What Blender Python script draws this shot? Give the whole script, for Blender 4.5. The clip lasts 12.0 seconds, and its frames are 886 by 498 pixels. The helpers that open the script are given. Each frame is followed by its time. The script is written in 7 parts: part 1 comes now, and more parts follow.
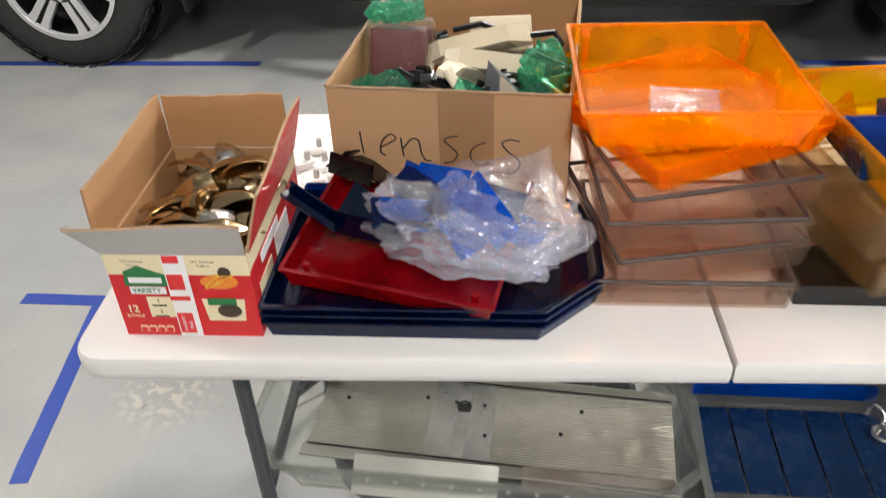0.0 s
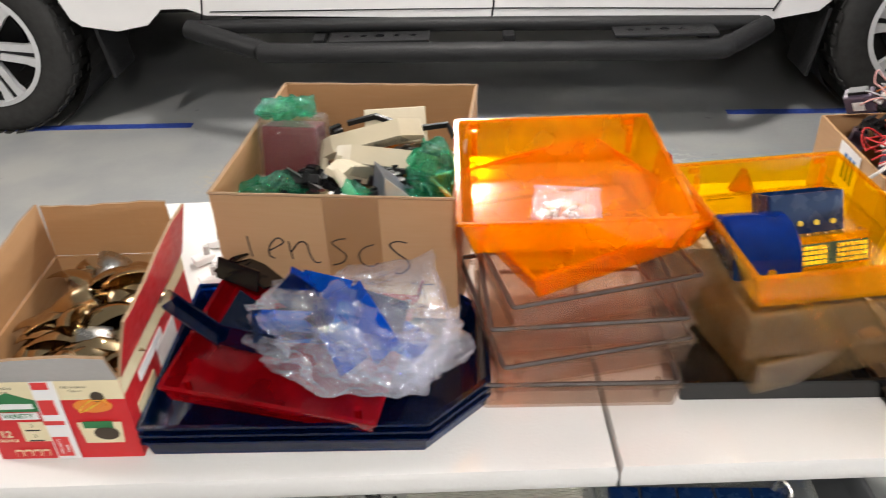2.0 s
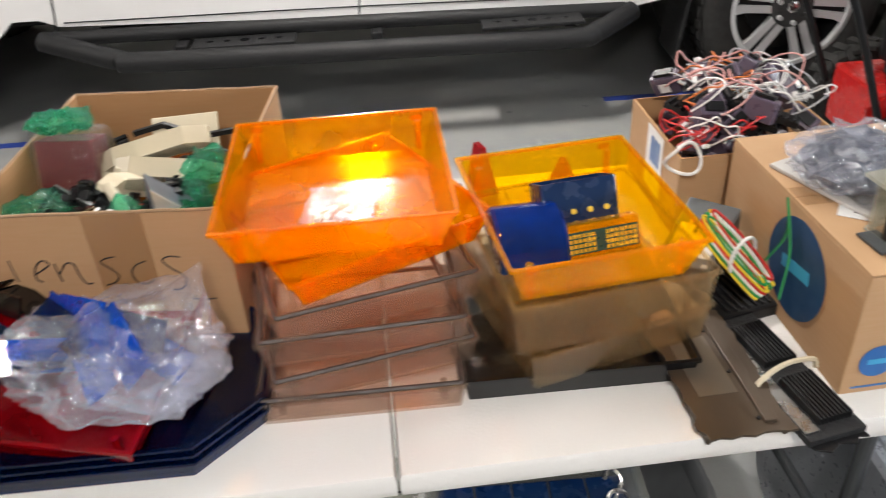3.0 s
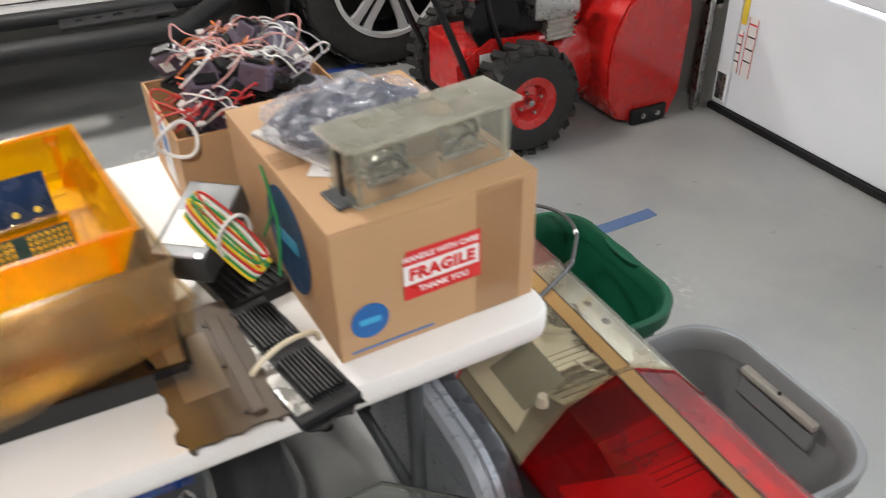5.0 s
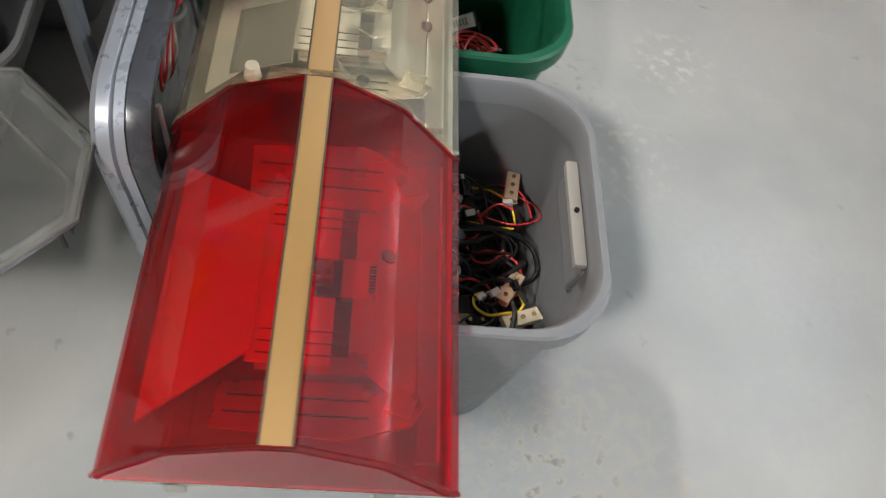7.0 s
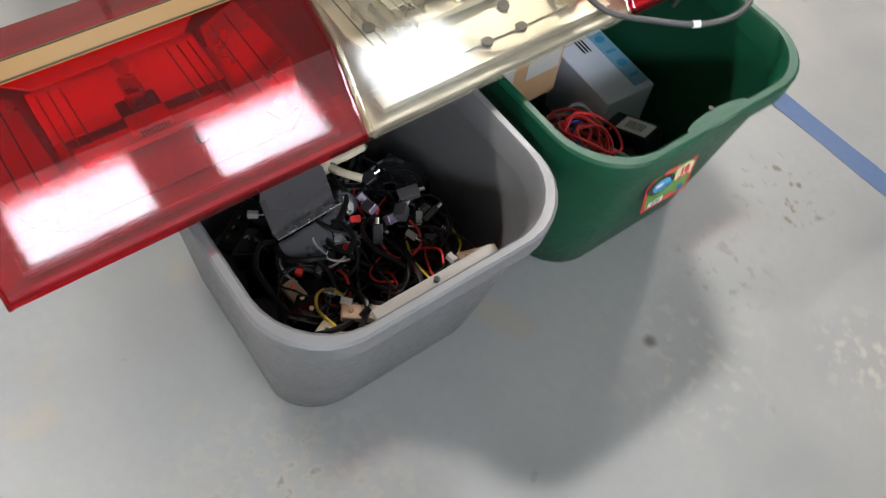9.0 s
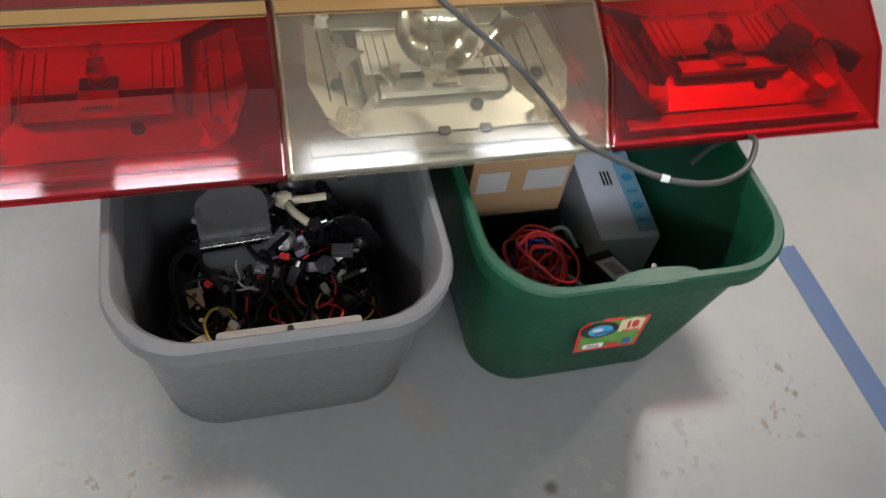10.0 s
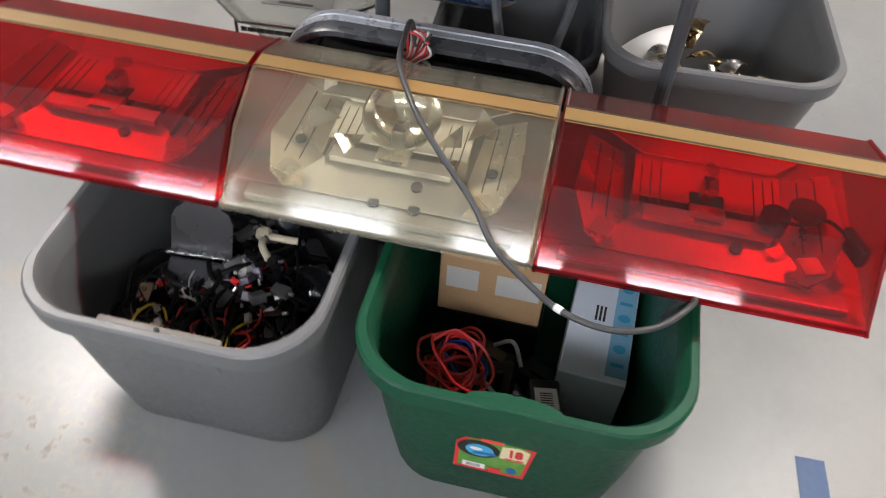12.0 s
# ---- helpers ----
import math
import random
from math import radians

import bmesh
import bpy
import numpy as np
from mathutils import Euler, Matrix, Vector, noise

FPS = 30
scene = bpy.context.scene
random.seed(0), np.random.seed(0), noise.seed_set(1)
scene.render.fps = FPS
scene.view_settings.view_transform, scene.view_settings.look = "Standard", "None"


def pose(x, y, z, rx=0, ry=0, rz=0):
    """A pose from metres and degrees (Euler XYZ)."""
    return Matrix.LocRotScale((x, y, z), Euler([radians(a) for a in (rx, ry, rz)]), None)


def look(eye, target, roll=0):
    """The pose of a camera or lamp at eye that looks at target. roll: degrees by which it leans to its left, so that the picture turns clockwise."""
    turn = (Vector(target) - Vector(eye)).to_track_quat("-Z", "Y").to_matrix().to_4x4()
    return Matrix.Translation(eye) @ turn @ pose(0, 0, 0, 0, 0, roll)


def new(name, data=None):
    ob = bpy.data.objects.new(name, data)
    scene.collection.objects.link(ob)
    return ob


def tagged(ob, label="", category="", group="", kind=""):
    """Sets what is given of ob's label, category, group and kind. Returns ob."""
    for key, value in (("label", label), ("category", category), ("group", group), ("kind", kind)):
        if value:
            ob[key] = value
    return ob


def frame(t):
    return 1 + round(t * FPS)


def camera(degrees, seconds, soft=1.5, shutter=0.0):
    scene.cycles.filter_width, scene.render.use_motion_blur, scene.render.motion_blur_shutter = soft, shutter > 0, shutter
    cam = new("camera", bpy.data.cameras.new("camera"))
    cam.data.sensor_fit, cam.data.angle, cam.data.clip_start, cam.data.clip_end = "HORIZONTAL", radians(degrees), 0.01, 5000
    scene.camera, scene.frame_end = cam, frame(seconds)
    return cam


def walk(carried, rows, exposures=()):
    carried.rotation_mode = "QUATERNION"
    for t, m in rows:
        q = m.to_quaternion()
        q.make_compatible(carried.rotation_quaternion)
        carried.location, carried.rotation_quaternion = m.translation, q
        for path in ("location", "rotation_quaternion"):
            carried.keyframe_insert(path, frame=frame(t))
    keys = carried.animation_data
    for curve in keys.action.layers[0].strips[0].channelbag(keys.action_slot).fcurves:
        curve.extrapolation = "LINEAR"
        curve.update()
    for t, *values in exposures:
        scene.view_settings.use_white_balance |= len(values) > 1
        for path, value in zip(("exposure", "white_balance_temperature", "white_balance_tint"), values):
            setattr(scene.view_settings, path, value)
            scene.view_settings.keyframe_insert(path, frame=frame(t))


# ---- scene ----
cam = camera(57.1, 12.0, 1.0, 0.4)
PATH = [
    (0, (0.612, -0.774, 1.503), (0.451, 0.845, 0.339), -2.4),
    (0.5, (0.588, -0.737, 1.565), (0.426, 0.901, 0.429), -2.9),
    (1, (0.581, -0.722, 1.59), (0.434, 0.93, 0.471), -3.0),
    (1.5, (0.619, -0.712, 1.592), (0.497, 0.949, 0.485), -2.9),
    (2, (0.722, -0.703, 1.58), (0.654, 0.966, 0.481), -2.4),
    (2.5, (0.852, -0.692, 1.564), (0.844, 0.983, 0.472), -2.2),
    (2.7, (0.902, -0.688, 1.556), (0.907, 0.984, 0.459), -2.7),
    (4.3, (1.073, -0.535, 1.543), (1.773, 0.953, 0.405), -1.6),
    (4.5, (1.12, -0.553, 1.531), (1.832, 0.928, 0.392), -1.6),
    (5, (1.302, -0.655, 1.46), (2.015, 0.826, 0.32), -1.4),
    (5.5, (1.461, -0.697, 1.399), (2.164, 0.743, 0.202), -0.2),
    (6, (1.635, -0.589, 1.317), (2.233, 0.568, -0.2), 4.0),
    (6.5, (1.822, -0.584, 1.285), (2.283, 0.416, -0.385), 10.5),
    (6.7, (1.907, -0.611, 1.293), (2.288, 0.403, -0.388), 13.4),
    (8.3, (2.476, -0.464, 1.21), (1.968, 0.466, -0.486), 8.4),
    (8.5, (2.569, -0.44, 1.223), (2.001, 0.469, -0.465), 10.8),
    (9, (2.712, -0.299, 1.215), (1.912, 0.455, -0.456), 9.1),
    (9.5, (2.754, -0.134, 1.212), (1.812, 0.48, -0.441), 11.1),
    (10, (2.874, 0.02, 1.237), (1.734, 0.473, -0.343), 10.9),
    (10.5, (2.907, 0.159, 1.256), (1.626, 0.476, -0.247), 8.3),
    (11, (2.85, 0.245, 1.253), (1.509, 0.448, -0.217), 7.2),
    (11.5, (2.856, 0.357, 1.244), (1.501, 0.37, -0.227), 4.1),
    (12, (2.911, 0.539, 1.266), (1.572, 0.312, -0.203), 4.2),
]
# the clip's camera brightens as it turns from the bright table to the floor
EXPOSURES = [(0, 0.5, 6500, 10), (2.7, 0.46, 6500, 10), (4.5, 0.38, 6500, 10), (5.5, 0.29, 6500, 10), (6.0, 0.38, 6500, 10), (6.7, 0.58, 6500, 10), (8.3, 1.12, 6500, 12), (8.6, 1.06, 6500, 12), (9.0, 0.62, 6500, 12), (9.5, 0.18, 6600, 10), (10.0, 0.2, 6600, 13), (10.5, 0.66, 6620, 14), (12.0, 0.48, 6620, 14)]
walk(cam, [(t, look(eye, target, roll)) for t, eye, target, roll in PATH], EXPOSURES)

# ---- world, light, exposure ----
world = bpy.data.worlds.new("world")
scene.world = world
world.use_nodes = True
world.node_tree.nodes["Background"].inputs[0].default_value = (0.75, 0.8, 0.9, 1)
world.node_tree.nodes["Background"].inputs[1].default_value = 0.05
scene.cycles.transparent_max_bounces = 40

CEIL = 2.85
# The last lamp is added as general fill; no fixture is known there.
LIGHTS_AND_FILL = [(0.9, 2.0), (0.72, 4.0), (0.9, -1.75), (-2.3, 0.6)]
PANEL_WATTS = 58


def lamp(x, y):
    data = bpy.data.lights.new("ceiling_lamp", "AREA")
    data.shape, data.size, data.size_y = "RECTANGLE", 0.45, 0.2
    data.energy, data.color = PANEL_WATTS, (1.0, 0.955, 0.9)
    ob = new("ceiling_lamp", data)
    ob.matrix_world = pose(x, y, CEIL - 0.075, 0, 0, 90)
    return ob


def window_lamp(y):
    data = bpy.data.lights.new("window_daylight", "AREA")
    data.shape, data.size, data.size_y = "RECTANGLE", 0.42, 0.26
    data.energy, data.color = 8, (0.86, 0.93, 1.0)
    ob = new("window_daylight", data)
    ob.matrix_world = Matrix.Translation((3.72, y, 1.42)) @ Euler((0, radians(90), 0)).to_matrix().to_4x4() @ Euler((0, 0, radians(90))).to_matrix().to_4x4()
    return ob


# ---- materials ----
def nodes_of(name):
    m = bpy.data.materials.new(name)
    m.use_nodes = True
    nt = m.node_tree
    return m, nt, nt.nodes["Principled BSDF"], nt.nodes["Material Output"]


def ramp_mix(nt, fac, a, b):
    mix = nt.nodes.new("ShaderNodeMix")
    mix.data_type = "RGBA"
    nt.links.new(fac, mix.inputs[0])
    for sock, col in ((mix.inputs[6], a), (mix.inputs[7], b)):
        if isinstance(col, tuple):
            sock.default_value = (*col[:3], 1)
        else:
            nt.links.new(col, sock)
    return mix.outputs[2]


def noise_fac(nt, scale, detail=4, lo=0.35, hi=0.65, stretch=None):
    tc = nt.nodes.new("ShaderNodeTexCoord")
    tex = nt.nodes.new("ShaderNodeTexNoise")
    tex.inputs["Scale"].default_value, tex.inputs["Detail"].default_value = scale, detail
    src = tc.outputs["Object"]
    if stretch:
        mp = nt.nodes.new("ShaderNodeMapping")
        mp.inputs["Scale"].default_value = stretch
        nt.links.new(src, mp.inputs[0])
        src = mp.outputs[0]
    nt.links.new(src, tex.inputs[0])
    mr = nt.nodes.new("ShaderNodeMapRange")
    mr.inputs[1].default_value, mr.inputs[2].default_value = lo, hi
    nt.links.new(tex.outputs[0], mr.inputs[0])
    return mr.outputs[0]


def bump(nt, bsdf, height, strength=0.2, dist=0.002):
    b = nt.nodes.new("ShaderNodeBump")
    b.inputs["Strength"].default_value, b.inputs["Distance"].default_value = strength, dist
    nt.links.new(height, b.inputs["Height"])
    nt.links.new(b.outputs[0], bsdf.inputs["Normal"])


def solid(name, color, rough=0.5, metal=0.0, worn=None, scale=30.0, big=3.0, bumps=0.15, coat=0.0, stretch=None, rvar=0.12, spec=0.5):
    """A plain surface with variation at two scales."""
    m, nt, bs, out = nodes_of(name)
    worn = worn or tuple(c * 0.75 for c in color)
    fine = noise_fac(nt, scale, 6, 0.3, 0.7, stretch)
    broad = noise_fac(nt, big, 3, 0.35, 0.7)
    mid = tuple(c * 0.9 + w * 0.1 for c, w in zip(color, worn))
    c1 = ramp_mix(nt, fine, color, mid)
    c2 = ramp_mix(nt, broad, c1, tuple(c * 0.7 + w * 0.3 for c, w in zip(color, worn)))
    nt.links.new(c2, bs.inputs["Base Color"])
    mr = nt.nodes.new("ShaderNodeMapRange")
    mr.inputs[3].default_value, mr.inputs[4].default_value = max(0.02, rough - rvar), min(1, rough + rvar)
    nt.links.new(fine, mr.inputs[0])
    nt.links.new(mr.outputs[0], bs.inputs["Roughness"])
    bs.inputs["Metallic"].default_value = metal
    bs.inputs["Coat Weight"].default_value = coat
    bs.inputs["Specular IOR Level"].default_value = spec
    if bumps:
        bump(nt, bs, fine, bumps)
    return m


def clear(name, color, body=0.12, body_color=None, rough=0.06, ior=1.5, haze=None, bumps=0.0, bscale=40.0, dust=0.0):
    """Tinted see-through plastic: light passes through with the tint, some is scattered, gloss by Fresnel."""
    m, nt, bs, out = nodes_of(name)
    tr = nt.nodes.new("ShaderNodeBsdfTransparent")
    tr.inputs[0].default_value = (*color, 1)
    bs.inputs["Base Color"].default_value = (*(body_color or color), 1)
    bs.inputs["Roughness"].default_value = 0.5
    bs.inputs["Specular IOR Level"].default_value = 0.0
    tl = nt.nodes.new("ShaderNodeBsdfTranslucent")
    tl.inputs[0].default_value = (*(body_color or color), 1)
    half = nt.nodes.new("ShaderNodeMixShader")
    half.inputs[0].default_value = 0.5
    nt.links.new(bs.outputs[0], half.inputs[1])
    nt.links.new(tl.outputs[0], half.inputs[2])
    mix = nt.nodes.new("ShaderNodeMixShader")
    mr = nt.nodes.new("ShaderNodeMapRange")
    mr.inputs[3].default_value, mr.inputs[4].default_value = body * 0.5, min(1.0, body * 1.6)
    nt.links.new(noise_fac(nt, haze or 9.0, 6, 0.3, 0.75), mr.inputs[0])
    nt.links.new(mr.outputs[0], mix.inputs[0])
    nt.links.new(tr.outputs[0], mix.inputs[1])
    nt.links.new(half.outputs[0], mix.inputs[2])
    gl = nt.nodes.new("ShaderNodeBsdfGlossy")
    gl.inputs["Roughness"].default_value = rough
    lw = nt.nodes.new("ShaderNodeLayerWeight")
    lw.inputs[0].default_value = 0.5
    pw = nt.nodes.new("ShaderNodeMath")
    pw.operation = "POWER"
    nt.links.new(lw.outputs["Facing"], pw.inputs[0])
    pw.inputs[1].default_value = 4.0
    fr = nt.nodes.new("ShaderNodeMath")
    fr.operation = "MULTIPLY_ADD"
    nt.links.new(pw.outputs[0], fr.inputs[0])
    base = ((ior - 1) / (ior + 1)) ** 2
    fr.inputs[1].default_value, fr.inputs[2].default_value = 0.7, base
    top = nt.nodes.new("ShaderNodeMixShader")
    nt.links.new(fr.outputs[0], top.inputs[0])
    nt.links.new(mix.outputs[0], top.inputs[1])
    if dust:
        g2 = nt.nodes.new("ShaderNodeBsdfGlossy")
        g2.inputs["Roughness"].default_value = 0.42
        both = nt.nodes.new("ShaderNodeMixShader")
        both.inputs[0].default_value = dust
        nt.links.new(gl.outputs[0], both.inputs[1])
        nt.links.new(g2.outputs[0], both.inputs[2])
        nt.links.new(both.outputs[0], top.inputs[2])
    else:
        nt.links.new(gl.outputs[0], top.inputs[2])
    if bumps:
        b = nt.nodes.new("ShaderNodeBump")
        b.inputs["Strength"].default_value, b.inputs["Distance"].default_value = bumps, 0.004
        nt.links.new(noise_fac(nt, bscale, 3, 0.2, 0.8), b.inputs["Height"])
        nt.links.new(b.outputs[0], gl.inputs["Normal"])
        nt.links.new(b.outputs[0], lw.inputs["Normal"])
    nt.links.new(top.outputs[0], out.inputs[0])
    return m


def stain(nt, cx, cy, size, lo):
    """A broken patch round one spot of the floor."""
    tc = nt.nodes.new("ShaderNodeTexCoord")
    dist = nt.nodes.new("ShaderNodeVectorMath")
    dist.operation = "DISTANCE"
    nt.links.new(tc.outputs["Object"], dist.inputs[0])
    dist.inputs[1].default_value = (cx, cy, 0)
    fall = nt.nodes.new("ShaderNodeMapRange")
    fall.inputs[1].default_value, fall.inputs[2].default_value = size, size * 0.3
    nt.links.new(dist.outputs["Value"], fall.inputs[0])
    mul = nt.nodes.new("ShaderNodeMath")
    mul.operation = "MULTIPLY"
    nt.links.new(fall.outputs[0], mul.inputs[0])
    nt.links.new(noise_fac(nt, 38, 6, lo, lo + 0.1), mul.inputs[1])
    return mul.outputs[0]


def floor_material():
    m, nt, bs, out = nodes_of("painted_concrete")
    fine = noise_fac(nt, 60, 8, 0.3, 0.7)
    broad = noise_fac(nt, 1.1, 4, 0.35, 0.7)
    spots = noise_fac(nt, 5.5, 7, 0.63, 0.70)
    worn = noise_fac(nt, 0.75, 2, 0.52, 0.62)
    mul = nt.nodes.new("ShaderNodeMath")
    mul.operation = "MULTIPLY"
    nt.links.new(spots, mul.inputs[0])
    nt.links.new(worn, mul.inputs[1])
    c = ramp_mix(nt, fine, (0.29, 0.30, 0.30), (0.265, 0.275, 0.28))
    c = ramp_mix(nt, broad, c, (0.335, 0.328, 0.305))
    c = ramp_mix(nt, noise_fac(nt, 3.2, 6, 0.42, 0.72), c, (0.25, 0.255, 0.255))
    c = ramp_mix(nt, mul.outputs[0], c, (0.31, 0.288, 0.255))
    dark = noise_fac(nt, 14, 3, 0.70, 0.76)
    c = ramp_mix(nt, dark, c, (0.2, 0.2, 0.2))
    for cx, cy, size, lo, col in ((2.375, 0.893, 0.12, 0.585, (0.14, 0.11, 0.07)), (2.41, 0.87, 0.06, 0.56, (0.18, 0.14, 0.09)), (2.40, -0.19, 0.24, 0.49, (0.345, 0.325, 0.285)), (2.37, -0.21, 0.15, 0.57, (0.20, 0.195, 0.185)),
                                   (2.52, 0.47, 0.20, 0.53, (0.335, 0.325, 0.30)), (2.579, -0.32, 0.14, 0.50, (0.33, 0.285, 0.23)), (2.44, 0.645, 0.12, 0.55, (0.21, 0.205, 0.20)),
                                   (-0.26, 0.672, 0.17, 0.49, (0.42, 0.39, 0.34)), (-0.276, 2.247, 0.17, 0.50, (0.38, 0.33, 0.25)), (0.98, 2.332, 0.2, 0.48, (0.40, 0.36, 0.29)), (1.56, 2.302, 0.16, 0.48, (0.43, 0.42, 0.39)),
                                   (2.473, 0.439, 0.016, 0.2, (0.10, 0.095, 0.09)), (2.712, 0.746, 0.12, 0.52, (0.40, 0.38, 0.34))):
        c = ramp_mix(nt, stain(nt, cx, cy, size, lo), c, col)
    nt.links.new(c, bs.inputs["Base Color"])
    mr = nt.nodes.new("ShaderNodeMapRange")
    mr.inputs[3].default_value, mr.inputs[4].default_value = 0.3, 0.5
    nt.links.new(broad, mr.inputs[0])
    nt.links.new(mr.outputs[0], bs.inputs["Roughness"])
    bump(nt, bs, fine, 0.12, 0.001)
    return m


M_FLOOR = floor_material()
M_WALL = solid("painted_block", (0.27, 0.265, 0.25), 0.8, scale=50)
M_CEIL = solid("white_ceiling", (0.42, 0.42, 0.4), 0.9)
M_DOOR = solid("white_steel_door", (0.72, 0.75, 0.8), 0.45, scale=120, bumps=0.1)
M_TAPE = solid("blue_tape", (0.02, 0.045, 0.26), 0.5, worn=(0.05, 0.1, 0.3), scale=60)
M_TAPE2 = solid("faded_blue_tape", (0.06, 0.12, 0.26), 0.6, worn=(0.2, 0.22, 0.25), scale=60)
M_TABLE = solid("white_plastic", (0.68, 0.66, 0.64), 0.42, worn=(0.62, 0.6, 0.57), scale=220, big=4, bumps=0.12)
M_LEG = solid("dark_steel_tube", (0.05, 0.055, 0.06), 0.4, scale=40)
M_GLASS = clear("window_glass", (0.97, 0.98, 0.98), 0.0, rough=0.02)
M_CARD = solid("cardboard", (0.43, 0.26, 0.135), 0.75, worn=(0.35, 0.20, 0.10), scale=18, big=5, stretch=(1, 1, 12), bumps=0.08)
M_CARDIN = solid("cardboard_inside", (0.40, 0.215, 0.095), 0.8, scale=18, stretch=(1, 1, 10), bumps=0.08)
M_CARDEDGE = solid("cardboard_edge", (0.30, 0.19, 0.11), 0.9, scale=200)
M_CTAPE = clear("packing_tape", (0.965, 0.945, 0.91), 0.05, (0.45, 0.3, 0.17), 0.25)
M_RED = solid("red_print", (0.55, 0.015, 0.02), 0.4, scale=80, bumps=0.03)
M_CREAM = solid("cream_print", (0.72, 0.62, 0.40), 0.45, scale=80, bumps=0.03)
M_GREYCARD = solid("grey_card", (0.50, 0.48, 0.46), 0.7, scale=90, bumps=0.05)
M_WHITE = solid("white_paper", (0.75, 0.74, 0.73), 0.55, scale=60, bumps=0.04)
M_GREEN = solid("green_print", (0.02, 0.16, 0.05), 0.45, bumps=0)
M_YELLOW = solid("yellow_print", (0.75, 0.55, 0.06), 0.45, bumps=0)
M_ORANGEP = solid("orange_print", (0.7, 0.22, 0.03), 0.45, bumps=0)
M_INK = solid("black_ink", (0.02, 0.018, 0.017), 0.5, bumps=0)
M_BLUEP = solid("blue_print", (0.015, 0.12, 0.36), 0.4, bumps=0)
M_CYANP = solid("cyan_print", (0.05, 0.35, 0.6), 0.4, bumps=0)
M_REDP = solid("red_label", (0.62, 0.03, 0.03), 0.35, bumps=0)
M_BRASS = solid("bronze_metal", (0.56, 0.42, 0.25), 0.13, 1.0, worn=(0.2, 0.14, 0.08), scale=14, bumps=0.1, rvar=0.15)
M_STEEL = solid("plain_steel", (0.55, 0.54, 0.52), 0.3, 1.0, scale=50)
M_ALU = solid("ribbed_aluminium", (0.46, 0.45, 0.41), 0.5, 0.9, worn=(0.3, 0.28, 0.22), scale=30)
M_MIRROR = solid("bright_reflector", (0.78, 0.77, 0.72), 0.16, 1.0, worn=(0.5, 0.46, 0.38), scale=10, bumps=0.05)
M_PALEREF = solid("cream_reflector", (0.82, 0.77, 0.64), 0.3, 0.85, worn=(0.6, 0.52, 0.4), scale=12, bumps=0.04)
M_STEP = solid("satin_reflector", (0.62, 0.61, 0.57), 0.38, 1.0, worn=(0.45, 0.42, 0.36), scale=14, bumps=0.05)
M_SHEET = solid("pale_reflector_sheet", (0.78, 0.75, 0.68), 0.42, 0.1, worn=(0.55, 0.5, 0.42), scale=9, bumps=0.03)
M_DULL = solid("dull_grey_sheet", (0.30, 0.30, 0.27), 0.5, 0.5, scale=20, bumps=0.05)
M_GOLD = solid("gold_foil", (0.85, 0.62, 0.08), 0.25, 0.7, bumps=0)
M_CHROME = solid("machined_alloy", (0.62, 0.62, 0.62), 0.25, 1.0, scale=80, bumps=0.03)
M_ALLOY = solid("silver_alloy", (0.66, 0.66, 0.67), 0.32, 0.4, scale=14, bumps=0.0, rvar=0.04)
M_BLACKP = solid("black_plastic", (0.008, 0.008, 0.009), 0.4, scale=60, spec=0.3)
M_BLACKG = solid("black_gloss", (0.005, 0.005, 0.006), 0.12, scale=30, bumps=0.02, spec=0.4)
M_BLACKM = solid("black_powder_coat", (0.013, 0.013, 0.014), 0.55, scale=150, bumps=0.3, spec=0.3)
M_RUBBER = solid("tyre_rubber", (0.014, 0.0135, 0.013), 0.75, worn=(0.035, 0.032, 0.03), scale=30, bumps=0.25)
M_TRUCK = solid("white_paint", (0.74, 0.72, 0.71), 0.2, scale=8, bumps=0.0, coat=0.6, rvar=0.04)
M_UNDER = solid("dark_underbody", (0.015, 0.014, 0.013), 0.8, scale=10)
M_BLOWRED = solid("red_paint", (0.5, 0.014, 0.012), 0.25, scale=20, bumps=0.03, coat=0.5)
M_TOTE = solid("grey_tote_plastic", (0.125, 0.127, 0.132), 0.42, worn=(0.18, 0.18, 0.176), scale=90, big=6, bumps=0.004, rvar=0.06)
M_TOTED = solid("dark_grey_tote_plastic", (0.10, 0.105, 0.11), 0.45, scale=35, bumps=0.1)
M_TOTEG = solid("green_tote_plastic", (0.004, 0.06, 0.029), 0.42, worn=(0.008, 0.08, 0.042), scale=90, big=4, bumps=0.004, rvar=0.06, spec=0.25)
M_HANDLE = solid("pale_grey_plastic", (0.42, 0.41, 0.39), 0.5, scale=60)
M_GRIP = solid("worn_grey_grip", (0.27, 0.255, 0.235), 0.5, scale=60)
M_BAND = solid("dark_slate_band", (0.045, 0.048, 0.056), 0.3, scale=30, bumps=0.03)
M_REDCLEAR = clear("red_lens", (0.84, 0.001, 0.09), 0.03, (0.6, 0.0, 0.025), 0.05, 1.5, dust=0.2)
M_CLEAR = clear("aged_clear_lens", (0.96, 0.945, 0.88), 0.075, (0.7, 0.66, 0.55), 0.08, 1.5, dust=0.12)
M_FROST = clear("frosted_aged_lens", (0.9, 0.895, 0.86), 0.12, (0.62, 0.61, 0.55), 0.1, 1.6)
M_HAZE = clear("hazy_plastic", (0.85, 0.85, 0.8), 0.4, (0.66, 0.65, 0.58), 0.15)
M_SMOKE = clear("smoky_pink_lens", (0.925, 0.885, 0.85), 0.08, (0.55, 0.47, 0.40), 0.1, 1.32)
M_BROWNL = clear("smoky_brown_lens", (0.94, 0.88, 0.78), 0.10, (0.50, 0.40, 0.26), 0.2, 1.3)
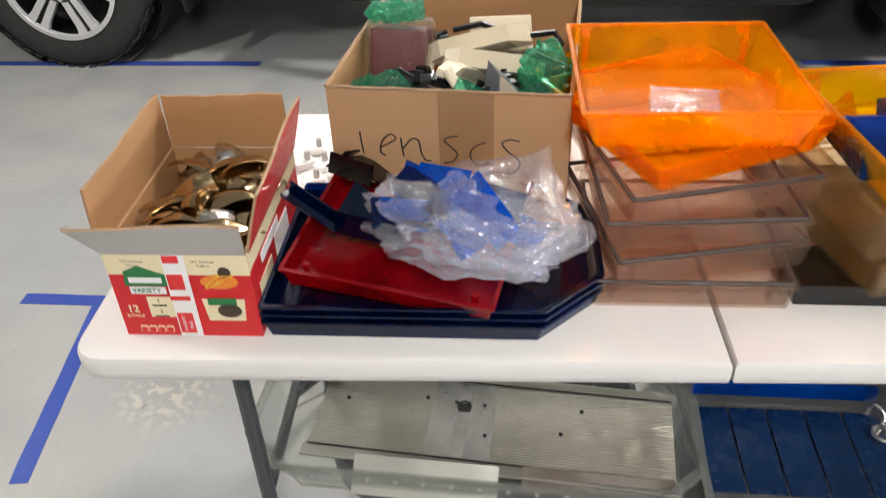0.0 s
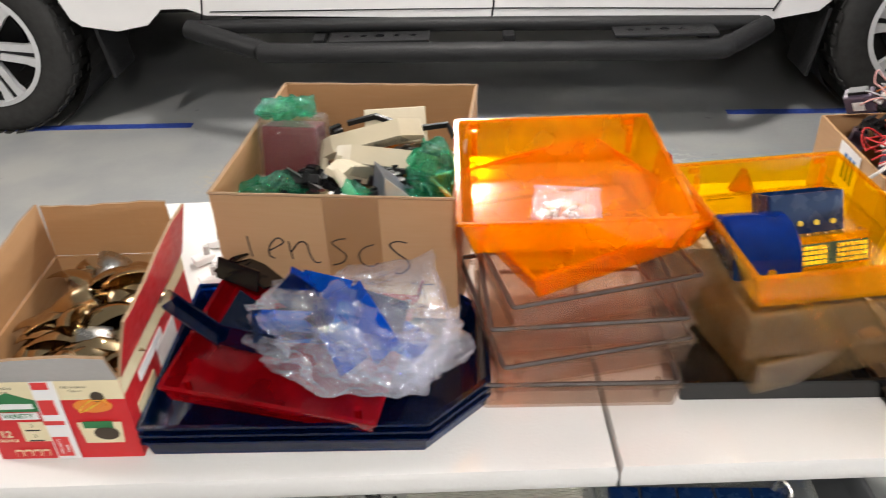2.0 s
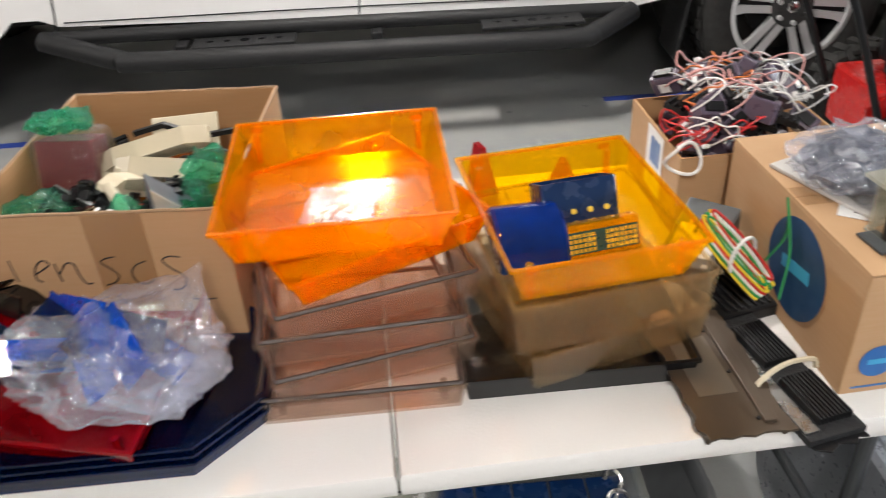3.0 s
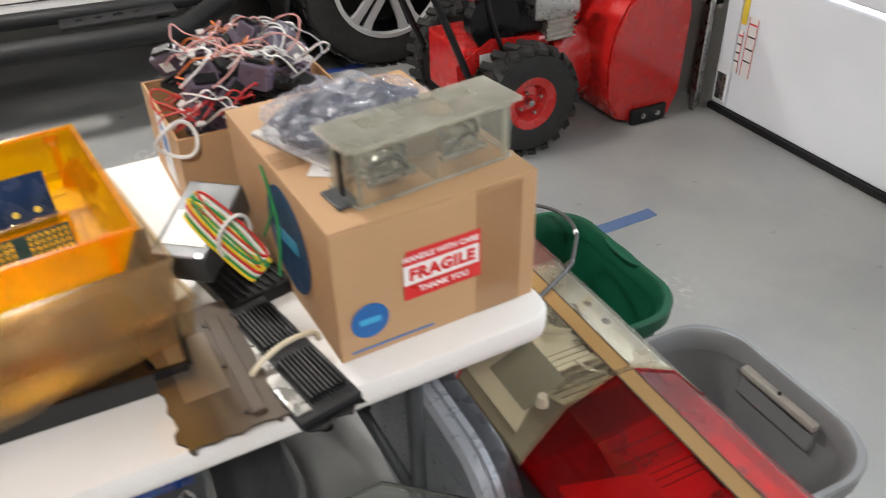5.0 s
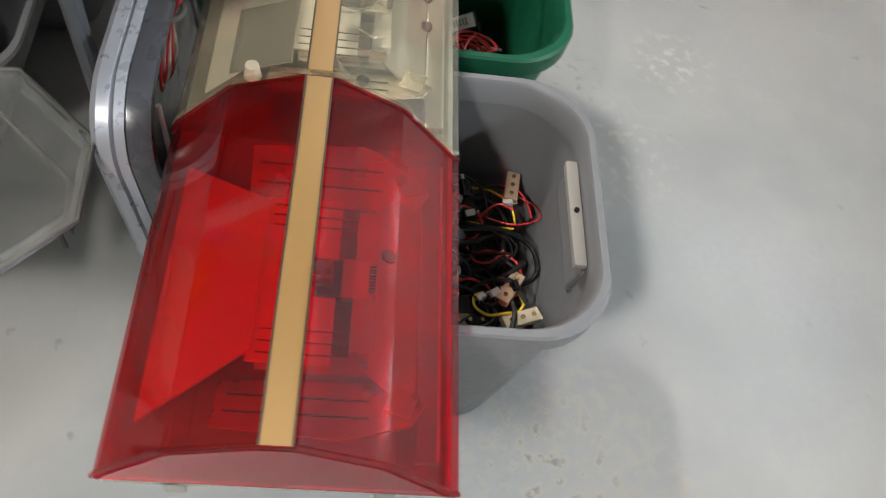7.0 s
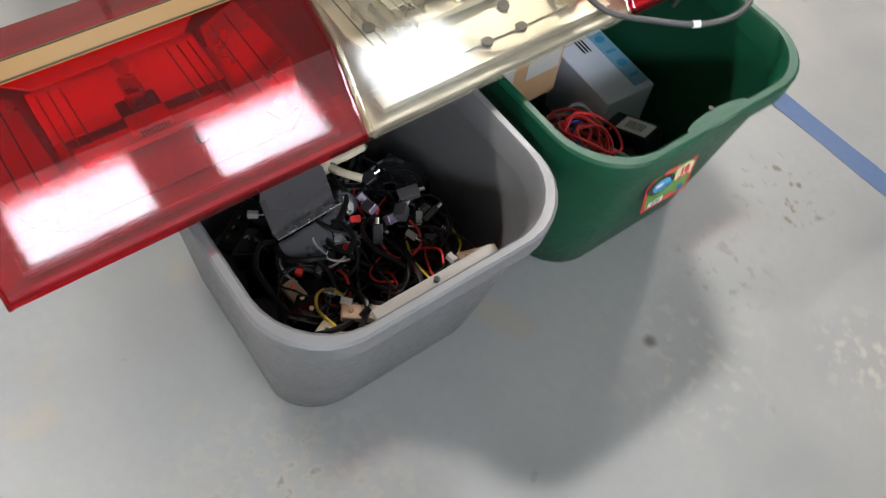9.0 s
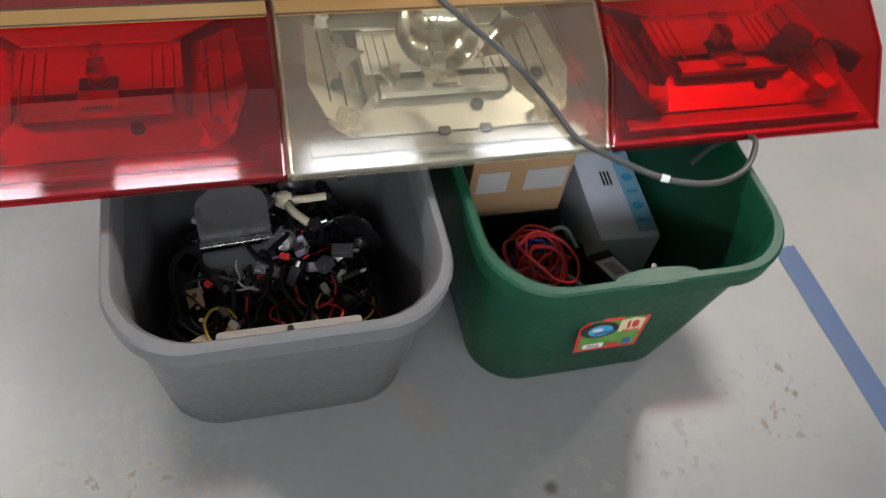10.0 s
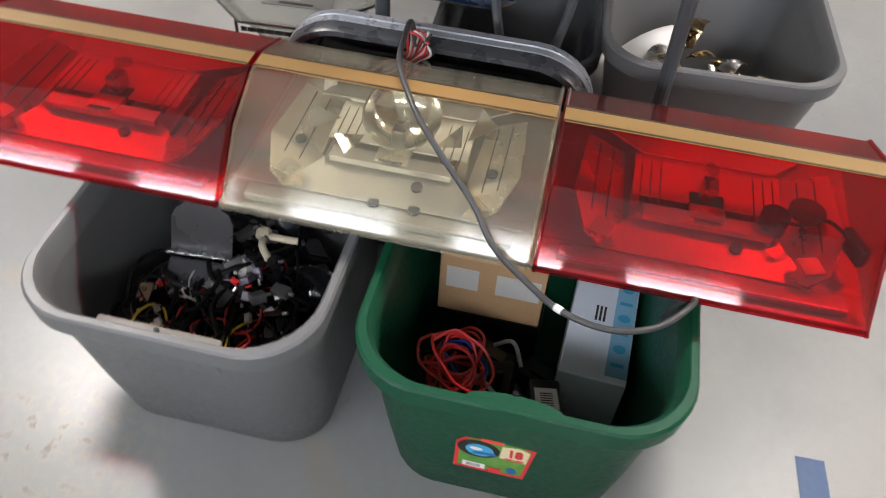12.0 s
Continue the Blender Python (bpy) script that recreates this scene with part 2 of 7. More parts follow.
M_ORANGE = clear("amber_lens", (1.0, 0.68, 0.004), 0.26, (1.0, 0.45, 0.0), 0.14, 1.25)
M_AMBER2 = clear("yellow_amber_lens", (1.0, 0.77, 0.012), 0.17, (1.0, 0.52, 0.0), 0.2, 1.25)
M_BLUEC = clear("blue_lens", (0.03, 0.16, 0.46), 0.12, (0.0, 0.035, 0.17), 0.08)
M_BLUED = clear("deep_blue_lens", (0.02, 0.07, 0.25), 0.45, (0.0, 0.012, 0.06), 0.06)
M_CYANC = clear("light_blue_lens", (0.03, 0.30, 0.85), 0.4, (0.0, 0.16, 0.7), 0.06)
M_REDTRAY = clear("dark_red_lens", (0.75, 0.01, 0.02), 0.5, (0.45, 0.004, 0.012), 0.12)
M_COVER = clear("clear_cover", (0.93, 0.94, 0.93), 0.11, (0.6, 0.61, 0.6), 0.06)
M_BAG = clear("plastic_bag", (0.97, 0.97, 0.98), 0.115, (0.84, 0.87, 1.0), 0.09, 1.7, 14, 1.0, 55)
M_WRAP = clear("bubble_wrap", (0.94, 0.94, 0.94), 0.04, (0.7, 0.68, 0.66), 0.1, 1.8, 20, 1.0, 140)
M_GWRAP = clear("green_bubble_wrap", (0.36, 0.88, 0.70), 0.11, (0.08, 0.55, 0.38), 0.08, 2.0, 20, 1.0, 150)
M_IVORY = solid("ivory_plastic", (0.55, 0.48, 0.35), 0.4, scale=40)
M_GASKET = solid("dark_gasket", (0.06, 0.045, 0.04), 0.6, scale=60)
M_TAN = solid("gold_trim", (0.30, 0.18, 0.065), 0.4, worn=(0.26, 0.13, 0.04), scale=6, stretch=(8, 0.5, 1), bumps=0.05)
M_BROWNM = solid("rusty_sheet_metal", (0.045, 0.03, 0.019), 0.5, 0.2, worn=(0.13, 0.095, 0.065), scale=12, big=7)
M_MODULE = solid("dark_mauve_plastic", (0.095, 0.072, 0.105), 0.35, scale=50)
M_SILVER = solid("silver_plastic", (0.31, 0.33, 0.37), 0.35, 0.3, scale=60, bumps=0.03)
M_WOOD = solid("plain_brown_board", (0.38, 0.27, 0.18), 0.6, scale=9, stretch=(1, 12, 1))
M_NAVY = solid("navy_plastic", (0.004, 0.02, 0.07), 0.25, scale=40, bumps=0.03)
WIRE = {
    "red": solid("red_wire", (0.5, 0.02, 0.02), 0.4, bumps=0), "black": solid("black_wire", (0.006, 0.006, 0.006), 0.4, bumps=0, spec=0.25),
    "white": solid("white_wire", (0.7, 0.68, 0.66), 0.4, bumps=0), "yellow": solid("yellow_wire", (0.7, 0.5, 0.03), 0.4, bumps=0),
    "green": solid("green_wire", (0.02, 0.25, 0.07), 0.4, bumps=0), "pink": solid("pink_wire", (0.6, 0.3, 0.28), 0.4, bumps=0),
    "orange": solid("orange_wire", (0.6, 0.16, 0.03), 0.4, bumps=0), "grey": solid("grey_cable", (0.05, 0.05, 0.052), 0.45, bumps=0),
    "blue": solid("blue_wire", (0.02, 0.06, 0.35), 0.4, bumps=0), "lightgrey": solid("light_grey_wire", (0.35, 0.35, 0.36), 0.4, bumps=0)}


# ---- mesh helpers ----
def thing(name, x, y, z, rz=0.0, label="", category="", group="", kind="", rx=0.0, ry=0.0):
    ob = new(name)
    ob.empty_display_size = 0.05
    ob.matrix_world = pose(x, y, z, rx, ry, rz)
    return tagged(ob, label, category, group, kind)


def part(name, bm, material, parent=None, label="", smooth=False):
    """Links a bmesh as one mesh object under a thing or a part."""
    bmesh.ops.recalc_face_normals(bm, faces=bm.faces)
    me = bpy.data.meshes.new(name)
    bm.to_mesh(me)
    bm.free()
    me.materials.append(material)
    if smooth:
        me.polygons.foreach_set("use_smooth", [True] * len(me.polygons))
        me.set_sharp_from_angle(angle=radians(38))
    ob = new(name, me)
    if parent:
        ob.parent = parent
    if label:
        tagged(ob, label)
    return ob


def rbox(sx, sy, sz, x=0.0, y=0.0, z=0.0, rz=0.0, bevel=0.002, bm=None, rx=0.0, ry=0.0):
    """A bevelled box, z its bottom."""
    bm = bm or bmesh.new()
    made = bmesh.ops.create_cube(bm, size=1.0)["verts"]
    bmesh.ops.scale(bm, vec=(sx, sy, sz), verts=made)
    if bevel:
        edges = list({e for v in made for e in v.link_edges})
        res = bmesh.ops.bevel(bm, geom=edges, offset=min(bevel, 0.45 * min(sx, sy, sz)), segments=2, affect="EDGES", profile=0.6)
        made = list({v for f in res["faces"] for v in f.verts} | {v for v in made if v.is_valid})
    bmesh.ops.transform(bm, matrix=pose(x, y, z, rx, ry, rz) @ Matrix.Translation((0, 0, sz / 2)), verts=made)
    return bm


def cyl(r, h, x=0.0, y=0.0, z=0.0, rx=0.0, ry=0.0, rz=0.0, seg=20, r2=None, bm=None):
    bm = bm or bmesh.new()
    made = bmesh.ops.create_cone(bm, cap_ends=True, segments=seg, radius1=r, radius2=r if r2 is None else r2, depth=h)["verts"]
    bmesh.ops.transform(bm, matrix=pose(x, y, z, rx, ry, rz) @ Matrix.Translation((0, 0, h / 2)), verts=made)
    return bm


def outline(w, d, r=0.01, seg=3, cut=None):
    """A counter-clockwise rectangle round the origin with rounded corners; cut: corner -> chamfer length (corners fl, fr, br, bl)."""
    cut = cut or {}
    pts = []
    for key, cx, cy, a0 in (("fl", -1, -1, 180), ("fr", 1, -1, 270), ("br", 1, 1, 0), ("bl", -1, 1, 90)):
        rr, n = (cut[key], 1) if key in cut else (r, seg)
        px, py = cx * (w / 2 - rr), cy * (d / 2 - rr)
        for i in range(n + 1):
            a = radians(a0 + 90 * i / n)
            pts.append((px + rr * math.cos(a), py + rr * math.sin(a)))
    return pts


def loft(rings, cap0=True, cap1=True, bm=None, closed=True):
    """A skin over rings of 3D points."""
    bm = bm or bmesh.new()
    vs = [[bm.verts.new(p) for p in ring] for ring in rings]
    n = len(vs[0])
    for a, b in zip(vs, vs[1:]):
        for i in range(n if closed else n - 1):
            j = (i + 1) % n
            bm.faces.new((a[i], a[j], b[j], b[i]))
    if cap0:
        bm.faces.new(list(reversed(vs[0])))
    if cap1:
        bm.faces.new(vs[-1])
    return bm


def ring(pts, z, grow=0.0, sx=1.0, sy=1.0):
    out = []
    for x, y in pts:
        out.append((x * sx + (grow if x > 0 else -grow), y * sy + (grow if y > 0 else -grow), z))
    return out


def prism(poly, h, axis="z", at=0.0, bm=None):
    """A polygon pushed out by h along an axis, from at. Axis y: the polygon is in x, z; axis x: in y, z."""
    def put(p, k):
        return (p[0], p[1], k) if axis == "z" else (p[0], k, p[1]) if axis == "y" else (k, p[0], p[1])
    return loft([[put(p, at) for p in poly], [put(p, at + h) for p in poly]], bm=bm)


def smooth_line(pts, n=6):
    """Catmull-Rom through points."""
    p = [Vector(q) for q in pts]
    p = [2 * p[0] - p[1]] + p + [2 * p[-1] - p[-2]]
    out = []
    for i in range(1, len(p) - 2):
        for k in range(n):
            t = k / n
            out.append(0.5 * (2 * p[i] + (p[i + 1] - p[i - 1]) * t + (2 * p[i - 1] - 5 * p[i] + 4 * p[i + 1] - p[i + 2]) * t * t
                              + (3 * p[i] - p[i - 1] - 3 * p[i + 1] + p[i + 2]) * t ** 3))
    out.append(p[-2])
    return out


def tube(pts, r, seg=7, n=6, bm=None, smooth=True):
    line = smooth_line(pts, n) if smooth else [Vector(q) for q in pts]
    rings, side = [], None
    for i, q in enumerate(line):
        d = (line[min(i + 1, len(line) - 1)] - line[max(i - 1, 0)])
        d = d.normalized() if d.length > 1e-9 else Vector((0, 0, 1))
        if side is None:
            side = d.orthogonal().normalized()
        side = side - d * side.dot(d)
        side = side.normalized() if side.length > 1e-6 else d.orthogonal().normalized()
        up = d.cross(side)
        rings.append([tuple(q + r * (math.cos(2 * math.pi * k / seg) * side + math.sin(2 * math.pi * k / seg) * up)) for k in range(seg)])
    return loft(rings, bm=bm)


def lathe(profile, seg=40, bm=None, axis="y"):
    """Turns (radius, along) pairs round an axis."""
    rings = []
    for r, h in profile:
        c = []
        for k in range(seg):
            a = 2 * math.pi * k / seg
            c.append((r * math.cos(a), h, r * math.sin(a)) if axis == "y" else (r * math.cos(a), r * math.sin(a), h))
        rings.append(c)
    return loft(rings, cap0=False, cap1=False, bm=bm)


def words(text, size, material, parent, m, name="lettering", spread=1.0, bold=0.0):
    """Lettering as a thin mesh in the plane of m (x along the line, y up)."""
    cu = bpy.data.curves.new(name, "FONT")
    cu.body, cu.size, cu.extrude, cu.align_x, cu.align_y = text, size, 0.0003, "CENTER", "CENTER"
    cu.offset, cu.space_character, cu.resolution_u = bold, spread, 2
    tmp = bpy.data.objects.new(name, cu)
    scene.collection.objects.link(tmp)
    me = bpy.data.meshes.new_from_object(tmp.evaluated_get(bpy.context.evaluated_depsgraph_get()))
    bpy.data.objects.remove(tmp)
    me.materials.clear()
    me.materials.append(material)
    ob = new(name, me)
    ob.parent, ob.matrix_basis = parent, m
    return ob


def patch(name, poly, material, parent, m, thick=0.0008, label=""):
    """A flat printed or stuck-on shape in the plane of m."""
    bm = prism(poly, thick)
    ob = part(name, bm, material, parent, label)
    ob.matrix_basis = m
    return ob


def rect(w, h, x=0.0, y=0.0):
    return [(x - w / 2, y - h / 2), (x + w / 2, y - h / 2), (x + w / 2, y + h / 2), (x - w / 2, y + h / 2)]


def disc(r, n=32, x=0.0, y=0.0, ry=None):
    return [(x + r * math.cos(2 * math.pi * k / n), y + (ry or r) * math.sin(2 * math.pi * k / n)) for k in range(n)]


def face_front(x, y, z):
    """The plane of a face that looks along -y."""
    return pose(x, y, z, 90, 0, 0)


def face_right(x, y, z):
    """The plane of a face that looks along +x."""
    return pose(x, y, z, 90, 0, 90)


def face_left(x, y, z):
    return pose(x, y, z, 90, 0, -90)


def tray_mesh(w, d, h, wall=0.003, r=0.01, flare=0.006, cut=None, seg=3):
    o = outline(w, d, r, seg, cut)
    return loft([ring(o, 0, -flare), ring(o, h), ring(o, h, -wall), ring(o, wall, -wall - flare)])


def rim_mesh(w, d, h, grow=0.004, tall=0.006, r=0.01, cut=None, seg=3, inset=0.006):
    o = outline(w, d, r, seg, cut)
    bm = loft([ring(o, h - tall, grow), ring(o, h, grow), ring(o, h, -inset), ring(o, h - tall, -inset), ring(o, h - tall, grow)], False, False)
    bmesh.ops.remove_doubles(bm, verts=bm.verts, dist=1e-6)
    return bm


def crumple(bm, amount, scale, seed=0.0):
    for v in bm.verts:
        q = v.co * scale + Vector((seed, seed * 1.7, -seed))
        v.co += amount * Vector(noise.noise_vector(q)) + 0.45 * amount * Vector(noise.noise_vector(q * 2.7))
    return bm


def blob(rx, ry, rz, sub=4, amount=0.3, scale=6, seed=0.0):
    """A crumpled closed bag shape, resting at z = 0."""
    bm = bmesh.new()
    bmesh.ops.create_icosphere(bm, subdivisions=sub, radius=1.0)
    for v in bm.verts:
        v.co = Vector((v.co.x * rx, v.co.y * ry, v.co.z * rz))
    crumple(bm, amount, scale, seed)
    low = min(v.co.z for v in bm.verts)
    for v in bm.verts:
        v.co.z -= low
    return bm


rng = random.Random(7)


# ---- the room ----
WINDOWS = [-2.74, -2.105, -1.47, -0.835, -0.2, 0.435, 1.07]
WIN_Z, WIN_W, WIN_H = 1.42, 0.43, 0.27
X0, X1, Y0, Y1 = -4.5, 3.64, -3.6, 6.2


def room():
    for name, sx, sy, sz, x, y, z, mat in (
            ("floor", 14, 11.6, 0.1, 1.0, 1.3, -0.1, M_FLOOR), ("ceiling", 14, 11.6, 0.1, 1.0, 1.3, CEIL, M_CEIL),
            ("wall_north", 14, 0.15, CEIL, 1.0, Y1 + 0.075, 0, M_WALL), ("wall_south", 14, 0.15, CEIL, 1.0, Y0 - 0.075, 0, M_WALL),
            ("wall_west", 0.15, Y1 - Y0, CEIL, X0 - 0.075, (Y0 + Y1) / 2, 0, M_WALL)):
        ob = part(name, rbox(sx, sy, sz, x, y, z, bevel=0), mat)
        tagged(ob, {"floor": "grey painted concrete floor with worn stains", "ceiling": "plain white ceiling"}.get(name, "plain painted garage wall"), name.split("_")[0], kind="structure")
    # east wall with the opening of the overhead door
    yo0, yo1, zo = -3.1, 1.65, 2.25
    bm = rbox(0.2, Y1 - yo1, CEIL, X1 + 0.12, (Y1 + yo1) / 2, 0, bevel=0)
    rbox(0.2, yo0 - Y0, CEIL, X1 + 0.12, (Y0 + yo0) / 2, 0, bevel=0, bm=bm)
    rbox(0.2, yo1 - yo0, CEIL - zo, X1 + 0.12, (yo0 + yo1) / 2, zo, bevel=0, bm=bm)
    tagged(part("wall_east", bm, M_WALL), "painted block wall beside the overhead door", "wall", kind="structure")
    # the sectional door
    door = thing("door_1", X1 + 0.03, 0, 0, label="white steel sectional garage door, closed", category="garage door", kind="structure")
    w = yo1 - yo0 - 0.02
    for k in range(4):
        if k < 2 or k == 3:
            panel = part("panel", rbox(0.04, w, 0.535 if k < 2 else 0.28, 0, (yo0 + yo1) / 2, 0.03 + k * 0.55 if k < 2 else 1.93, bevel=0.008), M_DOOR, door)
            if k == 3:
                continue
        else:
            bm = rbox(0.04, w, WIN_Z - WIN_H / 2 - 1.13, 0, (yo0 + yo1) / 2, 1.13, bevel=0.006)
            rbox(0.04, w, 1.915 - WIN_Z - WIN_H / 2, 0, (yo0 + yo1) / 2, WIN_Z + WIN_H / 2, bevel=0.006, bm=bm)
            ends = [yo0 + 0.01] + [e for y in WINDOWS for e in (y - WIN_W / 2, y + WIN_W / 2)] + [yo1 - 0.01]
            for e0, e1 in zip(ends[::2], ends[1::2]):
                rbox(0.04, e1 - e0, WIN_H, 0, (e0 + e1) / 2, WIN_Z - WIN_H / 2, bevel=0.0, bm=bm)
            panel = part("panel", bm, M_DOOR, door)
            for y in WINDOWS:
                pane = part("window_pane", rbox(0.006, WIN_W, WIN_H, 0.005, y, WIN_Z - WIN_H / 2, bevel=0), M_GLASS, panel, "clear window pane")
                pane.visible_shadow = False
                fb = rim_mesh(WIN_W + 0.03, WIN_H + 0.03, 0.012, 0.0, 0.012, 0.01, inset=0.03)
                bmesh.ops.transform(fb, matrix=pose(-0.019, y, WIN_Z, 90, 0, -90), verts=fb.verts)
                part("window_frame", fb, M_DOOR, panel)
                window_lamp(y)
            continue
    m, nt, bs, out = nodes_of("daylight_outside")
    bs.inputs["Emission Color"].default_value, bs.inputs["Emission Strength"].default_value = (0.86, 0.93, 1.0, 1), 7.0
    tagged(part("backdrop", rbox(0.02, 7, 4, 5.2, 0, 0.0, bevel=0), m), "plain bright daylight outside the door windows", "backdrop", kind="structure")
    part("bottom_seal", rbox(0.06, yo1 - yo0, 0.028, -0.005, (yo0 + yo1) / 2, 0.001, bevel=0.006), M_BLACKP, door, "black rubber seal")
    part("edge_stile", rbox(0.012, 0.07, 0.5, -0.027, 1.595, 0.05, bevel=0.003), M_DOOR, door)
    part("hinge", rbox(0.02, 0.09, 0.05, -0.03, 1.575, 0.55, bevel=0.004), M_STEEL, door, "galvanised hinge")
    part("corner_bracket", rbox(0.012, 0.05, 0.11, -0.03, 1.595, 0.06, bevel=0.003), M_STEEL, door, "galvanised corner bracket")
    for nm, mat, y, z, w, h in (("warning_label", M_YELLOW, 1.555, 0.46, 0.045, 0.16), ("caution_label", M_WHITE, 1.497, 0.30, 0.05, 0.24), ("caution_label", M_WHITE, 1.552, 0.27, 0.035, 0.17)):
        lab = patch(nm, rect(w, h), mat, door, face_left(-0.022, y, z))
        for i in range(4 if mat is M_WHITE else 2):
            patch("print_bar", rect(w * 0.75, 0.006), M_REDP if i == 0 else M_INK, lab, pose(0, h * 0.38 - i * h * 0.2, 0.001), 0.0004)
        if mat is M_WHITE:
            for sx in (-1, 1):
                patch("print_border", rect(0.003, h * 0.96, sx * (w / 2 - 0.003)), M_REDP, lab, pose(0, 0, 0.001), 0.0004)
    # vertical track and jamb
    track = thing("door_track", X1 - 0.05, 1.675, 0, label="galvanised vertical garage door track", category="door track")
    part("channel", rbox(0.05, 0.006, 2.2, 0, 0, 0, bevel=0.001), M_STEEL, track)
    part("lip", rbox(0.006, 0.03, 2.2, -0.025, -0.014, 0, bevel=0.001), M_STEEL, track)
    for zz in (0.42, 1.3):
        part("bracket", rbox(0.09, 0.004, 0.06, 0.03, 0.006, zz, bevel=0.001), M_BLACKP, track, "black wall bracket")
        part("bracket_bolt", cyl(0.008, 0.03, -0.0, 0.01, zz + 0.03, rx=90, seg=10), M_STEEL, track)


def tape_strip(x0, y0, x1, y1, width, mat, label):
    d = Vector((x1 - x0, y1 - y0, 0))
    L, a = d.length, math.degrees(math.atan2(d.y, d.x))
    n = max(6, int(L / 0.05))
    r = random.Random(int(1000 * (x0 + 9)))
    top, bot = [], []
    for i in range(n + 1):
        top.append((L * i / n, width / 2 + r.uniform(-0.0012, 0.0012)))
        bot.append((L * i / n, -width / 2 + r.uniform(-0.0012, 0.0012)))
    ob = part("floor_tape", prism(bot + top[::-1], 0.0006), mat)
    ob.matrix_world = pose(x0, y0, 0.0006, 0, 0, a)
    return tagged(ob, label, "floor tape", "parking tape on the floor", "structure")


def ceiling_light(x, y):
    t = thing("ceiling_light", x, y, CEIL, 90, "white rectangular ceiling light fixture; the westmost is added fill", "ceiling light", "ceiling lights")
    part("housing", rbox(0.5, 0.25, 0.05, 0, 0, -0.05, bevel=0.004), M_TRUCK, t)
    m, nt, bs, out = nodes_of("light_diffuser")
    bs.inputs["Emission Color"].default_value, bs.inputs["Emission Strength"].default_value = (1, 0.96, 0.92, 1), 19.0
    part("diffuser", rbox(0.45, 0.2, 0.012, 0, 0, -0.064, bevel=0.003), m, t, "glowing white diffuser")
    lamp(x, y)


room()
tape_strip(-2.1, 2.81, -0.576, 2.798, 0.05, M_TAPE, "blue floor tape beside the truck")
tape_strip(1.911, 2.797, 3.0, 2.76, 0.05, M_TAPE, "blue floor tape beside the truck")
tape_strip(-0.84, 1.027, -0.57, 1.023, 0.048, M_TAPE, "blue floor tape with a corner under the table end")
tape_strip(-0.592, 1.0, -0.51, 0.36, 0.046, M_TAPE, "blue floor tape with a corner under the table end")
tape_strip(2.075, 1.075, 2.93, 1.105, 0.05, M_TAPE2, "scuffed blue floor tape beside the green tote")
for px, py in LIGHTS_AND_FILL:
    if px < X1:
        ceiling_light(px, py)


# ---- the folding table ----
TOP = 0.74


def folding_table():
    t = thing("folding_table", 0, 0.012, 0, 1.8, label="white plastic folding table with a centre fold", category="table")
    for k in (0, 1):
        w = 0.913
        o = outline(w, 0.76, 0.045, 6)
        keep = 1 if k == 0 else -1
        # square the corners at the fold
        pts = []
        for x, y in o:
            if x * keep > w / 2 - 0.046:
                x, y = keep * w / 2, (0.38 if y > 0 else -0.38)
            pts.append((x, y))
        clean = []
        for q in pts:
            if not clean or (Vector(q) - Vector(clean[-1])).length > 1e-5:
                clean.append(q)
        bm = loft([ring(clean, 0, -0.006), ring(clean, 0.006, -0.001), ring(clean, 0.016), ring(clean, 0.034), ring(clean, 0.041, -0.003), ring(clean, 0.0445, -0.010)])
        top = part("tabletop", bm, M_TABLE, t, smooth=True)
        top.location = (w / 2 + k * 0.917, 0.38, TOP - 0.0445)
        for yy in (0.13, 0.63):
            part("side_rail", rbox(0.86, 0.025, 0.025, w / 2 + k * 0.917, yy, TOP - 0.0705, bevel=0.003), M_LEG, t)
    for xx, lean in ((0.19, -1), (1.655, 1)):
        for yy, sp in ((0.12, 1), (0.64, -1)):
            bm = tube([(xx, yy, 0.005), (xx, yy, 0.35), (xx, yy, 0.70)], 0.0135, 12, 3)
            leg = part("leg", bm, M_LEG, t)
            part("rubber_foot", cyl(0.017, 0.03, xx, yy, 0.0, seg=14), M_BLACKP, leg)
        part("cross_bar", tube([(xx, 0.12, 0.30), (xx, 0.64, 0.30)], 0.011, 10, 2), M_LEG, t)
        part("leg_brace", tube([(xx + 0.01, 0.37, 0.30), (xx - lean * 0.16, 0.30, 0.5), (xx - lean * 0.36, 0.30, 0.69)], 0.009, 10, 4), M_LEG, t)
        part("leg_brace", tube([(xx + 0.01, 0.40, 0.30), (xx - lean * 0.16, 0.46, 0.5), (xx - lean * 0.36, 0.46, 0.69)], 0.009, 10, 4), M_LEG, t)


folding_table()


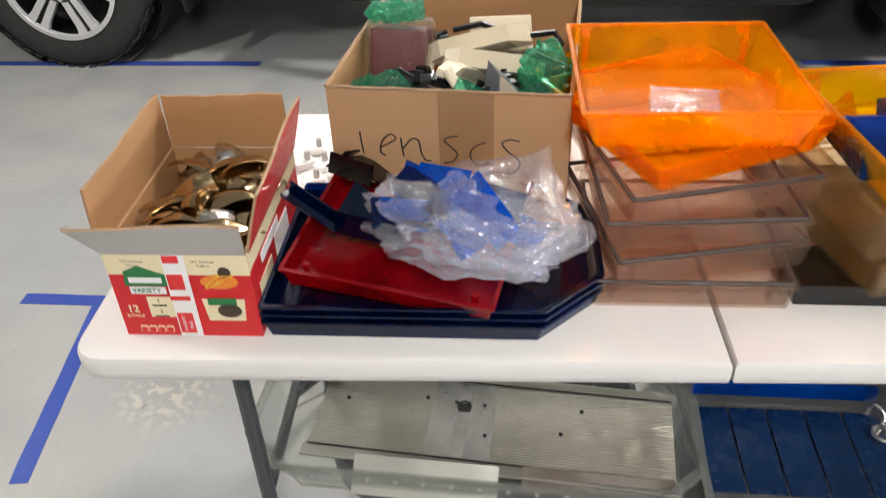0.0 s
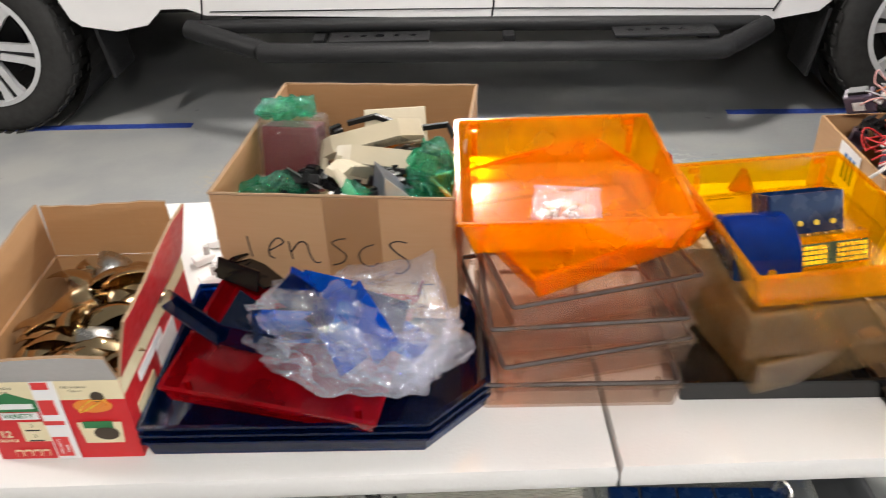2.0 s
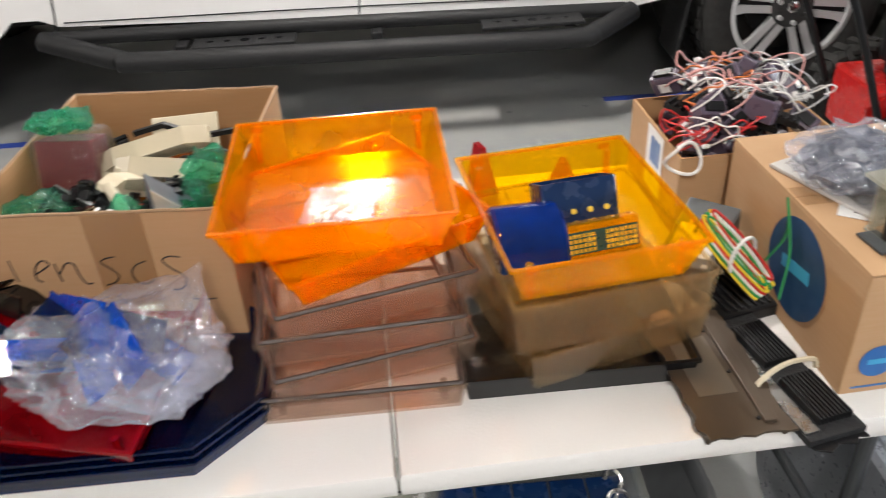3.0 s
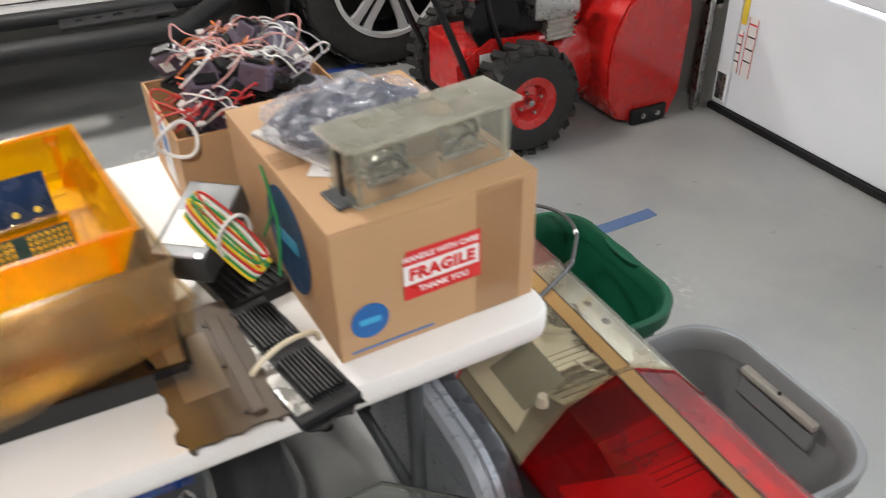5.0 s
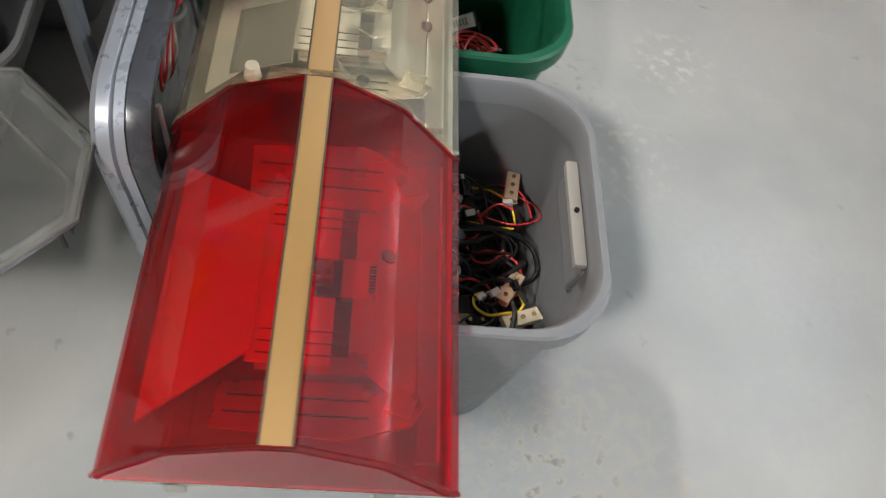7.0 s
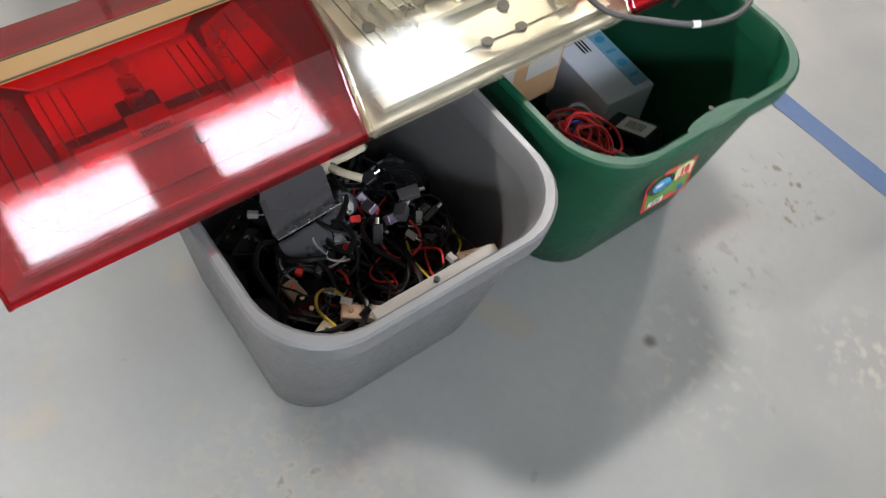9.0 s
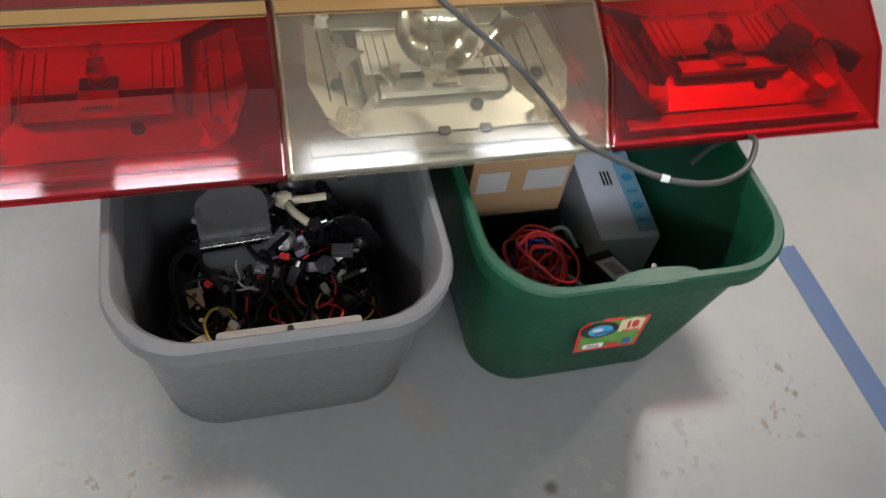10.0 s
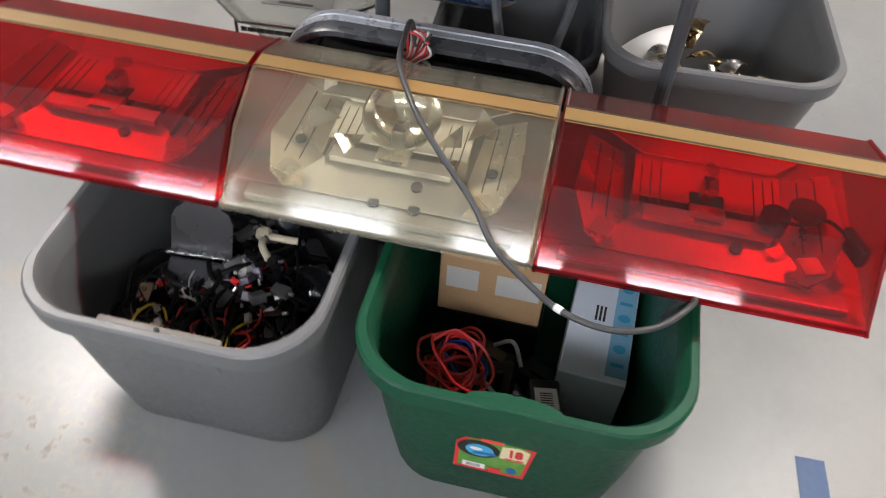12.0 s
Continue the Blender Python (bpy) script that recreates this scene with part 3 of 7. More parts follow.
# ---- the totes ----
def tote(name, x, y, rz, w, d, h, mat, label, tx=0.11, ty=0.055, r=0.095):
    t = thing(name, x, y, 0, rz, label, "storage tote", "storage totes")
    o = outline(w, d, r, 7)
    o = [(px + math.copysign(0.014, px) * max(0.0, 1 - (2 * py / d) ** 2), py) for px, py in o]
    sx, sy = (w - 2 * tx) / w, (d - 2 * ty) / d
    base = lambda z, g, k: [(px * (sx + (1 - sx) * k) + (g if px > 0 else -g), py * (sy + (1 - sy) * k) + (g if py > 0 else -g), z) for px, py in o]
    wall = 0.004
    tub = [base(0.004, -0.006, 0), base(0.012, 0, 0), base(h * 0.35, -0.001, 0.35), base(h * 0.65, -0.004, 0.68), base(h - 0.038, -0.008, 1), base(h - 0.038, -0.013, 1),
           base(h * 0.3, -wall - 0.004, 0.34), base(0.02, -wall - 0.002, 0)]
    part("tub", loft(tub), mat, t, smooth=True)
    lip = [base(h - 0.042, -0.002, 1), base(h - 0.036, 0.004, 1), base(h - 0.004, 0.006, 1), base(h, 0.003, 1), base(h, -0.006, 1), base(h - 0.005, -0.010, 1), base(h - 0.042, -0.0165, 1), base(h - 0.042, -0.002, 1)]
    bm = loft(lip, False, False)
    bmesh.ops.remove_doubles(bm, verts=bm.verts, dist=1e-6)
    part("rim", bm, mat, t, "thick rolled rim", smooth=True)
    return t


def tote_trim(t, w, d, mat, kind):
    if kind == "bar":
        for s in (1, -1):
            bm = rbox(0.020, 0.182, 0.016, s * (w / 2 - 0.045), 0.0, 0.341, bevel=0.006)
            hd = part("handle", bm, M_GRIP, t, "pale grey moulded handle", smooth=True)
            part("handle_block", rbox(0.014, 0.18, 0.05, s * (w / 2 - 0.046), 0, 0.288, bevel=0.005, ry=s * 14), mat, t)
            part("rivet", cyl(0.004, 0.004, s * (w / 2 - 0.045), 0, 0.3565, seg=10), M_BLACKP, hd)
    else:
        for s in (1, -1):
            bm = cyl(0.062, 0.006, s * (w / 2 - 0.004), 0, 0.371, seg=28)
            for v in bm.verts:
                v.co.x = s * (w / 2 - 0.012) + (v.co.x - s * (w / 2 - 0.004)) * 0.22
            part("handle", bm, mat, t, smooth=True)
            part("rivet", cyl(0.004, 0.002, s * (w / 2 - 0.028), 0, 0.3765, seg=10), M_BLACKP, t)


GREY = (2.088, 0.055)
GREEN = (2.072, 0.548)
grey_tote = tote("storage_tote", *GREY, 0, 0.525, 0.43, 0.385, M_TOTE, "grey plastic storage tote full of wiring and electrical parts", 0.078, 0.026)
tote_trim(grey_tote, 0.582, 0.43, M_TOTE, "bar")
green_tote = tote("storage_tote", *GREEN, 0, 0.53, 0.455, 0.378, M_TOTEG, "green plastic storage tote holding boxes and wires", 0.062, 0.042)
tote_trim(green_tote, 0.558, 0.455, M_TOTEG, "tab")
tote("storage_tote", 1.27, 0.80, 3, 0.585, 0.45, 0.412, M_TOTE, "grey plastic storage tote under the folding table with bronze metal parts")
tote("storage_tote", 1.22, 0.40, 2, 0.50, 0.36, 0.30, M_TOTED, "dark grey plastic tote under the folding table")
tote("storage_tote", 0.58, 0.36, 2, 0.56, 0.40, 0.30, M_TOTED, "dark grey plastic tote under a clear lens cover")


# ---- the emergency light bar across the totes ----
BARX, BARZ = 1.967, 0.42
SECT = [(-0.376, 0.075), (0.079, 0.532), (0.536, 0.987)]
PROFILE = [(-0.186, 0.014), (-0.178, 0.03), (-0.106, 0.106), (-0.02, 0.137), (0.02, 0.137), (0.104, 0.095), (0.178, 0.010), (0.186, 0.006)]


def bar_dome(parent, y0, y1, mat, label):
    wall = 0.004
    inner = [(x * (1 - wall / 0.19), max(0.004, z - wall)) for x, z in PROFILE]
    rings = []
    for yy, g in ((y0, 0.985), (y0 + 0.004, 1.0), (y1 - 0.004, 1.0), (y1, 0.985)):
        rings.append([(x * g, yy, z * (0.99 if g < 1 else 1)) for x, z in PROFILE] + [(x * g, yy, z) for x, z in reversed(inner)])
    ob = part("dome", loft(rings), mat, parent, label)
    for yy, s in ((y0, 1), (y1, -1)):
        part("end_plate", prism([(x * 0.985, z * 0.99) for x, z in PROFILE], 0.0035, "y", yy if s > 0 else yy - 0.0035), mat, ob)
        frame_bm = bmesh.new()
        tube([(x * 1.003, yy + s * 0.003, z * 1.004) for x, z in PROFILE], 0.003, 6, 1, frame_bm, False)
        part("edge_tube", frame_bm, mat, ob)
    return ob


def light_bar():
    t = thing("light_bar", BARX, 0, BARZ, 0, "red and clear emergency vehicle light bar lying across two totes", "light bar")
    part("base_pan", rbox(0.355, 1.362, 0.010, 0, 0.3055, 0.0, bevel=0.003), M_ALU, t, "aluminium base pan")
    part("base_rail", rbox(0.024, 1.362, 0.042, 0.11, 0.3055, -0.031, bevel=0.004), M_ALU, t)
    part("base_rail", rbox(0.024, 1.362, 0.042, -0.11, 0.3055, -0.031, bevel=0.004), M_ALU, t)
    for k, (y0, y1) in enumerate(SECT):
        mat = M_CLEAR if k == 1 else M_REDCLEAR
        dome = bar_dome(t, y0, y1, mat, "clear yellowed plastic dome" if k == 1 else "transparent red plastic dome")
        part("trim_strip", rbox(0.030, y1 - y0 - 0.006, 0.004, 0.0, (y0 + y1) / 2, 0.1365, bevel=0.001), M_TAN, dome, "tan and gold trim strip")
        for xx in (-0.0155, 0.0155):
            part("trim_groove", rbox(0.0022, y1 - y0 - 0.006, 0.0012, xx, (y0 + y1) / 2, 0.1402, bevel=0), M_BROWNM, dome, "dark groove in the trim")
        inside(t, (y0 + y1) / 2, y1 - y0, k)


def inside(t, yc, L, k):
    """Reflectors, motors and lamps on the pan of one section."""
    h = L / 2 - 0.03
    for j in (0, 3):
        part("reflector_step", rbox(0.026, 2 * (h - 0.035 * j), 0.011, 0.150 - 0.026 * j, yc, 0.012 + 0.011 * j, bevel=0.0015), M_STEP, t)
    back = prism([(-0.06, -(h - 0.03)), (0.06, -(h - 0.10)), (0.06, h - 0.10), (-0.06, h - 0.03)], 0.003, "z")
    bmesh.ops.transform(back, matrix=pose(-0.10, yc, 0.036, 0, -22, 0), verts=back.verts)
    sheet = part("back_reflector", back, M_SHEET, t, "smooth pale sloping back reflector")
    part("centre_deck", rbox(0.09, 2 * h - 0.18, 0.003, -0.005, yc, 0.05, bevel=0.001), M_SHEET, t, "pale flat centre deck")
    plate = [(-0.036, -(h - 0.10)), (0.036, -(h - 0.045)), (0.036, h - 0.045), (-0.036, h - 0.10)]
    bm = prism(plate, 0.003, "z")
    bmesh.ops.transform(bm, matrix=pose(0.100, yc, 0.032, 0, 14, 0), verts=bm.verts)
    front = part("front_reflector", bm, M_STEP, t, "satin sloping front reflector")
    part("rubber_grommet", cyl(0.009, 0.004, 0.098, yc + 0.045, 0.0355, ry=14, seg=14), M_BLACKP, front)
    sock = part("lamp_socket", rbox(0.034, 0.05, 0.012, 0.062, yc, 0.046, bevel=0.002), M_PALEREF, t, "tan lamp socket with pins")
    for q in range(9):
        part("pin", cyl(0.0014, 0.008, 0.076, yc - 0.016 + 0.004 * q, 0.058, ry=70, seg=6), M_BLACKP, sock)
    for s in (1, -1):
        bm = prism([(-0.075, 0.0), (0.12, -0.012), (0.145, 0.02), (0.13, 0.05), (0.06, 0.075), (-0.075, 0.065)], 0.003, "z")
        bmesh.ops.transform(bm, matrix=pose(0, yc + s * (h - 0.075), 0.026, s * 24, 0, 0) @ (Matrix.Identity(4) if s > 0 else Matrix.Diagonal((1, -1, 1, 1))), verts=bm.verts)
        wing = part("reflector_wing", bm, M_PALEREF, t, "cream bright bent reflector plate")
        for q in range(2):
            part("fold_line", rbox(0.15, 0.002, 0.001, 0.01, yc + s * (h - 0.058 + 0.022 * q), 0.0375 + 0.0095 * q, bevel=0, rx=s * 24), M_BROWNM, wing)
        for q in range(3):
            part("reflector_fin", rbox(0.12, 0.002, 0.026, 0.02, yc + s * (h - 0.09 - 0.014 * q), 0.03, bevel=0, rx=s * 24), M_MIRROR, t)
        part("mounting_ear", rbox(0.03, 0.03, 0.003, 0.118, yc + s * (h - 0.055), 0.048, bevel=0.001, rz=s * 20), M_PALEREF, t)
        if k != 1:
            continue
        part("rubber_grommet", cyl(0.009, 0.004, 0.135, yc + s * 0.03 + 0.02, 0.024, seg=14), M_BLACKP, t)
        part("rubber_grommet", cyl(0.009, 0.004, 0.05, yc + s * (h - 0.05), 0.044, seg=14), M_BLACKP, t)
        for q in range(2):
            facet = prism([(0.0, 0.0), (0.05, 0.008), (0.03, 0.045)], 0.002, "z")
            bmesh.ops.transform(facet, matrix=pose(0.028 - 0.03 * q, yc + s * (0.055 + 0.045 * q), 0.056, s * 28, -24, s * (60 + 40 * q)), verts=facet.verts)
            part("mirror_facet", facet, M_MIRROR, t, "small bright mirror facet")
    if k == 1:
        part("mounting_knob", cyl(0.012, 0.02, -0.095, yc - h * 0.75, 0.036, seg=14, r2=0.009), M_WHITE, sheet, smooth=True)
        part("cover_plate", rbox(0.09, 0.12, 0.003, -0.085, yc - h * 0.42, 0.046, bevel=0.001, ry=-22), M_DULL, sheet, "dull grey cover plate")
        bowl = lathe([(0.006, 0.0), (0.03, 0.006), (0.05, 0.02), (0.060, 0.040), (0.057, 0.040), (0.046, 0.021), (0.028, 0.010), (0.006, 0.004)], 28, None, "z")
        bmesh.ops.transform(bowl, matrix=pose(-0.005, yc, 0.058, 0, 24, 0), verts=bowl.verts)
        part("rotator_reflector", bowl, M_MIRROR, t, "bowl-shaped rotating reflector", True)
    part("rotator_post", rbox(0.03, 0.022, 0.05, 0.02, yc, 0.03, bevel=0.003), M_STEEL, t)
    part("rotator_base", rbox(0.05, 0.05, 0.02, 0.04, yc, 0.035, bevel=0.004), M_BLACKP if k != 1 else M_STEEL, t)
    part("bulb", cyl(0.008, 0.03, -0.02, yc, 0.075, ry=60, seg=12), M_COVER, t)
    if k == 2:
        yy = yc + 0.09
        motor = part("motor", cyl(0.020, 0.03, 0.055, yy, 0.045, seg=16), M_BLACKP, t, "dark rotator motor")
        part("gear", cyl(0.026, 0.006, 0.02, yy + 0.05, 0.056, seg=18), M_BROWNM, motor)
        part("motor_bracket", rbox(0.05, 0.012, 0.03, 0.07, yy + 0.11, 0.04, bevel=0.002, rz=25), M_BLACKP, motor)
        part("lead", tube([(0.06, yy, 0.07), (0.08, yy + 0.03, 0.085), (0.05, yy + 0.07, 0.075), (0.07, yy + 0.11, 0.06)], 0.003, 6, 4), M_BLACKP, motor)


light_bar()


def cable():
    pts = [(1.775, 0.275, 0.5), (1.81, 0.275, 0.565), (1.86, 0.277, 0.567), (1.93, 0.288, 0.566), (2.02, 0.334, 0.56), (2.075, 0.379, 0.545), (2.107, 0.439, 0.488), (2.147, 0.479, 0.452), (2.192, 0.531, 0.447), (2.23, 0.584, 0.446), (2.244, 0.649, 0.446), (2.222, 0.709, 0.445), (2.167, 0.754, 0.44), (2.122, 0.759, 0.4), (2.092, 0.754, 0.35), (2.08, 0.744, 0.3)]
    t = thing("power_cable", 0, 0, 0, label="thick grey power cable looped over the light bar", category="cable")
    part("sheath", tube(pts, 0.0045, 10, 6), WIRE["grey"], t, smooth=True)
    part("tape_band", tube([(2.225, 0.575, 0.4463), (2.230, 0.585, 0.4462)], 0.0054, 10, 2), M_WHITE, t, "white tape band")


cable()


# ---- on the table: cartons ----
def carton(name, w, d, h, mat_out, mat_in, label, category, x, y, z, rz=0.0, group=""):
    """An open carton body; x, y is its front left corner."""
    t = thing(name, x, y, z, rz, label, category, group)
    k = 0.004
    o = [(0, 0), (w, 0), (w, d), (0, d)]
    i = [(k, k), (w - k, k), (w - k, d - k), (k, d - k)]
    out = loft([[(*p, 0.0) for p in o], [(*p, h - 0.0005) for p in o]], True, False)
    body = part("body", out, mat_out, t)
    part("lining", loft([[(*p, h - 0.0005) for p in o], [(*p, h) for p in i], [(*p, k) for p in i]], False, True), mat_in, body)
    return t


def flap(t, x0, y0, z0, x1, y1, up, out, height, mat, mat_in, taper=0.0, name="flap"):
    """A carton flap hinged on the line x0,y0 - x1,y1, with height along (out, up); corrugated board 4 mm thick."""
    a, b = Vector((x0, y0, z0)), Vector((x1, y1, z0))
    e = (b - a).normalized()
    n = Vector((e.y, -e.x, 0))
    d = (n * out + Vector((0, 0, up))).normalized() * height
    q = e.cross(d).normalized() * 0.004
    c0, c1 = a + d + e * taper, b + d - e * taper
    N = 10
    bm = bmesh.new()
    def sheet(off):
        return [[bm.verts.new(tuple(a.lerp(b, i / N).lerp(c0.lerp(c1, i / N), j / 4) + off + d.normalized() * (0.0012 * math.sin(i * 2.1 + j) if j == 4 else 0)
                                    + q * 0.9 * math.sin(i * 0.5 + 1) * (j / 4) ** 2)) for i in range(N + 1)] for j in range(5)]
    s0, s1 = sheet(Vector((0, 0, 0))), sheet(q)
    for s in (s0, s1):
        for j in range(4):
            for i in range(N):
                bm.faces.new((s[j][i], s[j][i + 1], s[j + 1][i + 1], s[j + 1][i]))
    rim = lambda s: s[0] + [r[-1] for r in s[1:]] + s[-1][-2::-1] + [r[0] for r in s[-2:0:-1]]
    r0, r1 = rim(s0), rim(s1)
    for i in range(len(r0)):
        j = (i + 1) % len(r0)
        bm.faces.new((r0[i], r0[j], r1[j], r1[i]))
    ob = part(name, bm, mat, t)
    ob.data.materials.append(mat_in)
    ob.data.materials.append(M_CARDEDGE)
    side = q.normalized()
    for p in ob.data.polygons:
        k = p.normal.dot(side)
        p.material_index = 0 if k > 0.6 else 1 if k < -0.6 else 2
    return ob


def shell_piece(r, arc, length, mat, parent, m, name, twist=0.5):
    """A bent sheet-metal piece."""
    bm = bmesh.new()
    N, K = 10, 6
    grids = []
    for off in (0.0, 0.0012):
        g = []
        for j in range(K + 1):
            row = []
            for i in range(N + 1):
                a = arc * (i / N - 0.5) * (1 - 0.35 * (j / K) ** 2)
                rr = (r + off) * (1 - twist * 0.4 * j / K)
                row.append(bm.verts.new((rr * math.sin(a), length * (j / K - 0.5), rr * math.cos(a) - r - 0.3 * twist * length * (2 * j / K - 1) ** 2)))
            g.append(row)
        grids.append(g)
    for g in grids:
        for j in range(K):
            for i in range(N):
                bm.faces.new((g[j][i], g[j][i + 1], g[j + 1][i + 1], g[j + 1][i]))
    rim = lambda s: s[0] + [q[-1] for q in s[1:]] + s[-1][-2::-1] + [q[0] for q in s[-2:0:-1]]
    r0, r1 = rim(grids[0]), rim(grids[1])
    for i in range(len(r0)):
        j = (i + 1) % len(r0)
        bm.faces.new((r0[i], r0[j], r1[j], r1[i]))
    ob = part(name, bm, mat, parent, smooth=True)
    ob.matrix_basis = m
    return ob


def food_carton():
    w, d, h = 0.197, 0.288, 0.146
    t = carton("food_carton", w, d, h, M_RED, M_CARDIN, "opened red food carton full of bronze metal brackets", "carton", 0.071, 0.066, TOP, 0.8)
    flap(t, 0, d, h, 0, 0, 1, -0.02, 0.095, M_RED, M_CARDIN, 0.002)
    flap(t, w, 0, h, w, d, 1, 0.26, 0.092, M_RED, M_CARDIN, 0.002)
    flap(t, w, d, h, 0, d, 1, -0.03, 0.092, M_GREYCARD, M_CARDIN, 0.004)
    flap(t, 0, 0, h, w, 0, 0.86, 0.52, 0.08, M_GREYCARD, M_CARDIN, -0.014)
    f = lambda x, z, k=1: face_front(x, -0.0006 * k, z)
    patch("cream_band", rect(w, 0.036), M_CREAM, t, f(w / 2, h - 0.019))
    patch("side_band", rect(d, 0.03), M_CREAM, t, face_right(w + 0.0002, d / 2, h - 0.016))
    for y, z, ww, hh, mm in ((0.06, 0.05, 0.07, 0.05, M_CREAM), (0.16, 0.06, 0.08, 0.06, M_WHITE), (0.22, 0.03, 0.05, 0.03, M_YELLOW), (0.1, 0.1, 0.1, 0.016, M_WHITE)):
        patch("side_print", rect(ww, hh), mm, t, face_right(w + 0.0006, y, z))
    logo = [(-0.03, -0.012), (0.03, -0.012), (0.033, 0.006), (0.012, 0.014), (-0.006, 0.022), (-0.028, 0.012)]
    patch("brand_shape", logo, M_GREEN, t, f(0.05, 0.102, 2))
    patch("brand_stripe", rect(0.046, 0.009), M_WHITE, t, f(0.05, 0.1, 3))
    patch("variety_band", rect(0.05, 0.012), M_WHITE, t, f(0.05, 0.082, 2))
    words("VARIETY", 0.0105, M_GREEN, t, f(0.048, 0.082, 3.2), bold=0.0002)
    patch("flavour_panel", rect(0.036, 0.036), M_CREAM, t, f(0.062, 0.053, 2))
    for k, hh in ((0, 0.064), (1, 0.045)):
        words("3", 0.009, M_INK, t, f(0.06, hh, 3))
        patch("print_bar", rect(0.02, 0.0022), M_INK, t, f(0.06, hh - 0.008, 3))
    words("12", 0.017, M_CREAM, t, f(0.02, 0.048, 2), bold=0.0004)
    words("BOWLS", 0.0075, M_CREAM, t, f(0.021, 0.036, 2))
    words("NO Artificial", 0.0062, M_INK, t, f(0.038, 0.131, 2))
    words("Flavors", 0.0062, M_INK, t, f(0.038, 0.1245, 2))
    words("NO Artificial", 0.0062, M_INK, t, f(0.135, 0.131, 2))
    words("Colors", 0.0062, M_INK, t, f(0.135, 0.1245, 2))
    for k in range(4):
        patch("icon_box", outline(0.0105, 0.012, 0.002), M_CREAM, t, f(0.028 + k * 0.0125, 0.013, 2))
        patch("icon_inner", outline(0.0085, 0.0085, 0.002), M_RED, t, f(0.028 + k * 0.0125, 0.012, 3))
    # bowl picture: bowl, pasta, sauce
    patch("bowl_shape", [(-0.026, -0.022), (0.026, -0.022), (0.03, 0.016), (-0.03, 0.016)], M_CREAM, t, f(0.152, 0.052, 2))
    patch("bowl_photo", disc(0.017, 20, ry=0.012), M_BROWNM, t, f(0.158, 0.048, 3))
    patch("brand_shape", rect(0.04, 0.012), M_GREEN, t, f(0.15, 0.064, 3))
    patch("pasta_picture", disc(0.026, 22, ry=0.012), M_ORANGEP, t, f(0.152, 0.098, 2))
    for k in range(7):
        a = k * 0.9
        bm = tube([(0.152 + 0.02 * math.cos(a + q), 0, 0.098 + 0.011 * math.sin(a * 1.3 + q * 1.4)) for q in (0, 0.7, 1.4, 2.1)], 0.0011, 5, 4)
        bmesh.ops.translate(bm, vec=(0, -0.002, 0), verts=bm.verts)
        part("pasta_strand", bm, M_YELLOW if k % 2 else M_ORANGEP, t)
    patch("meatball", disc(0.009, 16), M_BROWNM, t, f(0.162, 0.114, 3))
    # postal tape down the front
    patch("postal_tape", rect(0.032, 0.141), M_WHITE, t, f(0.096, 0.0725, 4))
    for k, (z, hh) in enumerate(((0.136, 0.012), (0.098, 0.026), (0.026, 0.036), (0.07, 0.007))):
        patch("tape_print", rect(0.022 if k != 3 else 0.028, hh), M_REDP, t, f(0.093, z, 5))
    words("PRIORITY", 0.0068, M_WHITE, t, face_front(0.09, -0.0036, 0.027) @ pose(0, 0, 0, 0, 0, 90))
    words("MAIL", 0.0068, M_WHITE, t, face_front(0.099, -0.0036, 0.023) @ pose(0, 0, 0, 0, 0, 90))
    # heap of bent brackets
    r = random.Random(3)
    tags = dict(category="bracket", group="bronze brackets in the carton")
    for k in range(104):
        x, y = r.uniform(0.034, 0.157), r.uniform(0.034, 0.252)
        z = 0.03 + 0.13 * (k / 104) + r.uniform(-0.01, 0.012)
        b = shell_piece(r.uniform(0.02, 0.034), r.uniform(1.5, 2.6), r.uniform(0.04, 0.07), M_BRASS if r.random() < 0.95 else M_STEEL, None,
                        pose(0.073 + x, 0.066 + y, TOP + z, r.uniform(-40, 40), r.uniform(-45, 45), r.uniform(0, 360)), "metal_bracket", r.uniform(0.3, 1.0))
        tagged(b, "shiny bronze bent metal bracket in the carton", **tags)
    for k in range(22):
        x, y, a = 0.04 + 0.115 * r.random(), 0.045 + 0.2 * r.random(), r.uniform(-90, 90)
        z = 0.128 + 0.045 * (y / 0.25) + r.uniform(-0.008, 0.010)
        b = shell_piece(r.uniform(0.032, 0.046), 2.0, r.uniform(0.07, 0.10), M_BRASS, None, pose(0.073 + x, 0.066 + y, TOP + z - 0.01, 8, a * 0.6, a * 2), "metal_bracket", 0.5)
        tagged(b, "large shiny bronze curved bracket on top of the carton's heap", **tags)


food_carton()

LB = dict(x=0.331, y=0.354, w=0.371, d=0.43, h=0.252, rz=-5.2)


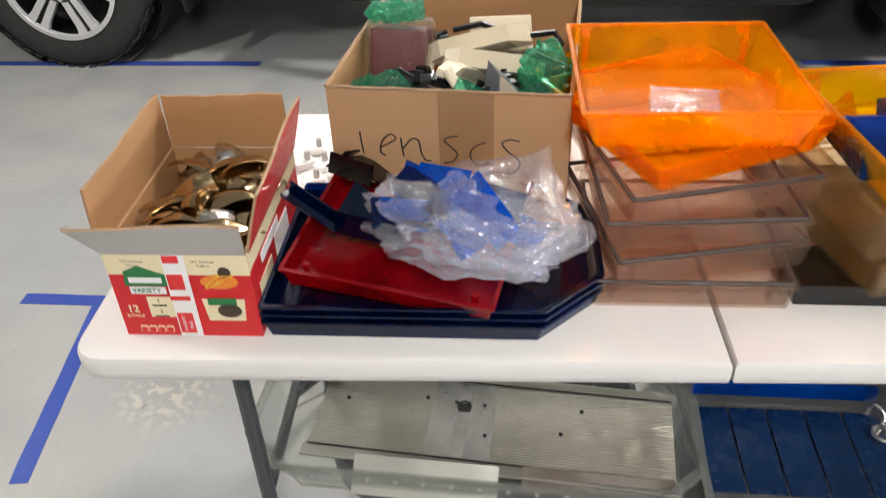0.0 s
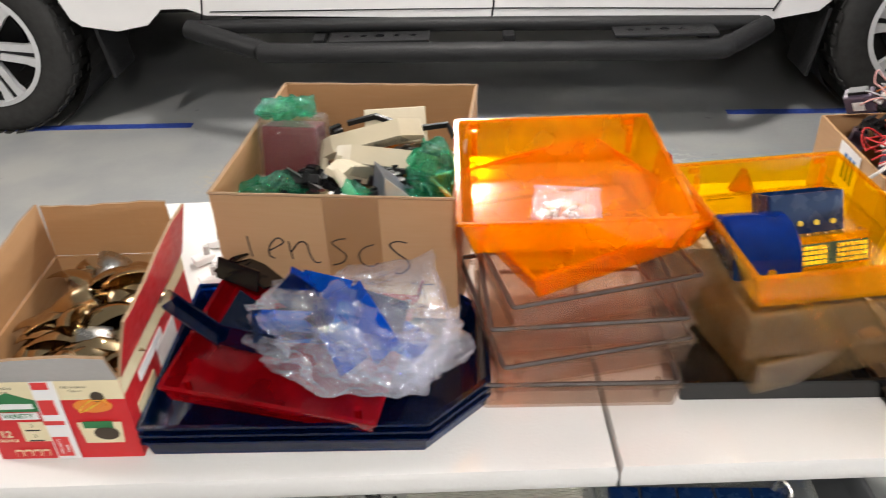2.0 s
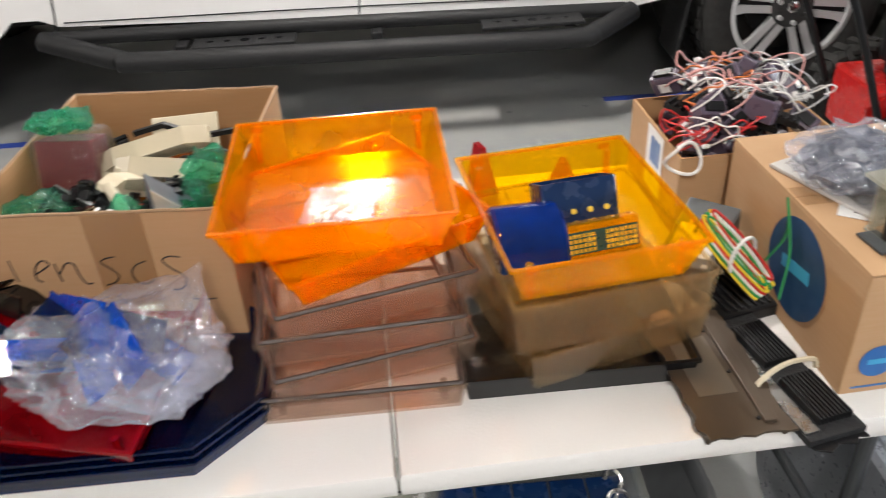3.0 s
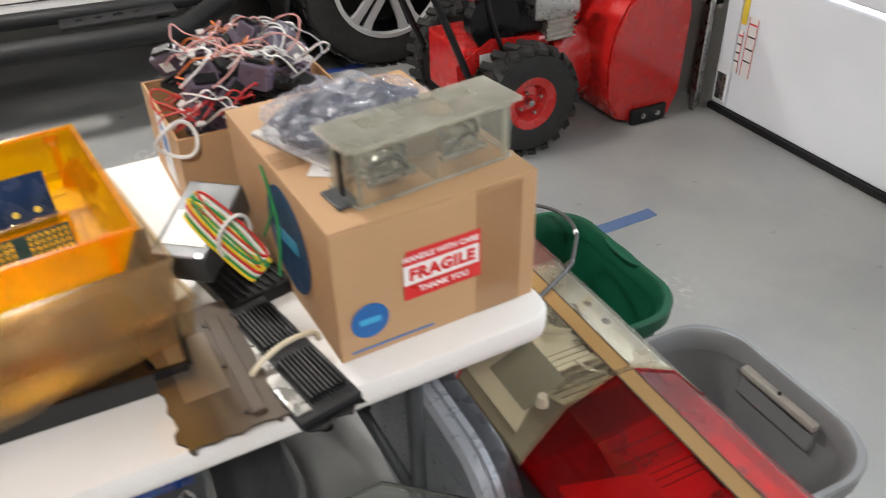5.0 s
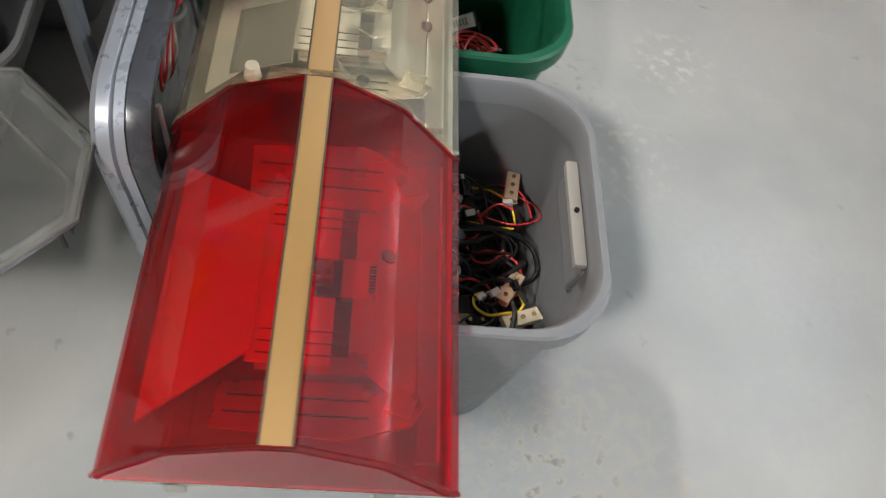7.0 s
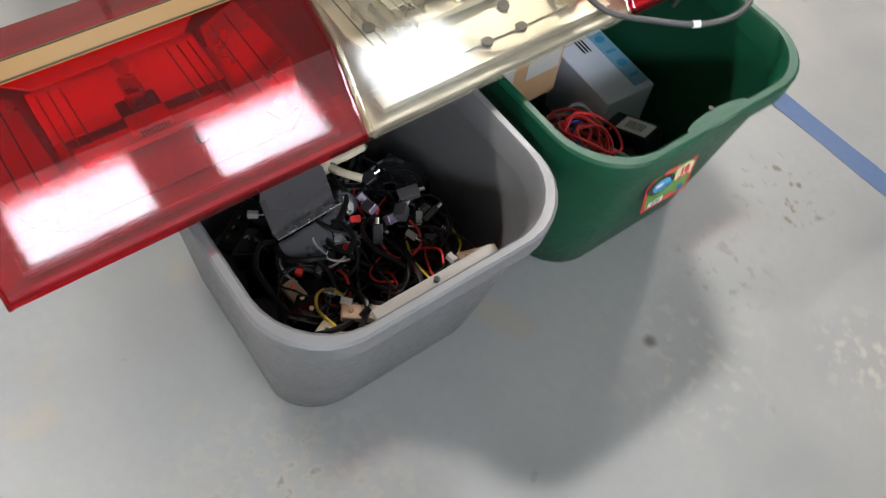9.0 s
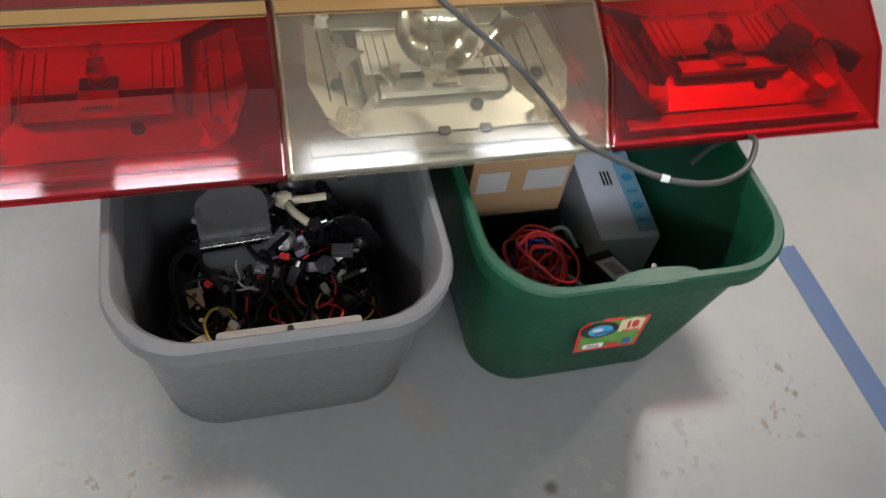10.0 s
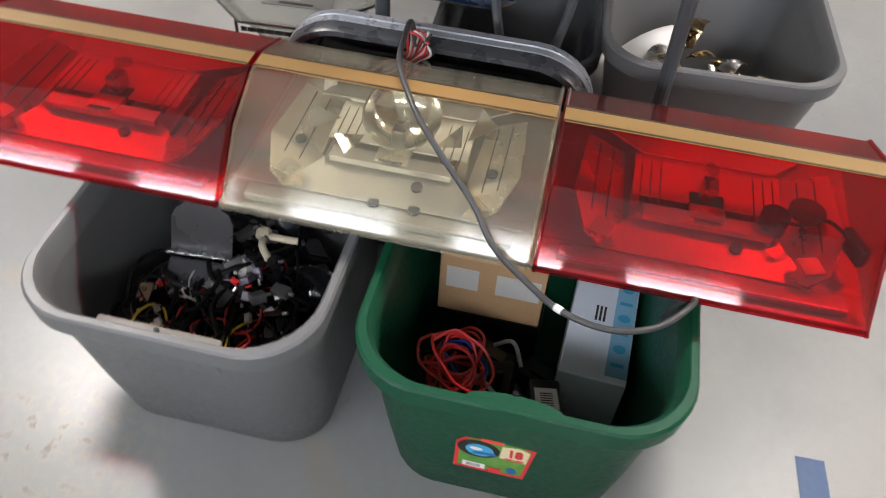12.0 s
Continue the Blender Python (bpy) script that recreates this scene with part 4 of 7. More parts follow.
def lens_box():
    w, d, h = LB["w"], LB["d"], LB["h"]
    t = carton("cardboard_box", w, d, h, M_CARD, M_CARDIN, "open cardboard box marked for lenses, full of lens parts", "cardboard box", LB["x"], LB["y"], TOP, LB["rz"])
    for x0, y0, x1, y1 in ((0, 0, w, 0), (w, 0, w, d), (w, d, 0, d), (0, d, 0, 0)):
        dx, dy = x1 - x0, y1 - y0
        L = math.hypot(dx, dy)
        pts = [(x0 + dx * i / 14, y0 + dy * i / 14, h + 0.0006 * math.sin(i * 1.9)) for i in range(15)]
        part("torn_edge", tube(pts, 0.0026, 5, 1, None, False), M_CARDEDGE, t)
    patch("packing_tape", rect(0.085, h - 0.006), M_CTAPE, t, face_front(0.215, -0.0012, h / 2))
    # handwriting: lenses
    strokes = [[(-0.135, 0.036), (-0.134, 0.02), (-0.132, 0.002)],
               [(-0.108, 0.012), (-0.094, 0.02), (-0.084, 0.028), (-0.092, 0.034), (-0.104, 0.022), (-0.107, 0.006), (-0.1, 0.0)],
               [(-0.077, 0.029), (-0.076, 0.014), (-0.074, 0.0)], [(-0.075, 0.012), (-0.062, 0.028), (-0.052, 0.026), (-0.049, 0.008), (-0.043, -0.004), (-0.035, -0.004)],
               [(0.004, 0.036), (-0.008, 0.034), (-0.016, 0.028), (-0.006, 0.018), (0.002, 0.008), (-0.004, -0.003), (-0.018, -0.008)],
               [(0.042, 0.028), (0.028, 0.022), (0.02, 0.010), (0.024, -0.004), (0.036, -0.008), (0.046, -0.002)],
               [(0.088, 0.032), (0.074, 0.034), (0.064, 0.028), (0.072, 0.016), (0.086, 0.004), (0.088, -0.008), (0.078, -0.018), (0.068, -0.018)],
               [(0.09, -0.034), (0.105, -0.036), (0.122, -0.035)]]
    for s in strokes:
        bm = tube([(0.198 + x * 1.12, -0.0006, 0.138 + z * 1.12) for x, z in s], 0.0014, 6, 5)
        for v in bm.verts:
            v.co.y = -0.0004 + (v.co.y + 0.0006) * 0.25
        part("marker_stroke", bm, M_INK, t, "dark marker handwriting")
    return t


lens_box()


def local(x, y):
    """A place in the lens box's own axes as world x, y."""
    a = radians(LB["rz"])
    return LB["x"] + x * math.cos(a) - y * math.sin(a), LB["y"] + x * math.sin(a) + y * math.cos(a)


def lens_box_contents():
    g = dict(group="lens parts in the box")
    # packed lenses below fill the box
    r = random.Random(5)
    for k in range(16):
        x, y = local(r.uniform(0.06, 0.32), r.uniform(0.06, 0.34))
        t = thing("lens", x, y, TOP + 0.03 + 0.0095 * k, r.uniform(0, 180), "dark amber or smoky lens packed in the box", "lens", **g, rx=r.uniform(-12, 12), ry=r.uniform(-12, 12))
        part("lens_shell", tray_mesh(r.uniform(0.08, 0.13), r.uniform(0.06, 0.09), 0.03, 0.003), r.choice([M_ORANGE, M_BLACKP, M_BLACKP, M_BROWNL, M_BLACKG]), t)
    x, y = local(0.068, 0.20)
    t = thing("wrapped_lens", x, y, TOP + 0.118, -8, "maroon lens wrapped in clear and green bubble film", "lens", **g, rx=-14)
    part("lens_block", rbox(0.095, 0.06, 0.145, 0, 0, 0, bevel=0.004), solid("maroon_plastic", (0.13, 0.008, 0.016), 0.4, scale=12, stretch=(1, 1, 20)), t)
    bm = rbox(0.108, 0.075, 0.165, 0, 0, -0.006, bevel=0.01)
    bmesh.ops.subdivide_edges(bm, edges=bm.edges, cuts=4, use_grid_fill=True)
    part("film", crumple(bm, 0.007, 28, 2), M_WRAP, t, "clear bubble film", True)
    bm = blob(0.052, 0.04, 0.014, 5, 0.018, 44, 3)
    bmesh.ops.translate(bm, vec=(-0.015, 0, 0.148), verts=bm.verts)
    part("green_film", bm, M_GWRAP, t, "green bubble film", True)
    for k, (px, py, pz, a, b, c) in enumerate(((0.07, 0.085, 0.15, 0.055, 0.028, 0.028), (0.325, 0.115, 0.155, 0.035, 0.035, 0.05), (0.295, 0.05, 0.15, 0.045, 0.022, 0.025), (0.205, 0.07, 0.145, 0.022, 0.022, 0.03))):
        x, y = local(px, py)
        ob = part("bubble_wrap", blob(a, b, c, 5, 0.016, 48, k), M_GWRAP, smooth=True)
        ob.matrix_world = pose(x, y, TOP + pz + 0.02, 0, 0, 40 * k)
        tagged(ob, "crumpled sheet of green bubble wrap in the box", "bubble wrap", "green bubble wrap")
    # ivory housings
    def ivory(px, py, pz, L, rx, ry, rz, arm=True):
        x, y = local(px, py)
        t = thing("lamp_housing", x, y, TOP + pz, rz, "ivory plastic lamp housing with a slanted lens", "lamp housing", "ivory lamp housings", rx=rx, ry=ry)
        part("body", prism([(-L / 2, 0), (L / 2, 0), (L / 2, 0.012), (L * 0.3, 0.032), (-L * 0.35, 0.026), (-L / 2, 0.010)], 0.032, "y", -0.016), M_IVORY, t)
        part("window", prism([(-L * 0.33, 0.012), (L * 0.36, 0.008), (L * 0.28, 0.034), (-L * 0.3, 0.029)], 0.003, "y", -0.0195), M_COVER, t, "clear slanted lens")
        if arm:
            part("stalk", tube([(-L * 0.45, 0, 0.01), (-L * 0.5, -0.035, -0.005), (-L * 0.52, -0.06, -0.02)], 0.009, 10, 4), M_IVORY, t)
            part("stalk_cap", cyl(0.012, 0.016, -L * 0.52, -0.065, -0.03, rx=60, seg=14), M_IVORY, t)
    ivory(0.20, 0.245, 0.222, 0.185, 40, -10, 6)
    ivory(0.235, 0.195, 0.208, 0.17, 45, 8, -2)
    ivory(0.185, 0.15, 0.198, 0.12, 10, 30, 60)
    x, y = local(0.235, 0.30)
    ob = part("cover_panel", rbox(0.11, 0.07, 0.006, 0, 0, 0, bevel=0.002), M_IVORY)
    ob.matrix_world = pose(x, y, TOP + 0.225, 40, 0, 5)
    tagged(ob, "flat ivory plastic panel leaning in the box", "plastic panel")
    # grey wedge
    x, y = local(0.262, 0.085)
    t = thing("wedge_mount", x, y, TOP + 0.18, 20, "dark grey plastic wedge-shaped mount", "mount", rx=8, ry=-20)
    part("wedge", prism([(-0.03, 0), (0.045, 0), (0.01, 0.085)], 0.05, "y", -0.025), solid("slate_plastic", (0.10, 0.11, 0.14), 0.4), t)
    part("side_cover", prism([(-0.01, 0.03), (0.045, 0.0), (0.01, 0.088)], 0.003, "y", -0.0285), M_HANDLE, t, "pale side cover")
    # black arms, brackets, cables
    for k, pts in enumerate([[(0.06, 0.075, 0.20), (0.09, 0.11, 0.235), (0.15, 0.08, 0.215)], [(0.15, 0.29, 0.235), (0.2, 0.30, 0.245), (0.25, 0.285, 0.235)], [(0.27, 0.27, 0.235), (0.33, 0.28, 0.24), (0.345, 0.26, 0.225)],
                             [(0.10, 0.06, 0.2), (0.14, 0.05, 0.205), (0.17, 0.06, 0.2)]]):
        q = [(*local(a, b), TOP + c) for a, b, c in pts]
        ob = part("mounting_arm", tube(q, 0.006, 4, 1, None, False), M_BLACKP)
        tagged(ob, "thin black angled plastic arm in the box", "bracket", "black arms in the box")
    for k in range(44):
        px, py = (r.uniform(0.09, 0.27), r.uniform(0.03, 0.13)) if k < 30 else (r.uniform(0.11, 0.3), r.uniform(0.12, 0.3))
        x, y = local(px, py)
        t = thing("connector_block", x, y, TOP + r.uniform(0.175, 0.215), r.uniform(0, 180), "small black electrical connector block", "connector", "small black connectors", rx=r.uniform(-40, 40))
        part("block", rbox(r.uniform(0.02, 0.045), 0.018, 0.016, 0, 0, 0, bevel=0.002), M_WHITE if k == 2 else M_BRASS if k == 9 else M_BLACKP, t)
        part("socket", rbox(0.01, 0.022, 0.008, 0, 0, 0.012, bevel=0.001), M_BLACKG, t)
    for k, col in enumerate(("black", "red", "white", "black", "orange", "black", "black")):
        c = local(0.17 + 0.03 * math.sin(k * 2.2), 0.085 + 0.02 * math.cos(k * 1.7))
        pts = [(c[0] + 0.04 * math.cos(a + k), c[1] + 0.028 * math.sin(a * 1.2 + k), TOP + 0.19 + 0.012 * math.sin(2 * a + k)) for a in np.linspace(0, 4.5, 8)]
        ob = part("loose_wire", tube(pts, 0.0022, 6, 4), WIRE[col], smooth=True)
        tagged(ob, f"loose {col} wire curled among the lens parts", "wire", "loose wires in the box")
    for px, py, rz in ((0.17, 0.33, 4), (0.33, 0.30, 60)):
        x, y = local(px, py)
        t = thing("amber_lens", x, y, TOP + 0.13, rz, "amber plastic lens standing in the box", "lens", **g, rx=70)
        part("lens_shell", tray_mesh(0.12, 0.09, 0.02, 0.003), M_ORANGE, t)


lens_box_contents()


# ---- lens trays ----
def tray(name, w, d, h, mat, x, y, z, rz, label, group="", rx=0.0, ry=0.0, cut=None, gasket=None, r=0.004, flare=0.006, ribs=True, wall=0.003):
    """A moulded lens tray, centred on x, y, its underside at z."""
    t = thing(name, x, y, z, rz, label, "lens tray", group, rx=rx, ry=ry)
    part("shell", tray_mesh(w, d, h, wall, r, flare, cut), mat, t)
    part("lip", rim_mesh(w, d, h + 0.0006, 0.0025, 0.004, r, cut, inset=0.0035), mat, t)
    if gasket:
        o = outline(w - 0.012, d - 0.012, r, 3, cut)
        pts = [(px, py, h + 0.0012) for px, py in o]
        part("gasket", tube(pts + pts[:1], 0.0036, 6, 1, None, False), gasket, t, "dark rubber gasket")
    if ribs:
        for sx, sy in ((-1, 1), (1, 1), (1, -1), (-1, -1)):
            part("screw_boss", cyl(0.005, h * 0.8, sx * (w / 2 - 0.03), sy * (d / 2 - 0.022), 0.003, seg=10), mat, t)
            part("clip_tab", rbox(0.018, 0.003, 0.009, sx * (w / 2 - 0.03), sy * (d / 2 - 0.007), h - 0.014, bevel=0.0008), mat, t)
    return t


G = "stacked smoky lens trays"
tray("lens_tray", 0.285, 0.29, 0.042, M_SMOKE, 0.872, 0.291, TOP + 0.002, 0.3, "smoky pink clear lens tray, lowest in the stack", G, gasket=M_GASKET)
tray("lens_tray", 0.285, 0.29, 0.042, M_SMOKE, 0.868, 0.303, TOP + 0.046, 12.5, "smoky pink clear lens tray turned askew in the stack", G, gasket=M_GASKET)
tray("lens_tray", 0.285, 0.29, 0.042, M_SMOKE, 0.875, 0.315, TOP + 0.09, 4, "smoky pink clear lens tray with a dark gasket in the stack", G, gasket=M_GASKET)
tray("lens_tray", 0.285, 0.29, 0.042, M_SMOKE, 0.875, 0.327, TOP + 0.134, 14.5, "smoky pink clear lens tray turned askew atop the stack", G, gasket=M_GASKET)
tray("lens_tray", 0.305, 0.315, 0.05, M_ORANGE, 0.868, 0.362, TOP + 0.178, 27, "bright amber lens tray turned on the stack", "amber lens trays", flare=0.02)
tray("lens_tray", 0.312, 0.325, 0.060, M_ORANGE, 0.860, 0.368, TOP + 0.222, 1, "bright amber lens tray holding a small plastic bag", "amber lens trays", flare=0.02)


def small_bag():
    t = thing("zip_bag", 0.862, 0.325, TOP + 0.227, -8, "small clear zip bag of pale screws in the amber tray", "plastic bag")
    bm = rbox(0.1, 0.09, 0.012, 0, 0, 0, bevel=0.003)
    bmesh.ops.subdivide_edges(bm, edges=bm.edges, cuts=5, use_grid_fill=True)
    part("film", crumple(bm, 0.004, 40, 4), M_BAG, t, smooth=True)
    part("zip_strip", rbox(0.102, 0.006, 0.003, 0, 0.043, 0.012, bevel=0.001), M_BAG, t)
    r = random.Random(9)
    for k in range(14):
        part("screw", cyl(0.003, 0.014, r.uniform(-0.03, 0.03), r.uniform(-0.035, 0.0), 0.004 + r.uniform(0, 0.004), rx=90, rz=r.uniform(0, 180), seg=8), M_IVORY, t)


small_bag()
tray("lens_tray", 0.33, 0.335, 0.04, M_BLACKG, 1.178, 0.325, TOP + 0.001, 0, "glossy black lens tray flat on the table", "", ribs=False)
tray("lens_tray", 0.28, 0.29, 0.062, M_BROWNL, 1.195, 0.305, TOP + 0.043, 17, "smoky brown lens tray turned askew", "smoky brown lens trays", rx=2)
tray("lens_tray", 0.28, 0.30, 0.080, M_BROWNL, 1.192, 0.290, TOP + 0.107, 9, "smoky brown lens tray under the amber tray", "smoky brown lens trays")
tray("lens_tray", 0.258, 0.30, 0.062, M_AMBER2, 1.180, 0.274, TOP + 0.192, 7, "yellow amber lens tray holding blue lamp parts", "amber lens trays", flare=0.02)


def amber_contents():
    z = TOP + 0.196
    t = thing("blue_dome", 1.112, 0.248, z, 94, "glossy blue half-round lens dome in the amber tray", "lens")
    prof = [(0.062 * math.cos(a), 0.056 * math.sin(a)) for a in np.linspace(0, math.pi, 17)]
    rings = [[(x * g, yy, zz * g) for x, zz in prof] + [(x * g * 0.94, yy, zz * g * 0.94) for x, zz in reversed(prof)] for yy, g in ((-0.046, 0.94), (-0.042, 1.0), (0.042, 1.0), (0.046, 0.94))]
    part("dome", loft(rings), clear("royal_blue_lens", (0.02, 0.1, 0.5), 0.6, (0.0, 0.045, 0.36), 0.05), t, smooth=True)
    part("end_wall", prism([(x * 0.92, zz * 0.92) for x, zz in prof], 0.003, "y", -0.047), M_NAVY, t)
    part("end_wall", prism([(x * 0.92, zz * 0.92) for x, zz in prof], 0.003, "y", 0.044), M_NAVY, t)
    t = thing("blue_box_lens", 1.192, 0.295, z, 8, "dark blue box-shaped lens in the amber tray", "lens", rx=-25)
    part("shell", tray_mesh(0.11, 0.055, 0.062, 0.003, 0.004, 0.0), M_NAVY, t)
    for k in range(4):
        part("screw", cyl(0.004, 0.003, -0.036 + 0.024 * k, -0.0285, 0.02, rx=90, seg=10), M_YELLOW, t)
    t = thing("led_lens", 1.208, 0.212, z, 10, "amber strip lamp with a gold gridded reflector", "lamp", rx=-22)
    part("housing", rbox(0.118, 0.022, 0.046, 0, 0.012, 0, bevel=0.003), M_AMBER2, t)
    face = part("reflector_face", rbox(0.108, 0.002, 0.030, 0, -0.0005, 0.005, bevel=0.0005), solid("dark_teal_board", (0.004, 0.04, 0.05), 0.3, bumps=0), t, "dark teal reflector board")
    for row in range(4):
        for q in range(16):
            if q in (7, 8):
                continue
            part("gold_cell", rbox(0.0042, 0.002, 0.0048, -0.0488 + 0.0065 * q, -0.0025, 0.0075 + 0.0068 * row, bevel=0), M_GOLD, face)
    for q in range(5):
        part("screw", cyl(0.003, 0.002, -0.05 + 0.025 * q, 0.012, 0.046, seg=8), M_BRASS, t)


amber_contents()

GB = "nested blue lens trays"
for k in range(3):
    tray("lens_tray", 0.472, 0.325, 0.030, M_BLUEC, 0.508, 0.228, TOP + 0.002 + 0.0135 * k, 0.4, "dark blue transparent lens tray with cut-off corners", GB, cut={"fr": 0.085, "br": 0.085}, ribs=False, wall=0.0025)
tray("lens_tray", 0.305, 0.335, 0.032, M_REDTRAY, 0.475, 0.250, TOP + 0.068, -11, "dark red lens tray lying tilted on the blue trays", "", rx=7, ry=3)


def bag_film(rx, ry, rz, seed, peaks):
    """A crushed film bag: sharp folds, pulled out to points, resting at z = 0."""
    bm = bmesh.new()
    bmesh.ops.create_icosphere(bm, subdivisions=6, radius=1.0)
    tips = [Vector(p) for p in peaks]
    for v in bm.verts:
        q = v.co.copy()
        p = Vector((q.x * rx, q.y * ry, q.z * rz))
        n1 = noise.noise(q * 2.1 + Vector((seed, 0, 0)))
        fold = sum(abs(noise.noise(q * f + Vector((seed * f, seed, 0)))) * a for f, a in ((2.6, 0.5), (5.3, 0.28), (10.0, 0.13)))
        p *= 1.0 + 0.35 * n1 + 0.75 * (0.33 - fold)
        for tip in tips:
            w = max(0.0, q.dot(tip.normalized()) - 0.72) / 0.28
            p = p.lerp(tip, 0.9 * w * w)
        v.co = p
    low = min(v.co.z for v in bm.verts)
    for v in bm.verts:
        v.co.z = max(0.0, (v.co.z - low) - 0.012)
    return bm


def bag_of_lenses():
    z = TOP + 0.088
    t = thing("plastic_bag", 0.560, 0.172, z, -18, "crumpled clear plastic bag holding blue lens pieces", "plastic bag")
    part("film", bag_film(0.135, 0.098, 0.046, 1.3, ((0.17, -0.01, 0.045), (0.07, 0.135, 0.07), (0.02, -0.12, -0.01))), M_BAG, t, smooth=True)
    inner = bag_film(0.085, 0.066, 0.034, 4.1, ((0.10, 0.05, 0.05), (0.03, -0.09, 0.01)))
    bmesh.ops.translate(inner, vec=(0.04, 0.0, 0.004), verts=inner.verts)
    part("inner_fold", inner, M_BAG, t, smooth=True)
    r = random.Random(4)
    for k in range(12):
        L = r.uniform(0.09, 0.16)
        bm = loft([[(x, 0, q) for x, q in ((-L / 2, 0), (L / 2, 0), (L / 2, 0.045), (-L / 2, 0.045))], [(x, 0.003, q) for x, q in ((-L / 2, 0), (L / 2, 0), (L / 2, 0.045), (-L / 2, 0.045))]])
        ob = part("blue_lens_piece", bm, M_BLUEC if k % 3 == 0 else M_CYANC, t, "blue plastic lens piece")
        ob.matrix_basis = pose(r.uniform(-0.09, 0.05), r.uniform(-0.05, 0.03), 0.022 + 0.004 * k, r.uniform(-75, -20), r.uniform(-20, 20), r.uniform(-50, 50))
    # loose pieces outside the bag
    t = thing("blue_lens", 0.425, 0.20, z + 0.012, -20, "curved dark blue lens piece resting on the red tray", "lens", rx=8)
    rings = []
    for i in range(9):
        a = math.pi * (0.15 + 0.7 * i / 8)
        rings.append([(-0.055 + 0.0138 * i, -0.03, 0.0 + 0.05 * (1 - math.sin(a))), (-0.055 + 0.0138 * i, 0.04, 0.012 + 0.05 * (1 - math.sin(a))), (-0.055 + 0.0138 * i, 0.04, 0.016 + 0.05 * (1 - math.sin(a))), (-0.055 + 0.0138 * i, -0.03, 0.004 + 0.05 * (1 - math.sin(a)))])
    part("shell", loft(rings), M_BLUED, t, smooth=True)
    part("side_wall", prism([(-0.055, 0.0), (0.055, 0.0), (0.05, 0.045), (-0.05, 0.045)], 0.003, "y", -0.032), M_BLUED, t)
    t = thing("blue_lens_strip", 0.325, 0.205, z + 0.035, -32, "narrow dark blue lens strip jutting over the tray edge", "lens", ry=14)
    part("strip", rbox(0.11, 0.022, 0.006, 0, 0, 0, bevel=0.002), M_BLUED, t)
    part("strip_wall", rbox(0.11, 0.003, 0.018, 0, 0.011, 0, bevel=0.001), M_BLUED, t)
    t = thing("black_bracket", 0.375, 0.325, z + 0.022, -30, "glossy black folded bracket", "bracket", rx=-20)
    part("plate", rbox(0.07, 0.05, 0.004, 0.02, 0, 0.018, bevel=0.001, ry=18), M_BLACKG, t)
    part("side", rbox(0.05, 0.05, 0.004, -0.03, 0, 0.022, bevel=0.001, ry=-42), M_BLACKG, t)
    part("front", rbox(0.085, 0.004, 0.034, 0.0, -0.026, 0.0, bevel=0.001), M_BLACKG, t)


bag_of_lenses()


# ---- the shipping box and what stands round it ----
SB = dict(x=1.520, y=0.106, w=0.296, d=0.395, h=0.197)


def shipping_box():
    w, d, h = SB["w"], SB["d"], SB["h"]
    t = thing("cardboard_box", SB["x"], SB["y"], TOP + 0.001, 3.0, "closed cardboard shipping box with a red fragile label", "cardboard box")
    part("body", rbox(w, d, h, w / 2, d / 2, 0, bevel=0.003), M_CARD, t)
    part("lid_flap", rbox(w, d / 2 - 0.001, 0.0035, w / 2, d / 4, h + 0.0002, bevel=0.001), M_CARD, t)
    part("lid_flap", rbox(w, d / 2 - 0.001, 0.0035, w / 2, 3 * d / 4, h + 0.0002, bevel=0.001), M_CARD, t)
    patch("packing_tape", rect(w * 0.98, 0.05), M_CTAPE, t, pose(w / 2, d / 2, h + 0.0042))
    patch("packing_tape", rect(0.07, h), M_CTAPE, t, face_front(w * 0.8, -0.0002, h / 2))
    lab = patch("fragile_label", [(-0.056, -0.037), (0.058, -0.037), (0.058, 0.037), (-0.05, 0.037), (-0.053, 0.028), (-0.056, 0.02)], M_REDP, t, face_front(0.150, -0.0008, 0.104), label="red and white fragile label")
    patch("label_band", [(-0.056, -0.014), (0.055, -0.014), (0.055, 0.016), (-0.056, 0.016)], M_WHITE, lab, pose(0, 0, 0.0008), 0.0004)
    words("FRAGILE", 0.0245, M_REDP, lab, pose(0, 0.0005, 0.0016), bold=0.0012, spread=1.08)
    words("HANDLE WITH CARE", 0.0115, M_WHITE, lab, pose(-0.001, 0.0255, 0.0012), bold=0.0003)
    words("THANK YOU", 0.0125, M_WHITE, lab, pose(0.002, -0.0255, 0.0012), bold=0.0003)
    c = patch("blue_roundel", disc(0.0265), M_BLUEP, t, face_front(0.044, -0.0008, 0.056), label="round blue printed mark")
    patch("roundel_bar", rect(0.03, 0.009), M_CYANP, c, pose(0, 0, 0.0008), 0.0004)
    c = patch("blue_roundel", disc(0.078, 40), solid("dark_blue_print", (0.01, 0.05, 0.13), 0.5, bumps=0), t, face_left(-0.0008, 0.155, 0.105), label="large round blue printed mark")
    patch("roundel_bar", rect(0.075, 0.02), M_CYANP, c, pose(0, 0, 0.0008, 0, 0, 8), 0.0004)
    patch("printed_line", rect(0.12, 0.003), M_BLUEP, t, face_front(0.075, -0.0008, 0.012))


shipping_box()
TB = TOP + 0.2025


